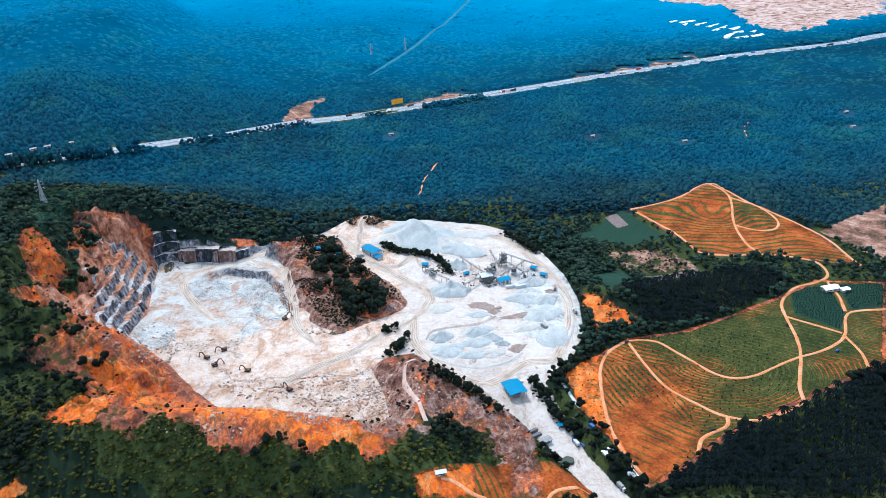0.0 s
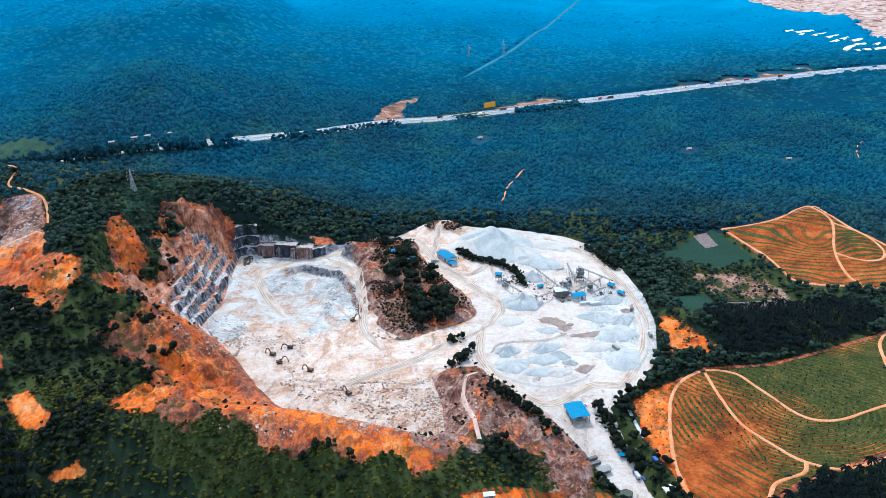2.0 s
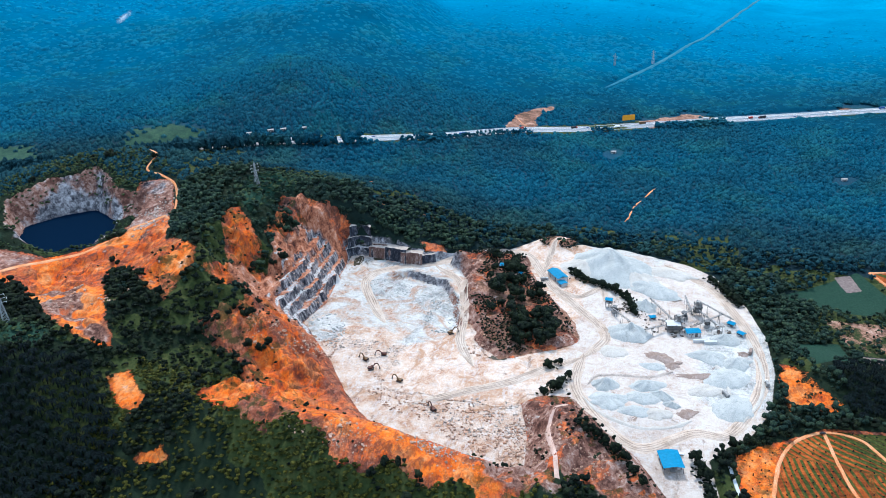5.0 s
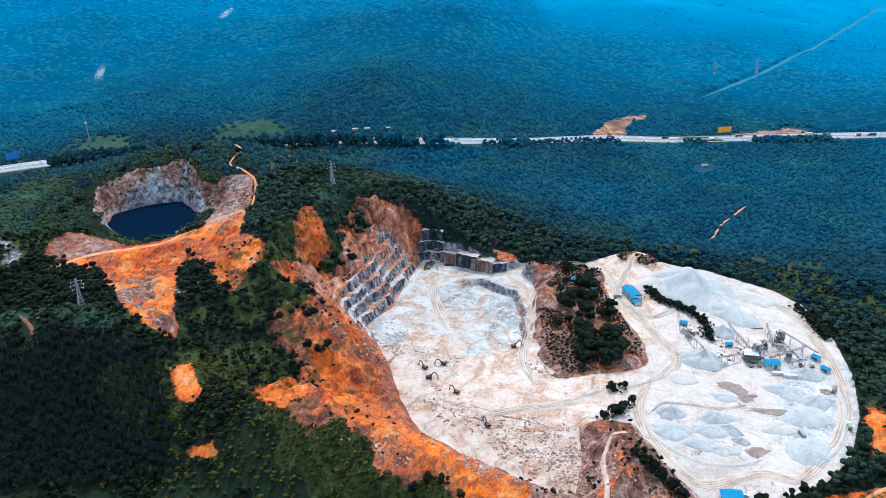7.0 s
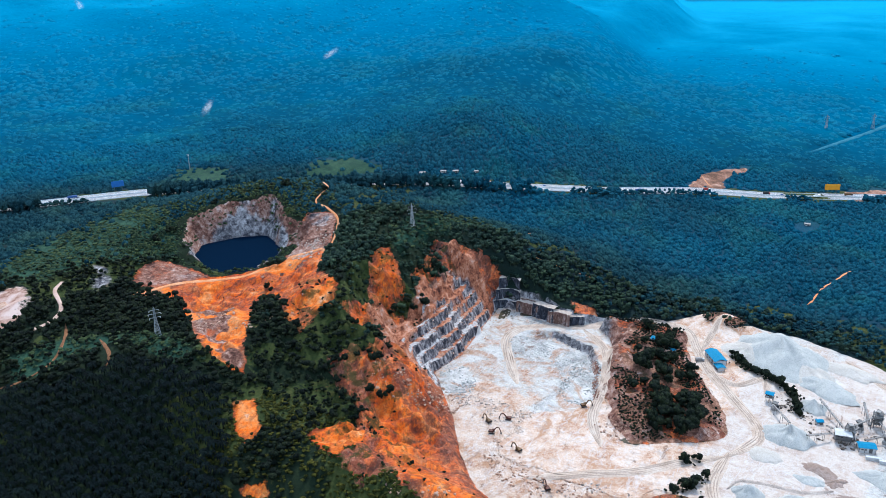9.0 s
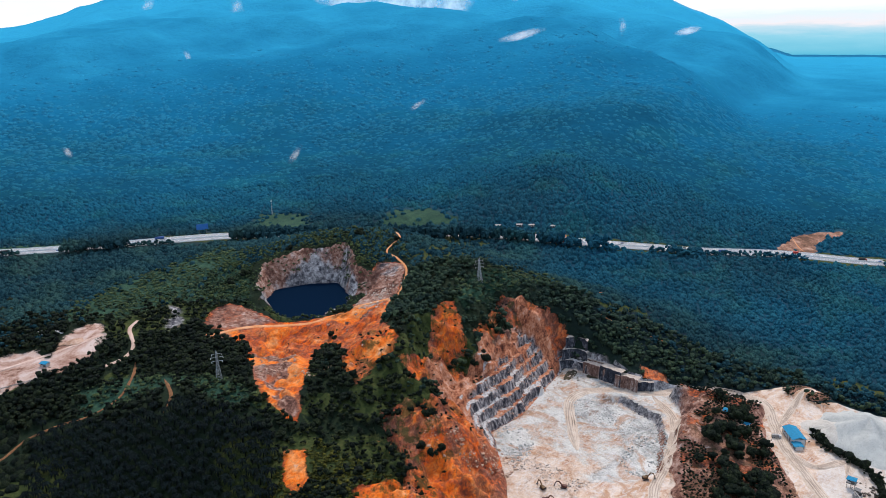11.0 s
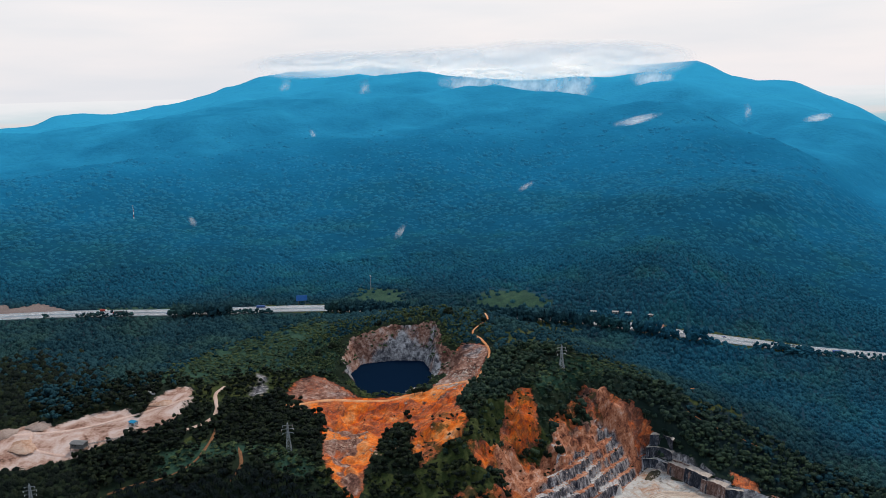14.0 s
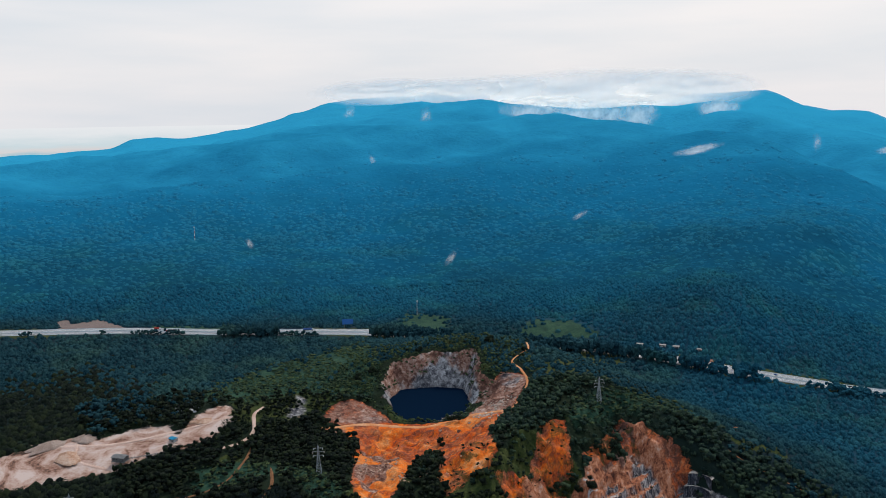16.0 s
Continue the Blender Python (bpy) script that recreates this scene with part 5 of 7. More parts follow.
xy = np.vstack([(edge[:, :2] + np.stack([t[:, 1], -t[:, 0]], 1) * o)[gate] for o in (17.5, 22.0, 27.0)])
xy += rng.uniform(-2, 2, xy.shape)
w = rng.uniform(10, 15, len(xy))
stand("roadside_trees", NEAR, xy, w, np.where(xy[:, 0] > -400, rng.uniform(9, 14, len(xy)), rng.uniform(17, 24, len(xy))), M_UPHILL, "tall dark trees screening the motorway", "trees", 1.0, 1, False)
# bushes along the verge
edge = spline(HIGHWAY, 4.0)
edge = edge[(edge[:, 0] > -1300) & (edge[:, 0] < -20)]
t = np.gradient(edge[:, :2], axis=0)
t /= np.linalg.norm(t, axis=1)[:, None]
gate = fbm(edge[:, 0], edge[:, 1], 60, 3, 89) > np.interp(edge[:, 0], [-400, -250], [0.1, 0.22])
xy = np.vstack([(edge[:, :2] + np.stack([t[:, 1], -t[:, 0]], 1) * o)[gate] for o in (17.0, 20.5, 24.0)])
xy += rng.uniform(-1.5, 1.5, xy.shape)
w = rng.uniform(6, 11, len(xy))
stand("verge_bushes", MID, xy, w, rng.uniform(4.0, 11.0, len(xy)), M_UPHILL, "dark bushes along the motorway verge", "bushes", 0.3)
# scrub on the open hill sides
x, y = scatter(-900, -100, 380, 1300, 5.2, 51)
lea = np.maximum(union([MEADOW1, MEADOW2, MEADOW5], x, y, 8), 0.0)
bare, gr = open_ground(x, y)
ok = (lea > 0.4) & (bare < 0.42) & clear_of_lines(x, y) & (fbm(x, y, 30, 3, 95) > -0.3) & (inside(x, y, POND) > 24)
x, y = x[ok], y[ok]
w = rng.uniform(3.5, 7.5, len(x))
stand("hill_scrub", MID, np.column_stack([x, y]), w * 1.3, w * rng.uniform(0.4, 0.8, len(x)), M_SCRUB, "pale green scrub on the open hill side", "scrub", 0.3, 1, False)


# ---- tools for things ----
def box(bm, c, s, m=None, bevel=0.0):
    """A box of size s at c, turned by m, into bm."""
    geo = bmesh.ops.create_cube(bm, size=1.0)["verts"]
    t = (m or Matrix()) @ Matrix.Translation(c) @ Matrix.Diagonal((*s, 1))
    bmesh.ops.transform(bm, matrix=t, verts=geo)
    if bevel:
        edges = {e for v in geo for e in v.link_edges}
        bmesh.ops.bevel(bm, geom=list(edges), offset=bevel, segments=1, affect="EDGES")
    return bm


def beam(bm, a, b, w, h=None):
    """A bar from a to b."""
    a, b = Vector(a), Vector(b)
    d = b - a
    m = Matrix.Translation((a + b) / 2) @ d.to_track_quat("Y", "Z").to_matrix().to_4x4()
    return box(bm, (0, 0, 0), (w, d.length, h or w), m)


def tube(bm, a, b, r, r2=None, seg=8):
    a, b = Vector(a), Vector(b)
    d = b - a
    m = Matrix.Translation((a + b) / 2) @ d.to_track_quat("Z", "Y").to_matrix().to_4x4()
    bmesh.ops.create_cone(bm, cap_ends=True, segments=seg, radius1=r, radius2=r if r2 is None else r2, depth=d.length, matrix=m)
    return bm


def thing(name, label, category, group=""):
    return tagged(new(name), label, category, group)


def place(ob, x, y, turn=0.0, up=0.0):
    ob.matrix_basis = pose(x, y, float(lay(x, y)) + up, 0, 0, turn)
    return ob


M_BLUE = worn("blue_roof_sheet", (0.003, 0.15, 0.27), 0.7, 0.0, 0.6, 0.25, 0.1)
M_STEEL = worn("dusty_steel", (0.11, 0.11, 0.11), 0.7, 0.3, 0.8, 0.45)
M_DUST = worn("dust_coated_steel", (0.26, 0.25, 0.235), 0.85, 0.1, 0.6, 0.4)
M_DARK = worn("black_rubber", (0.02, 0.02, 0.022), 0.8, 0, 1.0, 0.3)
M_PALE = worn("pale_wall_panel", (0.42, 0.43, 0.43), 0.7, 0, 0.8, 0.25)
M_ORANGE = worn("excavator_orange", (0.075, 0.024, 0.015), 0.6, 0.1, 1.5, 0.4)
M_YELLOW = worn("machine_yellow", (0.10, 0.05, 0.016), 0.6, 0.1, 1.5, 0.35)
M_RED = worn("red_paint", (0.30, 0.03, 0.02), 0.5, 0, 1.0, 0.25)
M_NAVY = worn("blue_paint", (0.02, 0.07, 0.22), 0.5, 0, 1.0, 0.25)
M_GLASS = worn("tinted_glass", (0.015, 0.02, 0.025), 0.1, 0, 1.0, 0.1)
M_GALV = worn("galvanised_lattice", (0.30, 0.33, 0.35), 0.5, 0.6, 1.0, 0.25)


def gravel_material(name, a, b, c):
    n = Nodes(name)
    f = n.math("ADD", n.math("MULTIPLY", n.noise(0.1, 5), 0.55), n.math("MULTIPLY", n.noise(1.1, 4, 0.7), 0.45))
    streak = n.noise(0.3, 4, 0.6, n.stretch(1, 1, 0.15))
    col = n.mix(n.span(streak, 0.45, 0.65, 0, 0.35), n.ramp(f, (0.32, a), (0.5, b), (0.68, c)), c)
    grain = n.noise(0.8, 5, 0.8)
    col = n.mix(n.span(grain, 0.36, 0.5, 0.3, 0.0), col, tuple(q * 0.6 for q in a))
    col = n.mix(0.55, col, n.mix(1.0, col, n.ramp(n.island(), (0.0, (0.35, 0.35, 0.37)), (0.5, (0.9, 0.88, 0.86)), (1.0, (1.25, 1.2, 1.15))), "MULTIPLY"))
    n.bump(n.noise(1.5, 4, 0.7), 0.8, 0.8)
    return n.done(col, 0.95, 0, 0.1)


M_GRAVEL = gravel_material("blue_grey_aggregate", (0.25, 0.265, 0.26), (0.345, 0.36, 0.345), (0.44, 0.44, 0.415))
M_FINES = gravel_material("white_stone_dust", (0.33, 0.31, 0.275), (0.41, 0.385, 0.345), (0.48, 0.45, 0.41))
M_BROWN = gravel_material("brown_overburden", (0.17, 0.115, 0.09), (0.25, 0.185, 0.155), (0.34, 0.28, 0.245))
M_STONE = gravel_material("blasted_granite", (0.18, 0.145, 0.125), (0.34, 0.29, 0.25), (0.49, 0.43, 0.38))


# ---- stockpiles ----
def stockpile(x, y, rx, ry, h, turn, material, label, seed, sharp=0.95, rough=0.16):
    """A heap of loose stone with slumped flanks."""
    rings, seg = 11, 44
    a = np.linspace(0, 2 * np.pi, seg, endpoint=False)
    vs = []
    for i in range(rings):
        r = i / (rings - 1)
        out = 1 + 1.3 * rough * vnoise(2.2 * np.cos(a) + seed, 2.2 * np.sin(a), seed) + rough * 0.9 * vnoise(5 * np.cos(a), 5 * np.sin(a) + seed, seed)
        u, v = rx * r * np.cos(a) * out, ry * r * np.sin(a) * out
        wob = 1 + rough * 1.6 * fbm(u + seed * 13.0, v - seed * 7.0, max(rx, ry) * 0.7, 3, seed)
        top = h * np.maximum(1 - r ** sharp, 0) * wob + rough * h * 0.8 * fbm(u * 1.3 + 50 * seed, v * 1.3, max(rx, ry) * 0.35, 3, seed + 3) * (1 - r) * 2 + 0.13 * h * r * (1 - r) * 4 * np.abs(np.sin(a * (3 + seed % 3) + 2.5 * r + seed)) * (rough < 0.4)
        vs.append(np.column_stack([u * (1 + 0.25 * (wob - 1)), v * (1 + 0.25 * (wob - 1)), top - 0.5 * (r > 0.99)]))
    v = np.vstack(vs)
    i = np.arange(rings * seg).reshape(rings, seg)
    f = np.stack([i[:-1], i[1:], np.roll(i, -1, 1)[1:], np.roll(i, -1, 1)[:-1]], -1).reshape(-1, 4)
    ob = from_arrays("stockpile", v, f, material)
    ob.matrix_basis = pose(x, y, float(lay(x, y)) - 0.1, 0, 0, turn)
    return tagged(ob, label, "stockpile", "stockpiles in the yard")


PILES = [  # x, y, half length, half width, height, turn, stuff, sharpness
    (-28, 810, 56, 36, 21, -35, 0, 0.8), (-52, 800, 26, 22, 8, 10, 1, 0.9), (-6, 790, 34, 20, 8, -40, 1, 0.9),
    (18, 770, 30, 16, 5, -30, 0, 1.2), (30, 812, 30, 14, 3, -8, 1, 1.4), (5, 680, 21, 18, 8, 0, 0, 0.85), (14, 733, 12, 11, 6, 0, 0, 0.85),
    (-6, 594, 12, 9, 5, 20, 0, 0.9), (26, 602, 15, 8, 4.5, 25, 0, 0.9), (0, 573, 16, 11, 2.2, 15, 0, 1.6), (24, 584, 13, 9, 2.6, 10, 0, 1.4),
    (38, 591, 10, 6, 3.5, -25, 0, 0.9), (46, 581, 7, 4, 3, -15, 0, 0.9), (20, 565, 14, 8, 2.2, 8, 0, 1.5), (36, 566, 12, 8, 2.4, 15, 1, 1.4),
    (86, 692, 14, 11, 6, 20, 0, 0.9), (72, 660, 18, 12, 4, -15, 0, 1.3), (94, 655, 14, 11, 4, 30, 0, 1.3), (86, 630, 22, 14, 3, 40, 0, 1.6),
    (92, 590, 20, 16, 2.5, 60, 0, 1.8), (70, 610, 16, 10, 2, 30, 1, 1.7), (32, 648, 15, 9, 2.6, -20, 2, 1.3), (44, 638, 9, 6, 2.6, 40, 2, 1.2),
    (62, 628, 17, 5, 2.2, 15, 2, 1.2), (58, 574, 10, 6, 1.6, 30, 2, 1.4), (-6, 645, 14, 10, 1.8, 0, 1, 1.6), (28, 632, 12, 6, 1.8, 5, 0, 1.4),
    (100, 672, 5, 4, 2.2, 0, 2, 1.0),
]
MIX = (M_GRAVEL, M_FINES, M_BROWN)
WORDS = ("blue-grey crushed granite heaped on the quarry yard", "pale stone dust heaped on the quarry yard", "brown overburden spread on the quarry yard")
for k, (x, y, a, b, h, turn, kind, sharp) in enumerate(PILES):
    stockpile(x, y, a, b, h * (1.0 if kind == 2 or h > 15 else 1.2), turn, MIX[kind], WORDS[kind], k + 1, sharp, 0.45 if kind == 2 else 0.24)
# low windrows that edge the storage bays
for k, line in enumerate([[(-19, 590), (-14, 604), (5, 611), (26, 615), (45, 628)], [(-20, 572), (-6, 556), (20, 546), (46, 552), (62, 566)], [(66, 664), (84, 640), (88, 612), (86, 592)], [(104, 700), (114, 650), (112, 610), (98, 572)]]):
    ob = ribbon("windrow", line, (-2.2, -0.6, 0.6, 2.2), (-0.2, 0.9, 0.9, -0.2), (M_STONE, M_FINES, M_FINES, M_FINES)[k], 3.0, None, 1.6, 30 + k, 10.0)
    tagged(ob, "low bank of swept stone edging a storage bay", "bank", "banks in the yard")


# ---- sheds ----
def corrugated(bm, l, w, z0, z1, over=0.6):
    """A ridged roof: two ribbed slopes, ridge along x."""
    n = 26
    for s in (-1, 1):
        rows = []
        for i in range(n + 1):
            x = -l / 2 - over + (l + 2 * over) * i / n
            d = 0.07 if i % 2 else 0.0
            rows.append([bm.verts.new((x, 0, z1 + d)), bm.verts.new((x, s * (w / 2 + over), z0 + d)), bm.verts.new((x, s * (w / 2 + over), z0 + d - 0.12)), bm.verts.new((x, 0, z1 + d - 0.12))])
        for p, q in zip(rows, rows[1:]):
            for i in range(4):
                bm.faces.new((p[i], p[(i + 1) % 4], q[(i + 1) % 4], q[i]))
    bmesh.ops.recalc_face_normals(bm, faces=bm.faces)
    return bm


def shed(name, label, x, y, l, w, eave, ridge, turn, roof=None, walled=True, wall=None, legs=0.0, up=0.0):
    """A sheet-roofed shed: posts, roof and, where it has them, walls with a door and windows."""
    ob = thing(name, label, "shed")
    part("roof", corrugated(bmesh.new(), l, w, eave + legs, ridge + legs), roof or M_BLUE, ob, "ribbed sheet roof")
    for i in range(int(l // 6) + 2):
        px = -l / 2 + 0.15 + (l - 0.3) * i / (int(l // 6) + 1)
        for s in (-1, 1):
            part("post", beam(bmesh.new(), (px, s * (w / 2 - 0.15), -0.6), (px, s * (w / 2 - 0.15), eave + legs), 0.25), M_STEEL, ob)
        part("rafter", beam(beam(bmesh.new(), (px, -w / 2, eave + legs - 0.2), (px, 0, ridge + legs - 0.2), 0.15, 0.25), (px, w / 2, eave + legs - 0.2), (px, 0, ridge + legs - 0.2), 0.15, 0.25), M_STEEL, ob)
    if walled:
        h = eave * 0.98
        body = part("wall", box(bmesh.new(), (0, 0, legs + h / 2), (l - 0.6, w - 0.6, h)), wall or M_PALE, ob)
        part("door", box(bmesh.new(), (l * 0.2, -w / 2 + 0.28, legs + h * 0.42), (2.4, 0.1, h * 0.84)), M_STEEL, body, "dark sliding door")
        for i in range(2):
            part("window", box(bmesh.new(), (-l * 0.1 - i * l * 0.2, -w / 2 + 0.28, legs + h * 0.6), (1.4, 0.1, 1.0)), M_GLASS, body)
    if legs:
        part("deck", box(bmesh.new(), (0, 0, legs - 0.15), (l + 1, w + 1, 0.3)), M_STEEL, ob)
    return place(ob, x, y, turn, up)


weigh = shed("weighbridge_canopy", "open weighbridge canopy with a bright blue sheet roof", 49.5, 511.5, 18, 13.5, 5.0, 6.0, -72, None, False)
part("weigh_deck", box(bmesh.new(), (0, 0, 0.2), (16, 3.4, 0.4), None, 0.05), M_DUST, weigh)
part("office", box(bmesh.new(), (3, 4.4, 1.3), (5, 2.6, 2.8), None, 0.05), M_PALE, weigh)
shed("workshop", "workshop with a two-level blue sheet roof", -76, 770, 22, 11, 5.5, 7.4, -51)
shed("lean_to", "blue-roofed lean-to beside the workshop", -69, 757, 8, 7, 3.6, 4.4, -51)
shed("site_hut", "small hut with a blue roof among trees", -127, 752, 8, 6, 3.0, 4.2, 5)
shed("site_hut", "small hut with a blue roof among trees", -111, 750, 6.5, 4.5, 2.8, 3.8, -8)
shed("control_cabin", "blue-roofed control cabin on steel legs", -19, 724, 6, 5, 3.0, 3.8, 0, None, True, M_PALE, 5.0)
shed("long_shed", "long low shed under a blue roof in the crusher yard", 58, 694, 12, 8, 4.5, 5.6, 20)
shed("screen_house", "pale roofed screen house on steel legs", 41, 696, 11, 9, 4.0, 5.0, 12, M_PALE, True, M_STEEL, 4.0)
shed("pump_hut", "small blue-roofed hut beside the crusher", 91, 720, 6, 5, 3.0, 3.8, -30)
shed("pump_hut", "small blue-roofed hut beside the crusher", 99, 704, 6, 4.5, 3.0, 3.8, -35)
shed("pump_hut", "small blue-roofed hut beside the crusher", 22, 712, 5, 4, 2.6, 3.4, 30)
shed("gate_hut", "grey roofed hut beside the access road", 66, 459, 9, 5, 2.8, 3.8, 25, M_DUST)
shed("lorry_shelter", "white roofed shelter beside the access road", 106, 434, 7, 4, 2.6, 3.3, 30, M_WHITE)
shed("farm_house", "white-roofed farm building at the track junction", 366, 660, 15, 8, 3.2, 4.6, 12, M_WHITE)
shed("farm_shed", "small white-roofed farm shed beside the track", 378, 656, 8, 5, 2.8, 3.6, 12, M_WHITE)
shed("field_cabin", "white cabin on bare orange ground", -9, 401, 6.5, 3, 2.6, 3.1, 10, M_PALE)
shed("crusher_house", "dark crusher house on legs in the western yard", -620, 337, 13, 8, 4.0, 5.0, 40, M_STEEL, True, M_STEEL, 4.0)
shed("site_office", "blue and white site office in the western yard", -623, 388, 7, 5, 3.0, 3.8, 20)
for k, (x, y, l, w) in enumerate([(653, 2071, 46, 16), (675, 2026, 40, 15), (694, 1990, 42, 16), (680, 1934, 30, 13), (676, 1844, 40, 14), (712, 1839, 44, 14), (748, 1852, 40, 14), (733, 1949, 36, 15), (712, 1965, 30, 14), (640, 2040, 26, 12), (725, 1905, 28, 12), (621, 2084, 24, 12), (696, 1880, 26, 11), (760, 1900, 22, 10)]):
    shed("factory_hall", "white-roofed factory hall on the far plain", x, y, l, w, 6, 8, 20 + 9 * (k % 5), M_WHITE)
for x, y in HUTS:
    shed("farm_hut", "white-roofed hut in a small clearing of the estate", x, y, 7, 4.5, 2.8, 3.8, 15, M_DUST)
for x, y in ((-560, 1004), (-536, 1022), (-521, 1031), (-496, 1046)):
    shed("roadside_house", "white-roofed roadside house below the motorway", x, y, 8, 5, 2.6, 3.6, 35, M_DUST)

# containers and panels beside the long shed
for k in range(4):
    ob = thing("container", "pale site container beside the long shed", "container", "containers")
    part("body", box(bmesh.new(), (0, 0, 1.3), (6, 2.4, 2.6), None, 0.06), M_PALE, ob)
    part("door", box(bmesh.new(), (3.03, 0, 1.3), (0.06, 2.1, 2.3)), M_DUST, ob)
    place(ob, 62 + 4.6 * k, 683 + 1.6 * (k % 2), 12)


# ---- crusher plant ----
def conveyor(x0, y0, z0, x1, y1, z1, w=1.3):
    """An inclined belt on a truss with trestle legs."""
    ob = thing("conveyor", "dusty steel conveyor rising over the yard", "conveyor", "conveyors of the crusher")
    g = float(lay(x0, y0))
    a, b = Vector((0, 0, z0)), Vector((x1 - x0, y1 - y0, z1))
    d = (b - a).normalized()
    s = d.cross(Vector((0, 0, 1))).normalized() * (w / 2)
    bm = bmesh.new()
    for k in (-1, 1):
        beam(bm, a + s * k, b + s * k, 0.15)
        beam(bm, a + s * k + Vector((0, 0, 0.9)), b + s * k + Vector((0, 0, 0.9)), 0.12)
        n = max(3, int((b - a).length / 2.2))
        for i in range(n):
            p, q = a + (b - a) * (i / n) + s * k, a + (b - a) * ((i + 1) / n) + s * k
            beam(bm, p + Vector((0, 0, 0.9 * (i % 2))), q + Vector((0, 0, 0.9 * ((i + 1) % 2))), 0.08)
    part("truss", bm, M_STEEL, ob)
    part("belt", beam(bmesh.new(), a + Vector((0, 0, 0.5)), b + Vector((0, 0, 0.5)), w * 0.85, 0.2), M_DUST, ob, "dust-covered belt")
    for e in (a, b):
        part("drum", tube(bmesh.new(), e - s + Vector((0, 0, 0.5)), e + s + Vector((0, 0, 0.5)), 0.35), M_DARK, ob)
    for t in (0.3, 0.62, 0.92):
        p = a + (b - a) * t
        if p.z > 1.5:
            for k in (-1, 1):
                part("leg", beam(bmesh.new(), p + s * k, Vector((p.x, p.y, -1.2)) + s * k * 1.8, 0.2), M_STEEL, ob)
    ob.location = (x0, y0, g)
    return ob


for c in [(43, 706, 3, 18, 736, 9), (57, 728, 2, 49, 748, 10), (60, 738, 12, 92, 722, 5), (56, 702, 3, 82, 723, 8), (44, 690, 8, 50, 718, 3), (70, 700, 3, 84, 704, 7),
          (-17, 716, 5, 4, 684, 9), (33, 694, 5, 18, 677, 8), (40, 700, 6, 58, 728, 9), (62, 727, 8, 78, 712, 3), (28, 708, 2, 40, 699, 6)]:
    conveyor(*c)


def screen_tower(x, y, turn):
    """The tall screening tower: legs, decks, screens and chutes."""
    ob = thing("screening_tower", "tall dark steel screening tower with decks", "screening tower")
    for sx_ in (-1, 1):
        for sy_ in (-1, 1):
            part("leg", beam(bmesh.new(), (3 * sx_, 2.5 * sy_, -1), (2.6 * sx_, 2.2 * sy_, 14), 0.35), M_STEEL, ob)
    for z in (4, 8, 12):
        deck = part("deck", box(bmesh.new(), (0, 0, z), (7, 6, 0.25)), M_STEEL, ob)
        bm = bmesh.new()
        for s in (-1, 1):
            beam(bm, (-3.4, 2.9 * s, z + 1.1), (3.4, 2.9 * s, z + 1.1), 0.07)
            beam(bm, (3.4 * s, -2.9, z + 1.1), (3.4 * s, 2.9, z + 1.1), 0.07)
        part("handrail", bm, M_YELLOW, deck)
    for z in (5.2, 9.2):
        part("screen", box(bmesh.new(), (0, 0, z), (5, 3.2, 1.8), Matrix.Rotation(0.2, 4, "Y"), 0.1), M_DUST, ob)
    part("hopper", tube(bmesh.new(), (0, 0, 12.2), (0, 0, 14.6), 1.0, 2.4, 4), M_DUST, ob)
    for s in (-1, 1):
        part("chute", beam(bmesh.new(), (1.6 * s, 0, 8), (4.6 * s, 1, 1.5), 1.0, 0.8), M_STEEL, ob)
        part("brace", beam(beam(bmesh.new(), (-3, 2.5 * s, 0), (2.7, 2.3 * s, 8), 0.15), (3, 2.5 * s, 0), (-2.7, 2.3 * s, 8), 0.15), M_STEEL, ob)
    return place(ob, x, y, turn)


screen_tower(61, 732, 20)
screen_tower(45, 700, -15)


def crusher(x, y, turn):
    ob = thing("crusher", "dust-covered jaw crusher with its feed hopper", "crusher", "crushers")
    part("base", box(bmesh.new(), (0, 0, 1.2), (6, 4, 2.8), None, 0.15), M_DUST, ob)
    part("jaw_box", box(bmesh.new(), (0.5, 0, 3.6), (3.6, 3, 2.2), None, 0.2), M_STEEL, ob)
    part("hopper", tube(bmesh.new(), (-0.5, 0, 4.6), (-0.5, 0, 7.0), 1.4, 3.2, 4), M_STEEL, ob)
    for s in (-1, 1):
        part("flywheel", tube(bmesh.new(), (0.8, 1.55 * s, 3.7), (0.8, 1.95 * s, 3.7), 1.2, None, 14), M_DARK, ob)
    return place(ob, x, y, turn)


crusher(50, 722, 10)
crusher(-12, 714, 40)
crusher(70, 712, 70)


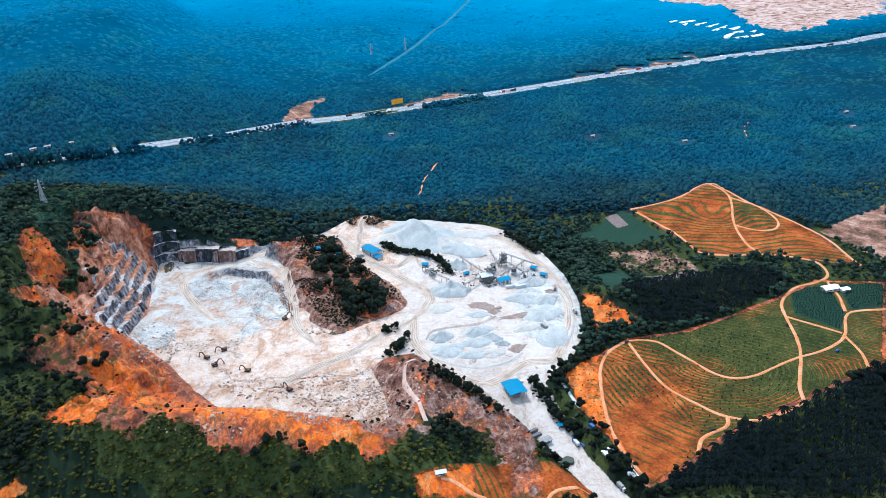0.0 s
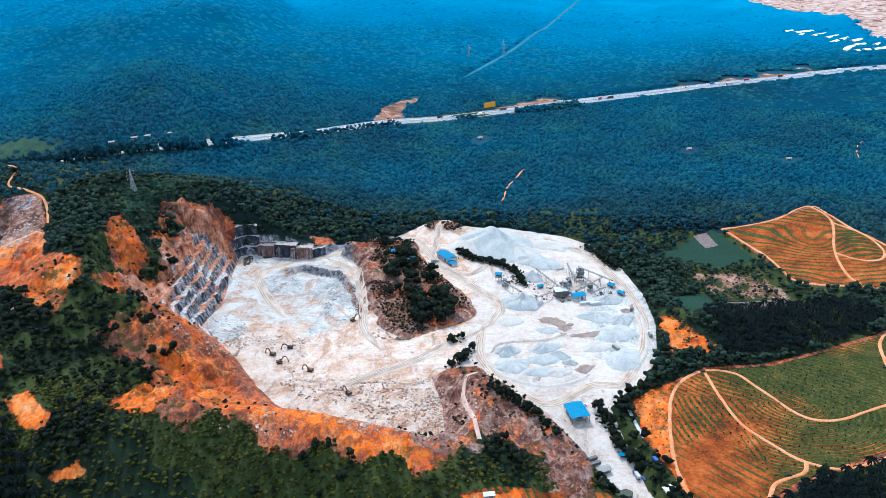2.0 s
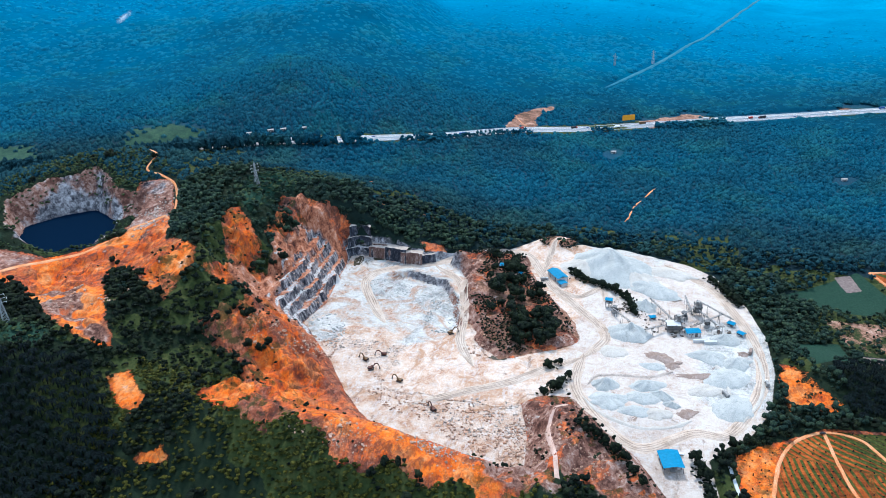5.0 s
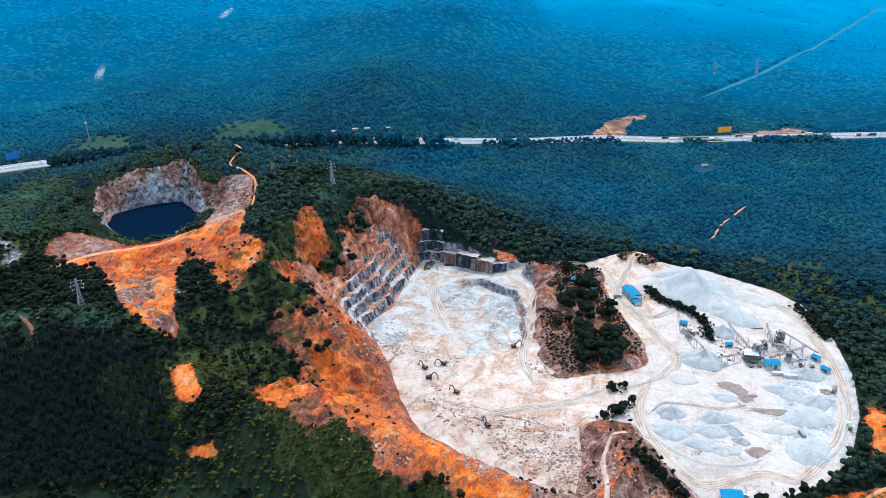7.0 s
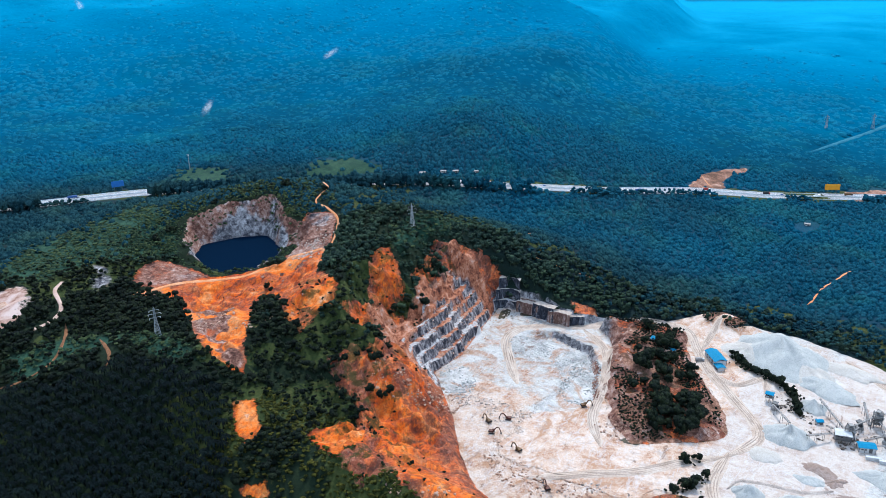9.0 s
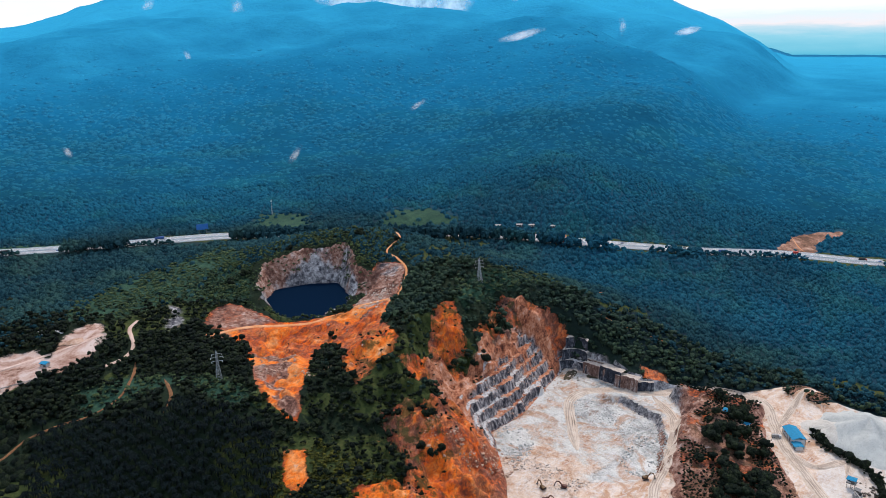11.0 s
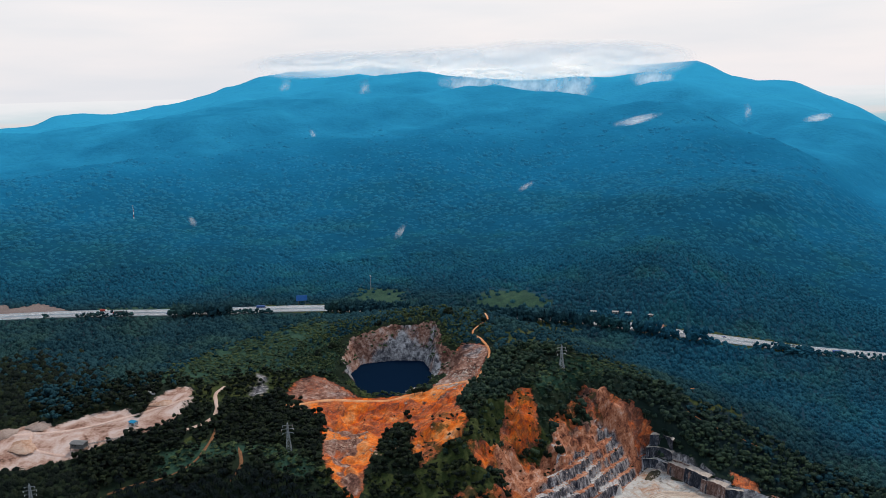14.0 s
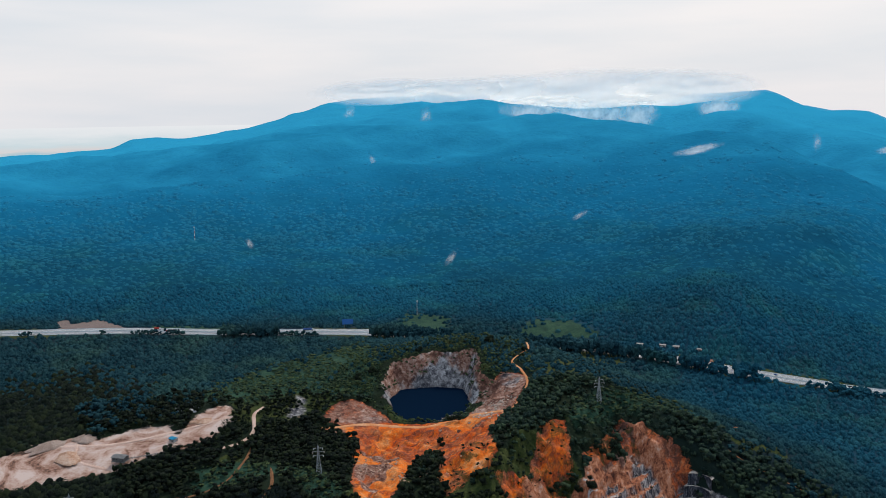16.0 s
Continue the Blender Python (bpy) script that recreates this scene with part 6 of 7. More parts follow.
# ---- machines ----
def excavator(x, y, turn, paint, lift=0.0):
    ob = thing("excavator", "dusty tracked excavator working on the pit floor", "excavator", "excavators in the pit")
    for s in (-1, 1):
        bm = bmesh.new()
        box(bm, (0, 1.25 * s, 0.5), (4.2, 0.6, 1.0), None, 0.3)
        track = part("track", bm, M_DARK, ob)
        part("roller", tube(bmesh.new(), (1.6, 1.0 * s, 0.5), (1.6, 1.6 * s, 0.5), 0.38), M_STEEL, track)
    part("house", box(bmesh.new(), (-0.6, 0.2, 1.75), (3.4, 2.6, 1.3), None, 0.15), paint, ob)
    cab = part("cab", box(bmesh.new(), (0.7, 0.85, 2.1), (1.5, 1.0, 1.9), None, 0.12), paint, ob)
    part("window", box(bmesh.new(), (1.2, 0.85, 2.4), (0.56, 0.9, 1.0)), M_GLASS, cab)
    part("counterweight", box(bmesh.new(), (-2.1, 0, 1.7), (0.9, 2.5, 1.2), None, 0.25), M_DARK, ob)
    part("boom", beam(beam(bmesh.new(), (0.9, 0, 1.9), (3.2, 0, 4.6 + lift), 0.5, 0.7), (3.1, 0, 4.6 + lift), (5.2, 0, 4.2 + lift), 0.45, 0.6), paint, ob)
    part("stick", beam(bmesh.new(), (5.0, 0, 4.4 + lift), (6.4, 0, 1.3), 0.35, 0.5), paint, ob)
    bm = bmesh.new()
    box(bm, (6.3, 0, 0.8), (1.1, 1.2, 0.9), None, 0.25)
    part("bucket", bm, M_STEEL, ob)
    ob.matrix_basis = pose(x, y, float(lay(x, y)) + 0.02, 0, 0, turn)
    ob.scale = (1.15, 1.15, 1.15)
    return ob


for k, (x, y, t) in enumerate([(-193, 586, 200), (-205, 575, 160), (-195, 563, 20), (-166, 553, 165), (-127, 523, 140), (-148, 636, 40)]):
    excavator(x, y, t, M_ORANGE if k % 2 == 0 else M_YELLOW, 0.3 * (k % 3))


def lorry(name, label, x, y, turn, cab_paint, bed_paint, length=8.0, tall=2.4, group="lorries", up=0.0, z=None):
    """A lorry: chassis, cab with windscreen, body and six wheels."""
    ob = thing(name, label, "lorry", group)
    part("chassis", box(bmesh.new(), (0, 0, 0.85), (length, 0.9, 0.3)), M_DARK, ob)
    cab = part("cab", box(bmesh.new(), (length / 2 - 0.9, 0, 1.85), (1.8, 2.3, 2.1), None, 0.15), cab_paint, ob)
    part("windscreen", box(bmesh.new(), (length / 2 + 0.01, 0, 2.25), (0.06, 2.0, 0.8)), M_GLASS, cab)
    part("body", box(bmesh.new(), (-1.1, 0, 1.1 + tall / 2), (length - 2.4, 2.45, tall), None, 0.08), bed_paint, ob)
    for px in (length / 2 - 1.1, -length / 2 + 0.9, -length / 2 + 2.2):
        for s in (-1, 1):
            wheel = part("wheel", tube(bmesh.new(), (px, 0.85 * s, 0.5), (px, 1.2 * s, 0.5), 0.5, None, 10), M_DARK, ob)
            part("hub", tube(bmesh.new(), (px, 1.2 * s, 0.5), (px, 1.23 * s, 0.5), 0.24), M_DUST, wheel)
    ob.matrix_basis = pose(x, y, (float(lay(x, y)) if z is None else z) + up, 0, 0, turn)
    return ob


def car(x, y, turn, paint, up=0.0, group="cars", z=None):
    ob = thing("car", "small car with dark windows on the road", "car", group)
    part("body", box(bmesh.new(), (0, 0, 0.7), (4.3, 1.75, 0.7), None, 0.2), paint, ob)
    cabin = part("cabin", box(bmesh.new(), (-0.2, 0, 1.25), (2.3, 1.55, 0.6), None, 0.22), paint, ob)
    part("window", box(bmesh.new(), (-0.2, 0, 1.28), (2.05, 1.6, 0.36), None, 0.05), M_GLASS, cabin)
    for px in (1.35, -1.35):
        for s in (-1, 1):
            part("wheel", tube(bmesh.new(), (px, 0.7 * s, 0.32), (px, 0.9 * s, 0.32), 0.32, None, 10), M_DARK, ob)
    ob.matrix_basis = pose(x, y, (float(lay(x, y)) if z is None else z) + up, 0, 0, turn)
    return ob


lorry("dump_truck", "dusty tipper lorry on the haul road", 117, 629, 100, M_WHITE, M_DUST, up=0.3)
lorry("dump_truck", "brown tipper lorry parked in the yard", 106, 676, 80, M_BROWN, M_BROWN, 9)
lorry("dump_truck", "dusty tipper lorry beside the bays", 86, 606, 120, M_DUST, M_DUST)
lorry("dump_truck", "yellow loader lorry by the large heap", 3, 822, 40, M_YELLOW, M_YELLOW, 7, 1.6)
lorry("dump_truck", "white tipper lorry leaving the quarry", 101, 459, -62, M_WHITE, M_NAVY)
lorry("dump_truck", "blue and white tipper lorry on the access road", 88, 456, 110, M_NAVY, M_PALE)
lorry("dump_truck", "pale tipper lorry on the access road", 110, 408, -66, M_PALE, M_DUST)
lorry("dump_truck", "dusty tipper lorry parked by the workshop", -88, 762, 30, M_PALE, M_DUST)
car(300, 600, 70, M_DARK, 0.35)
car(325, 558, 40, M_NAVY, 0.35)
car(189, 462, 10, M_DARK)
car(229, 463, 10, M_DARK)
car(153, 578, 20, M_DARK, 0.35)
car(56, 524, 20, M_WHITE)

# traffic on the motorway
road = spline(HIGHWAY, 12)
rng = np.random.default_rng(5)
span_ = np.where((road[:, 0] > -1050) & (road[:, 0] < 1000))[0]
paints = (M_WHITE, M_RED, M_NAVY, M_WHITE, M_DARK, M_PALE, M_YELLOW)
for k in range(46):
    i = int(span_[0] + (len(span_) - 2) * (k + rng.uniform(0, 0.9)) / 46)
    d = road[i + 1] - road[i]
    side = 1 if rng.uniform() < 0.55 else -1
    o = side * (3.9 if rng.uniform() < 0.4 else 7.6)
    t = np.array([d[0], d[1]]) / np.hypot(d[0], d[1])
    x, y = road[i, 0] + t[1] * o, road[i, 1] - t[0] * o
    turn = math.degrees(math.atan2(t[1], t[0])) + (180 if side > 0 else 0)
    if rng.uniform() < 0.62:
        lorry("lorry", "box lorry driving along the motorway", x, y, turn, paints[k % 7], paints[(k * 3 + 1) % 7], rng.uniform(9, 15), 2.8, "motorway lorries", 0.55, road[i, 2])
    else:
        car(x, y, turn, paints[k % 7], 0.55, "motorway cars", road[i, 2])


# ---- pylons, masts and boards ----
def pylon(x, y, tall, turn, paint=None):
    """A lattice power pylon with three pairs of arms."""
    ob = thing("power_pylon", "grey lattice steel power pylon on the ridge", "pylon", "power pylons")
    legs = []
    for sx_, sy_ in ((-1, -1), (1, -1), (1, 1), (-1, 1)):
        a, b, c = Vector((2.6 * sx_, 2.6 * sy_, -1.5)), Vector((0.9 * sx_, 0.9 * sy_, tall * 0.6)), Vector((0.45 * sx_, 0.45 * sy_, tall))
        legs.append((a, b, c))
        part("leg", beam(beam(bmesh.new(), a, b, 0.4), b, c, 0.32), M_GALV, ob)
    for k in range(4):
        p, q = legs[k], legs[(k + 1) % 4]
        bm = bmesh.new()
        for i in range(6):
            u, v = i / 6, (i + 1) / 6
            beam(bm, p[0].lerp(p[1], u), q[0].lerp(q[1], v), 0.2)
            beam(bm, q[0].lerp(q[1], u), p[0].lerp(p[1], v), 0.2)
            beam(bm, p[1].lerp(p[2], u), q[1].lerp(q[2], v), 0.16)
            beam(bm, q[1].lerp(q[2], u), p[1].lerp(p[2], v), 0.16)
        part("bracing", bm, M_GALV, ob)
    for z, w in ((0.66, 4.6), (0.8, 5.4), (0.93, 4.2)):
        arm = part("cross_arm", beam(beam(bmesh.new(), (-w, 0, tall * z), (w, 0, tall * z), 0.3), (-w * 0.2, 0, tall * z + 1.2), (w * 0.2, 0, tall * z + 1.2), 0.2), M_GALV, ob)
        for s in (-1, 1):
            part("insulator", tube(bmesh.new(), (w * s * 0.95, 0, tall * z - 1.6), (w * s * 0.95, 0, tall * z), 0.16), paint or M_PALE, arm)
    part("peak", tube(bmesh.new(), (0, 0, tall), (0, 0, tall + 2), 0.5, 0.06, 4), M_GALV, ob)
    return place(ob, x, y, turn)


pylon(-393, 742, 25, 60)
pylon(-462, 464, 25, 60, M_WHITE)
pylon(-557, 280, 25, 60, M_WHITE)
pylon(-130, 1705, 30, 40)
pylon(-60, 1790, 30, 40)


def mast(x, y, tall, banded):
    ob = thing("radio_mast", "red and white banded radio mast in the forest" if banded else "slim grey radio mast above the road", "mast", "masts")
    n = 7
    for i in range(n):
        a, b = tall * i / n, tall * (i + 1) / n
        part("section", tube(bmesh.new(), (0, 0, a), (0, 0, b), 0.9 - 0.6 * i / n, 0.9 - 0.6 * (i + 1) / n, 4), (M_RED, M_WHITE)[i % 2] if banded else M_GALV, ob)
    for k in range(3):
        part("aerial", box(bmesh.new(), (1.1 * math.cos(k * 2.1), 1.1 * math.sin(k * 2.1), tall - 2), (0.4, 0.4, 2.4)), M_WHITE, ob)
    return place(ob, x, y, 0)


mast(-1553, 734, 36, True)
mast(-875, 850, 24, False)


def board(x, y, w, h, base, turn, paint, label):
    ob = thing("billboard", label, "billboard")
    part("panel", box(bmesh.new(), (0, 0, base + h / 2), (w, 0.5, h), None, 0.05), paint, ob)
    for s in (-1, 1):
        part("post", tube(bmesh.new(), (w * 0.3 * s, 0.4, -1), (w * 0.3 * s, 0.4, base + h * 0.8), 0.35), M_STEEL, ob)
    return place(ob, x, y, turn)


board(-66, 1362, 22, 9, 5, 30, worn("yellow_board", (0.55, 0.24, 0.01), 0.5, 0, 0.3, 0.2), "large yellow billboard beside the motorway")
board(-868, 722, 16, 8, 6, 60, worn("blue_board", (0.01, 0.10, 0.32), 0.5, 0, 0.3, 0.2), "large blue billboard beside the motorway")


# ---- loose rock ----
def rock_shape(rng):
    v = ICO_V * (0.5 * (1 + rng.uniform(-0.35, 0.35, (12, 1)))) * rng.uniform(0.6, 1.2, 3)
    return v + (0, 0, 0.2), ICO_F


rng = np.random.default_rng(71)
ROCKS = [rock_shape(rng) for k in range(8)]


def rubble(name, cx, cy, rx, ry, count, lo, hi, material, label, turn=0.0, seed=0):
    r = np.random.default_rng(seed)
    a, q = r.uniform(0, 6.283, count), np.sqrt(r.uniform(0, 1, count))
    u, v = rx * q * np.cos(a), ry * q * np.sin(a)
    c, s = math.cos(radians(turn)), math.sin(radians(turn))
    xy = np.column_stack([cx + u * c - v * s, cy + u * s + v * c])
    ok = fbm(xy[:, 0], xy[:, 1], 14, 3, seed + 5) > r.uniform(-0.25, 0.2, count)
    xy = xy[ok]
    size = 0.6 * lo + (0.85 * hi - 0.6 * lo) * r.uniform(0, 1, len(xy)) ** 4
    ob = stand(name, ROCKS, xy, size, size * 0.8, material, label, "rubble", 0.1, seed + 1)
    ob.data.polygons.foreach_set("use_smooth", np.zeros(len(ob.data.polygons), bool))
    return ob


M_RUST = gravel_material("rusty_blasted_rock", (0.20, 0.095, 0.055), (0.37, 0.225, 0.155), (0.50, 0.39, 0.32))
rubble("rubble", -95, 512, 54, 27, 2200, 0.4, 3.4, M_RUST, "rusty blasted rubble on the pit floor", -15, 1)
rubble("rubble", -88, 525, 46, 24, 1200, 0.4, 3.0, M_STONE, "pale blasted rubble on the pit floor", 10, 2)
rubble("rubble", -165, 533, 34, 13, 1100, 0.6, 2.8, M_RUST, "rusty blasted rubble in front of the excavators", -35, 3)
rubble("rubble", -170, 680, 18, 42, 2200, 0.6, 2.6, M_GRAVEL, "grey blasted stone along the sunken floor", 15, 4)
rubble("rubble", -225, 715, 38, 22, 1500, 0.6, 2.2, M_GRAVEL, "grey blasted stone along the sunken floor", 20, 5)
rubble("rubble", -262, 612, 20, 30, 1500, 0.6, 2.6, M_GRAVEL, "grey scree at the foot of the benches", 25, 6)
rubble("rubble", -255, 756, 44, 9, 900, 0.7, 2.6, M_STONE, "pale broken rock along the back wall", 3, 7)
rubble("rubble", -215, 590, 34, 16, 900, 0.6, 2.4, M_STONE, "broken rock on the pit floor", 10, 8)
rubble("rubble", -60, 500, 14, 26, 700, 0.7, 3.2, M_RUST, "broken rock below the southern knoll", 0, 9)
rubble("rubble", -20, 480, 34, 26, 900, 0.6, 2.6, M_RUST, "broken rock on the southern knoll", 0, 10)
rubble("rubble", -90, 434, 34, 6, 600, 0.7, 2.8, M_STONE, "tipped stone along the front rim", 2, 11)
rubble("rubble", -300, 680, 26, 60, 1800, 0.6, 2.4, M_RUST, "loose stone on the benches", -5, 12)
rubble("rubble", -110, 620, 22, 14, 500, 0.8, 3.4, M_RUST, "fallen rock below the mound", 0, 13)
rubble("rubble", -480, 690, 30, 40, 900, 0.8, 3.4, M_STONE, "broken pale rock on the spur of the old pit", 20, 14)
M_SCRAP = gravel_material("rusty_scrap", (0.03, 0.026, 0.024), (0.085, 0.07, 0.06), (0.20, 0.16, 0.13))
rubble("scrap", 52, 706, 40, 20, 420, 0.8, 4.6, M_SCRAP, "dark scrap and machine parts strewn round the crusher", 10, 16)
rubble("scrap", 2, 722, 26, 10, 200, 0.8, 4.2, M_SCRAP, "dark scrap and drums beside the primary crusher", -30, 17)
rubble("rubble", -262, 560, 24, 44, 1300, 0.7, 3.6, M_RUST, "loose rusty stone on the eroded western rim", -20, 18)
rubble("rubble", -130, 425, 70, 16, 900, 0.7, 3.2, M_RUST, "loose rusty stone on the eroded front rim", 0, 19)
rubble("rubble", -440, 540, 60, 40, 1100, 0.7, 3.8, M_RUST, "loose rusty stone below the orange shelf", 30, 20)
rubble("rubble", -545, 648, 30, 8, 300, 0.9, 3.8, M_STONE, "pale boulders edging the flooded pit", 45, 15)


# ---- single trees ----
def tree(x, y, wide, tall, seed, label):
    """A tree with a tapered forked trunk and a crown of leafy clumps."""
    r = np.random.default_rng(seed)
    ob = thing("tree", label, "tree", "trees round the quarry")
    bm = bmesh.new()
    tube(bm, (0, 0, -0.5), (0.2, 0, tall * 0.5), 0.05 * wide, 0.025 * wide, 7)
    for k in range(3):
        a = k * 2.1 + r.uniform(0, 1)
        tube(bm, (0.1, 0, tall * 0.4), (wide * 0.28 * math.cos(a), wide * 0.28 * math.sin(a), tall * 0.7), 0.025 * wide, 0.01 * wide, 5)
    part("trunk", bm, M_BARK, ob)
    v, f = tree_shape(r, 13, 0.36, False)
    leaf_n = 150
    c = v[r.integers(0, len(v), leaf_n)] * (1, 1, 1)
    off = r.normal(0, 0.045, (leaf_n, 3, 3))
    lv = (c[:, None, :] + off).reshape(-1, 3)
    lf = np.arange(leaf_n * 3).reshape(-1, 3) + len(v)
    crown = from_arrays("crown", np.vstack([v, lv]) * (wide, wide, tall), np.vstack([f, lf]), M_LEAF)
    crown.parent = ob
    place(ob, x, y, float(r.uniform(0, 360)))
    return ob


rng = np.random.default_rng(91)
seeds = []
for k in range(6):
    seeds.append(tree(-118 + 7 * k, 668 + 9 * k, 8.5, 8.5 + 0.5 * k, 100 + k, "bushy dark green tree on the quarry mound"))
made = 0
while made < 74:
    x, y = rng.uniform(-175, -35), rng.uniform(600, 815)
    if mound_edge(np.array(x), np.array(y)) > -6 or fbm(np.array(x), np.array(y), 40, 2, 19) < 0.02 or x + 0.5 * (y - 700) < -125 or (x < -125 and rng.uniform() < 0.7):
        continue
    s = rng.uniform(0.7, 1.5)
    copy_thing(seeds[made % 6], pose(x, y, float(lay(x, y)) - 0.2, 0, 0, rng.uniform(0, 360)) @ Matrix.Scale(s, 4))
    made += 1
ROWS_OF_TREES = [[(-66, 790), (-50, 772), (-30, 764), (-12, 752), (0, 735), (6, 716)], [(-56, 606), (-47, 611)], [(-50, 566), (-42, 578), (-37, 592)],
                 [(66, 520), (74, 498), (82, 478), (92, 462)], [(-8, 500), (8, 494), (22, 486), (34, 470)], [(84, 788), (98, 762), (70, 812)]]
for line in ROWS_OF_TREES:
    p = spline(line, 4.2)
    for x, y in p:
        s = rng.uniform(0.5, 1.0)
        x, y = x + rng.uniform(-2, 2), y + rng.uniform(-2, 2)
        copy_thing(seeds[int(rng.integers(0, 6))], pose(x, y, float(lay(x, y)) - 0.2, 0, 0, rng.uniform(0, 360)) @ Matrix.Scale(s, 4))

# low growth that fills the hedges and covers the mound
pts = []
for line in ROWS_OF_TREES:
    p = spline(line, 1.1)[:, :2]
    pts.append(p + rng.normal(0, 2.6, p.shape))
    pts.append(p + rng.normal(0, 3.2, p.shape))
x, y = scatter(-200, -30, 595, 815, 2.7, 63)
dm = mound_edge(x, y)
ok = (dm < -5) & (fbm(x, y, 34, 3, 49) + 0.0022 * (x + 105 + 0.5 * (y - 700)) > -0.03)
pts.append(np.column_stack([x, y])[ok])
x, y = scatter(-112, -58, 832, 872, 2.7, 64)
ok = (fbm(x, y, 16, 2, 50) > -0.02) & (along(HAULS[5][0], x, y) > 7) & (np.hypot((x + 86) / 26, (y - 852) / 19) < 1)
pts.append(np.column_stack([x, y])[ok])
xy = np.vstack(pts)
w = rng.uniform(2.4, 5.4, len(xy))
stand("thicket", MID, xy, w, w * rng.uniform(0.6, 1.0, len(xy)), M_LEAF, "dark green thicket on the mound and between the yards", "thicket", 0.3, 5, True)

# saplings in the plots
x, y = scatter(90, 270, 430, 600, 7.0, 77, 0.18)
ok = (inside(x, y, PLANT) < -4) & (inside(x, y, ROWS) > 0)
for line, w in TRACKS:
    ok &= along(line, x, y) > w / 2 + 1.5
xy = np.column_stack([x, y])[ok]
stand("saplings", MID, xy, np.full(len(xy), 2.3), np.full(len(xy), 2.0), M_PALM, "young dark saplings planted in rows", "saplings")
x, y = scatter(300, 430, 560, 690, 2.6, 78, 0.3)
ok = (inside(x, y, CROP) < -1) | (inside(x, y, CROPB) < -1)
xy = np.column_stack([x, y])[ok]
stand("crop_rows", MID, xy, rng.uniform(1.6, 2.6, len(xy)), rng.uniform(1.4, 2.4, len(xy)), M_PALM, "dense green crop standing in rows", "crop")


# ---- cloud ----
def cloud_material(name, scale, dense, rag=1.2, pale=0.5, low=0.08):
    n = Nodes(name)
    edge = n.attr("core")
    a = n.span(n.math("ADD", edge, n.math("MULTIPLY", n.math("SUBTRACT", n.noise(scale, 7, 0.62), 0.5), rag)), low, 1.15 + low)
    vapour = [n.add("ShaderNodeBsdfDiffuse"), n.add("ShaderNodeBsdfTranslucent")]
    both, thin, clear = n.add("ShaderNodeAddShader"), n.add("ShaderNodeMixShader"), n.add("ShaderNodeBsdfTransparent")
    for k, q in enumerate(vapour):
        q.inputs["Color"].default_value = (pale * 1.03, pale, pale * 0.97, 1)
        n.t.links.new(q.outputs[0], both.inputs[k])
    n.put(thin.inputs[0], n.math("MULTIPLY", n.math("MULTIPLY", a, n.span(edge, 0.0, 0.45)), dense))
    n.t.links.new(clear.outputs[0], thin.inputs[1])
    n.t.links.new(both.outputs[0], thin.inputs[2])
    n.t.links.new(thin.outputs[0], n.t.nodes["Material Output"].inputs["Surface"])
    return n.mat


M_CLOUD = cloud_material("cloud_vapour", 0.0025, 0.75, 0.8, 0.45)
M_SHRED = cloud_material("shredded_vapour", 0.011, 0.8, 1.9, 0.5, 0.35)
M_MIST = cloud_material("mist_vapour", 0.04, 0.55, 2.2, 0.46, 0.55)


def cloud(x, y, z, long, deep, high, turn, seed, label="white cloud lying on the mountain ridge", material=None, lean=0.0):
    """A bank of cloud: a flattened, uneven body that thins out to its rim."""
    u, w = np.linspace(-1, 1, 41), np.linspace(-1, 1, 21)
    U, W = np.meshgrid(u, w)
    body = np.sqrt(np.maximum(1 - U ** 2 - W ** 2, 0))
    lump = 1 + 0.5 * fbm(U * 4 + seed * 9.0, W * 3.0, 1.0, 3, seed)
    v = np.stack([U * long, -body * lump * deep, W * high + 0.15 * high * fbm(U * 3 + seed, W, 1.0, 2, seed)], -1).reshape(-1, 3)
    i = np.arange(41 * 21).reshape(21, 41)
    f = np.stack([i[:-1, :-1], i[:-1, 1:], i[1:, 1:], i[1:, :-1]], -1).reshape(-1, 4)
    ob = from_arrays("cloud", v, f, material or M_CLOUD)
    ob.data.attributes.new("core", "FLOAT", "POINT").data.foreach_set("value", (np.clip(1 - (U ** 2 + W ** 2), 0, 1) ** 0.7).astype(np.float32).ravel())
    ob.matrix_basis = pose(x, y, z, 0, lean, turn)
    ob.visible_shadow = False
    return tagged(ob, label, "cloud", "clouds on the mountain")


# the cap of cloud over the ridge, then shreds of it that spill down
for k, (x, y, z, long, high) in enumerate([(-2500, 2960, 470, 640, 125), (-2230, 3190, 478, 430, 100), (-2760, 2700, 468, 420, 100), (-2940, 2480, 480, 420, 80), (-3120, 2230, 486, 420, 70), (-2380, 3080, 440, 360, 60), (-2650, 2800, 430, 300, 50)]):
    cloud(x, y, z, long, 60, high, math.degrees(math.atan2(100 - x, y - 135)), k + 1)
SHREDS = [  # x, y, z, half length, half height, lean
    (-2113, 2468, 377, 230, 62, 6), (-2116, 2810, 362, 120, 84, -18), (-2341, 1896, 375, 34, 50, -15), (-2951, 1916, 392, 34, 76, 12), (-1139, 1903, 280, 78, 14, -12),
    (-1876, 3032, 396, 112, 56, 5), (-1294, 2762, 270, 18, 52, -10), (-1906, 1397, 248, 11, 30, -30), (-1058, 1054, 109, 9, 36, 32), (-1415, 801, 120, 9, 20, -35),
    (-1063, 1400, 159, 34, 8, -28), (-1029, 2706, 255, 56, 16, -10), (-2103, 2204, 390, 145, 48, 4)]
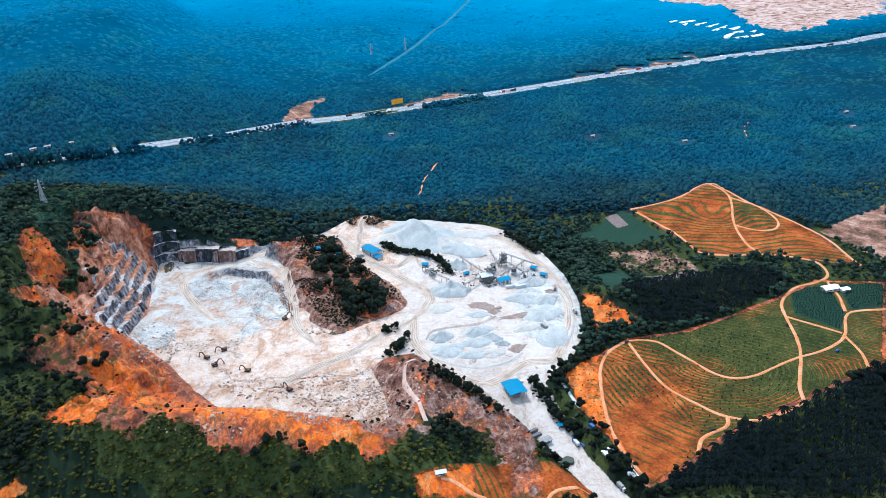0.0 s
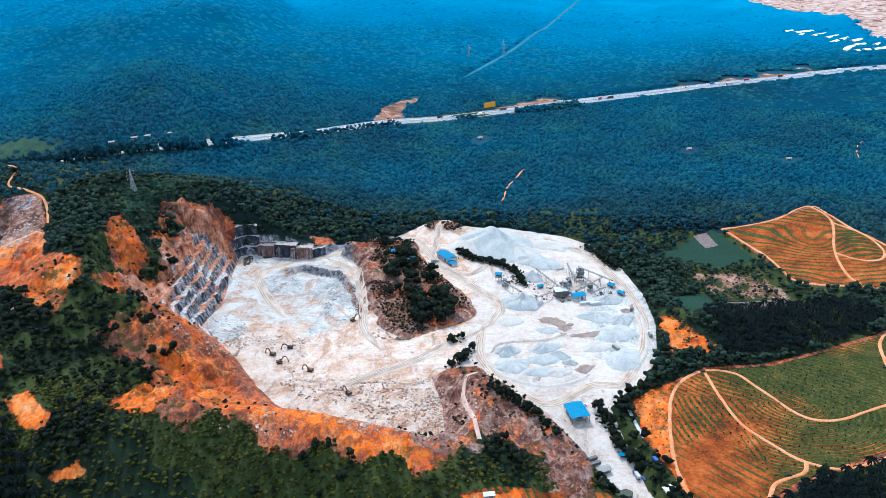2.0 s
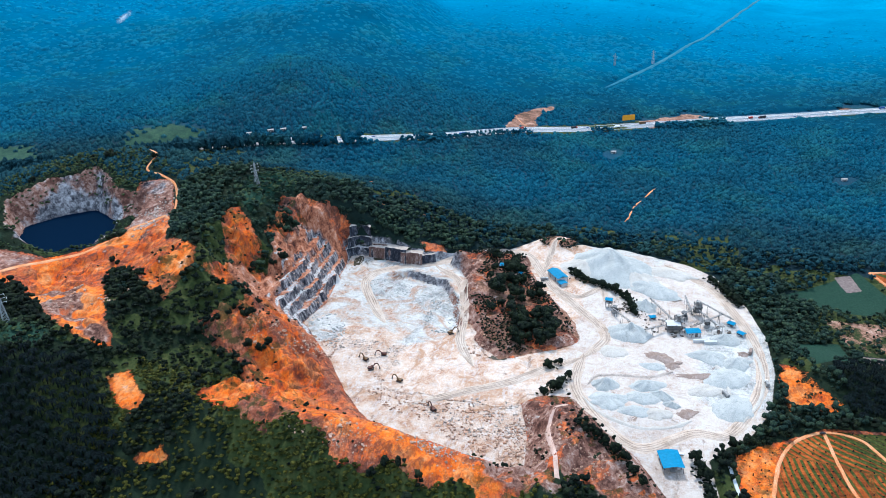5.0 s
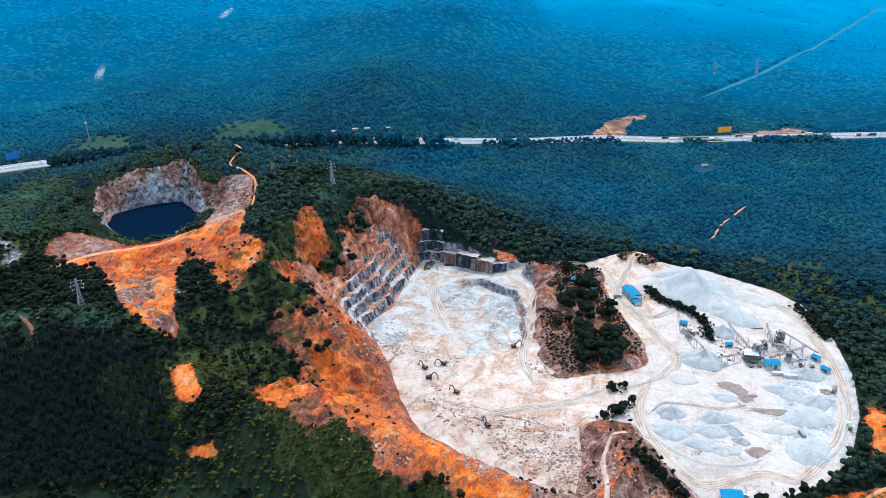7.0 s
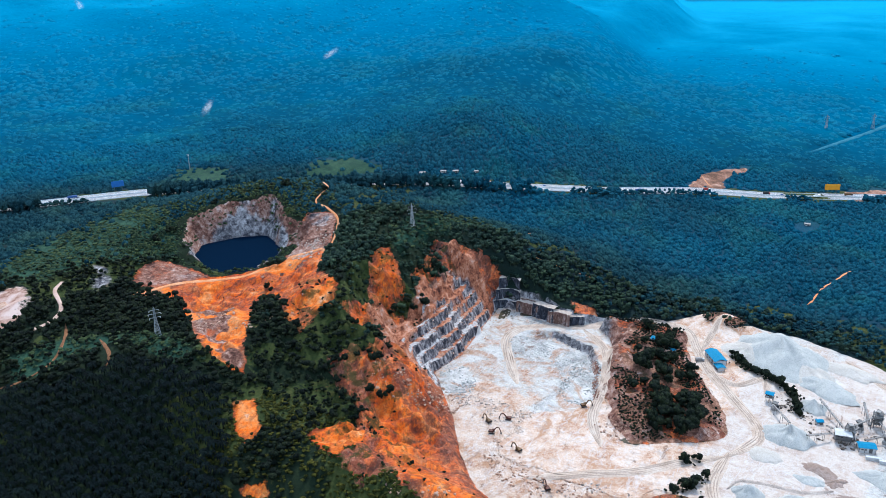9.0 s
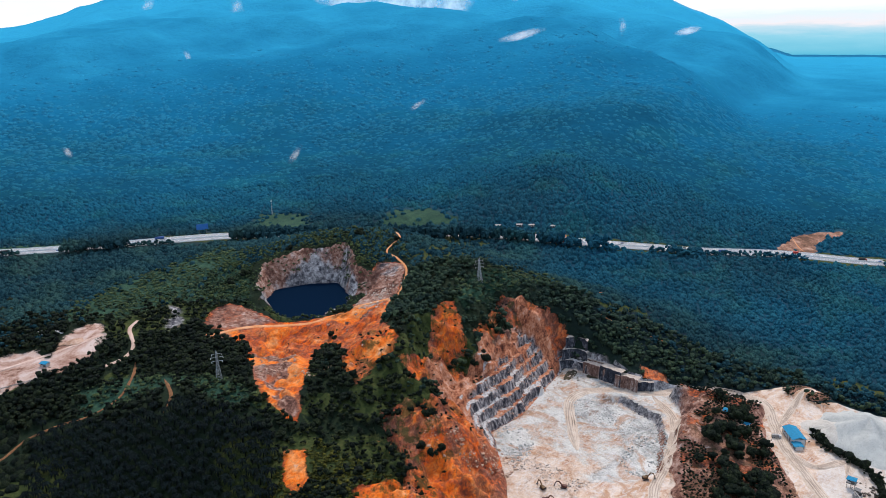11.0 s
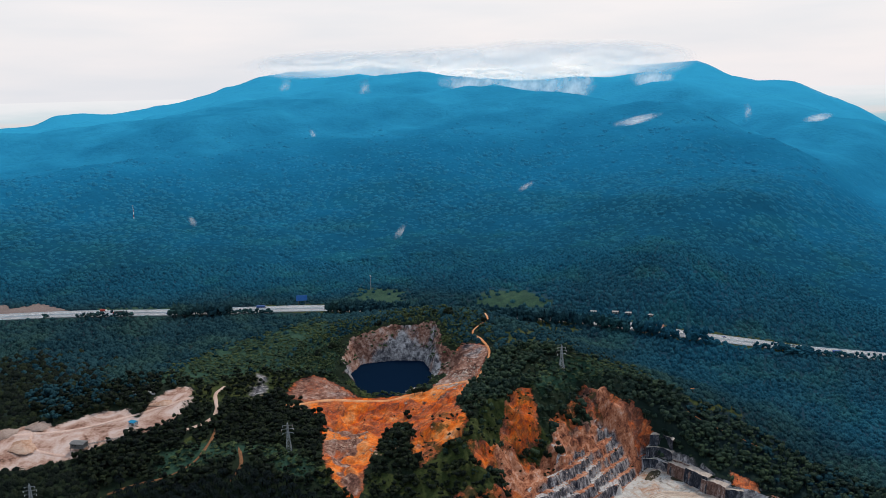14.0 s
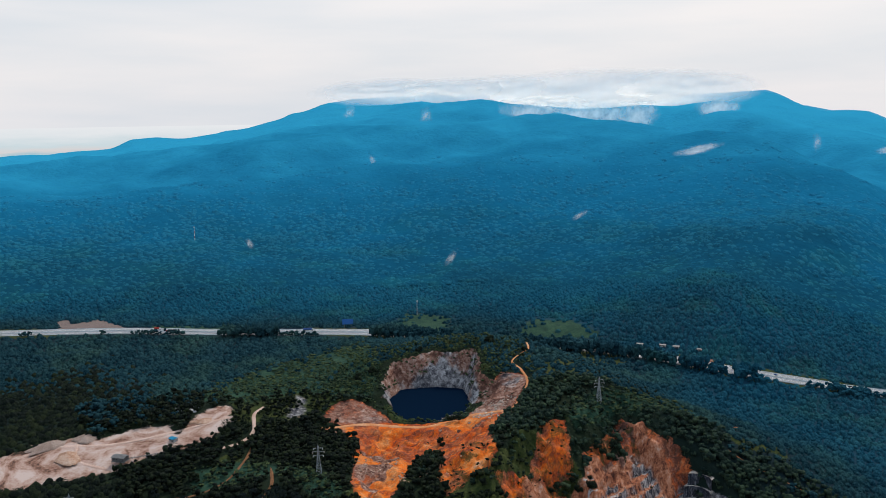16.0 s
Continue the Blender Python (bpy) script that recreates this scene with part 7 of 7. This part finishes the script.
for k, (x, y, z, long, high, lean) in enumerate(SHREDS):
    cloud(x, y, z, long, 8, high, math.degrees(math.atan2(100 - x, y - 135)), 20 + k, "thin wisp of mist rising from the forest", M_SHRED if long > 45 else M_MIST, lean)


# ---- puddles ----
n = Nodes("silty_water")
M_PUDDLE = n.done(n.ramp(n.noise(0.2, 4), (0.3, (0.030, 0.026, 0.018)), (0.7, (0.075, 0.062, 0.040))), 0.25, 0, 0.1)
for k, (x, y, a, b, turn) in enumerate([(-97, 610, 8, 4.5, 20), (-288, 752, 5, 13, 12), (-272, 764, 9, 3.5, 0)]):
    t = np.linspace(0, 2 * np.pi, 29)[:-1]
    r = 1 + 0.5 * fbm(3 * np.cos(t) + 9 * k, 3 * np.sin(t), 1.5, 3, 90 + k)
    c, q = math.cos(radians(turn)), math.sin(radians(turn))
    u, v = a * r * np.cos(t), b * r * np.sin(t)
    px, py = x + u * c - v * q, y + u * q + v * c
    z = float(np.median(lay(px, py))) + 0.15
    bm = bmesh.new()
    bm.faces.new([bm.verts.new((i, j, z)) for i, j in zip(px, py)])
    tagged(part("water", bm, M_PUDDLE), "brown silty puddle on the pit floor", "puddle", "puddles", "structure")

# pale base colour stands for the bright sky mirrored in the pond
n = Nodes("sky_mirror_water")
n.bump(n.noise(0.3, 3), 0.05, 0.2)
M_SKYPOND = n.done((0.36, 0.37, 0.38), 0.15, 0, 0.5)
n = Nodes("green_water")
M_GREEN = n.done((0.055, 0.065, 0.045), 0.2, 0, 0.15)


def pool(x, y, a, b, turn, material, label, seed):
    t = np.linspace(0, 2 * np.pi, 33)[:-1]
    r = 1 + 0.35 * fbm(3 * np.cos(t) + 9 * seed, 3 * np.sin(t), 1.5, 3, seed)
    c, q = math.cos(radians(turn)), math.sin(radians(turn))
    u, v = a * r * np.cos(t), b * r * np.sin(t)
    px, py = x + u * c - v * q, y + u * q + v * c
    z = float(np.max(lay(px, py))) + 0.1
    bm = bmesh.new()
    top = [bm.verts.new((i, j, z)) for i, j in zip(px, py)]
    bm.faces.new(top)
    low = [bm.verts.new((x + (i - x) * 1.12, y + (j - y) * 1.12, z - 2.5)) for i, j in zip(px, py)]
    for k in range(len(top)):
        bm.faces.new((top[k], low[k], low[k - 1], top[k - 1]))
    bmesh.ops.recalc_face_normals(bm, faces=bm.faces)
    return tagged(part("water", bm, material), label, "pond", "ponds", "structure")


pool(-680, 421, 15, 8, 30, M_SKYPOND, "pond beside the western yard, sky reflection painted pale", 3)
pool(79, 438, 5.0, 3.6, 20, M_GREEN, "small dull green pond beside the access road", 4)

# concrete drain and a white pipe along the edge of the plots
M_CONC = worn("drain_concrete", (0.40, 0.42, 0.43), 0.8, 0, 0.6, 0.2)
tagged(ribbon("drain", [(86, 531), (90, 511), (93, 497), (96, 486)], (-1.3, -1.1, -0.9, 0.9, 1.1, 1.3), (-0.2, 0.55, 0.15, 0.15, 0.55, -0.2), M_CONC, 2.0), "open concrete drain below the orange plots", "drain", "", "structure")
tagged(ribbon("water_pipe", [(117, 431), (120, 415), (125, 401)], (-0.35, -0.2, 0.2, 0.35), (0.0, 0.6, 0.6, 0.0), M_WHITE, 2.0), "white water pipe lying along the plot edge", "pipe", "", "structure")

# booth, parked lorries and huts along the access road
shed("booth", "small booth with a blue roof on the access road", 80, 474, 4, 3, 2.6, 3.2, 20)
lorry("tipper_lorry", "tipper lorry parked beside the access road", 88, 474, 60, M_WHITE, M_DUST, 9, 2.4, "lorries")
lorry("tipper_lorry", "tipper lorry on the pale access road", 118, 408, 118, M_WHITE, M_DUST, 11, 2.6, "lorries")
car(98, 445, 115, M_DARK)
car(92, 452, 118, M_NAVY)
for k, (x, y) in enumerate([(60, 462), (64, 456), (58, 467)]):
    ob = thing("container", "dark weathered container beside the grey hut", "container", "containers")
    part("body", box(bmesh.new(), (0, 0, 1.3), (9, 2.4, 2.6), None, 0.06), M_STEEL, ob)
    part("door", box(bmesh.new(), (4.53, 0, 1.3), (0.06, 2.1, 2.3)), M_DUST, ob)
    place(ob, x, y, 28)

# western yard: heaps of tan sand and a conveyor
for k, (x, y, a, b2, h) in enumerate([(-664, 300, 18, 12, 5), (-690, 322, 14, 10, 4), (-640, 425, 12, 7, 2.5), (-700, 290, 20, 12, 5)]):
    stockpile(x, y, a, b2, h, 35 * k, M_BROWN if k % 2 else M_RUST, "tan crushed stone heaped in the western yard", 80 + k, 0.95, 0.3)
conveyor(-622, 345, 1, -600, 366, 8)

# single dark trees that stand out of the woods
rng = np.random.default_rng(33)
for x, y in ((-560, 690), (-660, 700), (-625, 760), (-600, 770), (-540, 775), (-660, 640), (-655, 620), (-500, 640), (-470, 600), (-330, 640), (-322, 655), (-338, 628), (-345, 700), (-352, 715), (-300, 560), (-292, 545), (-310, 530), (-268, 520)):
    for k in range(3):
        px, py = x + rng.uniform(-9, 9), y + rng.uniform(-9, 9)
        if inside(np.array(px), np.array(py), POND) > 14:
            copy_thing(seeds[int(rng.integers(0, 6))], pose(px, py, float(lay(px, py)) - 0.2, 0, 0, rng.uniform(0, 360)) @ Matrix.Scale(rng.uniform(0.5, 0.95), 4))


# ---- blasted faces at the back of the pit ----
def rock_face_material(name, dark, mid, light):
    n = Nodes(name)
    f = n.math("ADD", n.math("MULTIPLY", n.noise(0.35, 6, 0.75, n.stretch(1, 1, 0.35)), 0.7), n.math("MULTIPLY", n.noise(1.4, 4, 0.7), 0.3))
    n.bump(n.noise(0.8, 5, 0.75), 0.9, 1.2)
    return n.done(n.ramp(f, (0.38, dark), (0.5, mid), (0.64, light)), 0.9, 0, 0.15)


# the near-black tones put the shade of these faces into their colour
M_FACE = rock_face_material("shaded_blasted_face", (0.006, 0.008, 0.014), (0.030, 0.036, 0.050), (0.21, 0.22, 0.24))
M_BUTTRESS = rock_face_material("rusty_buttress", (0.045, 0.026, 0.022), (0.17, 0.10, 0.08), (0.38, 0.34, 0.32))


def bench_block(name, label, x, y, z, wide, deep, high, turn, face, seed, bow=4.0):
    """A blasted step of rock: a ragged upright face under a ledge of broken stone."""
    ob = thing(name, label, "rock face", "blasted faces of the pit")
    cols, rows = 14, 7
    u = np.linspace(-0.5, 0.5, cols) * wide
    bm = bmesh.new()
    grid = []
    for j in range(rows):
        t = j / (rows - 1)
        line = []
        for a in u:
            k = float(vnoise(np.array(a / 3.1 + seed * 5.0), np.array(t * 2.0 + seed), seed)) * 2.4 + float(vnoise(np.array(a / 1.3), np.array(t * 5.0 + seed), seed + 3)) * 1.0
            line.append(bm.verts.new((a, k + t * 1.5 - (abs(a) / wide) ** 2 * bow, high * t)))
        grid.append(line)
    for j in range(rows - 1):
        for i in range(cols - 1):
            bm.faces.new((grid[j][i], grid[j][i + 1], grid[j + 1][i + 1], grid[j + 1][i]))
    top = [(q.co.x, q.co.y) for q in grid[-1]]
    part("face", bm, face, ob)
    bm = bmesh.new()
    strips = []
    for q in range(4):
        line = []
        for i, (a, b) in enumerate(top):
            rough = float(vnoise(np.array(a / 1.7 + seed), np.array(q * 1.3), seed + 9)) * 1.3
            line.append(bm.verts.new((a, b + (deep - b) * q / 3, high + (rough if 0 < q < 3 else 0.0))))
        strips.append(line)
    for q in range(3):
        for i in range(cols - 1):
            bm.faces.new((strips[q][i], strips[q][i + 1], strips[q + 1][i + 1], strips[q + 1][i]))
    part("ledge", bm, M_STONE, ob, "ledge of broken pale stone")
    ob.matrix_basis = pose(x, y, z, 0, 0, turn)
    return ob


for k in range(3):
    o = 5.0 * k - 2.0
    bench_block("rock_face", "blasted rock step in the corner of the pit, shade painted near black", -292 - 0.19 * o, 769 + 0.98 * o, 3.0 + 11.0 * k, 29 - 3 * k, 7, 11.8, 14, M_FACE, 3 + k, 26.0)
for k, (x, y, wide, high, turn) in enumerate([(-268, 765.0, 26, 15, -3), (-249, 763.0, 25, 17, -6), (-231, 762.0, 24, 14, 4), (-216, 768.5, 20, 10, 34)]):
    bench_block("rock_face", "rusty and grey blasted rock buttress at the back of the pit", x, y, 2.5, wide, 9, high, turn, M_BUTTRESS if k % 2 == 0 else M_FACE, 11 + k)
bench_block("rock_face", "rusty upper step of the back wall", -258, 771, 11, 44, 9, 8, -4, M_BUTTRESS, 19)

# worn tracks through the western yard
for k, (line, w, m) in enumerate([([(-712, 272), (-668, 328), (-644, 378), (-634, 418), (-630, 452)], 3.6, M_SANDTRACK), ([(-700, 318), (-652, 306), (-612, 330)], 3.0, M_SANDTRACK)]):
    tagged(ribbon("worn_track", line, (-w / 2 - 0.3, -w / 2, 0, w / 2, w / 2 + 0.3), (-0.2, 0.25, 0.35, 0.25, -0.2), m, 2.5, None, 1.6, 140 + k), "worn track over bare ground", "track", "worn tracks", "structure")
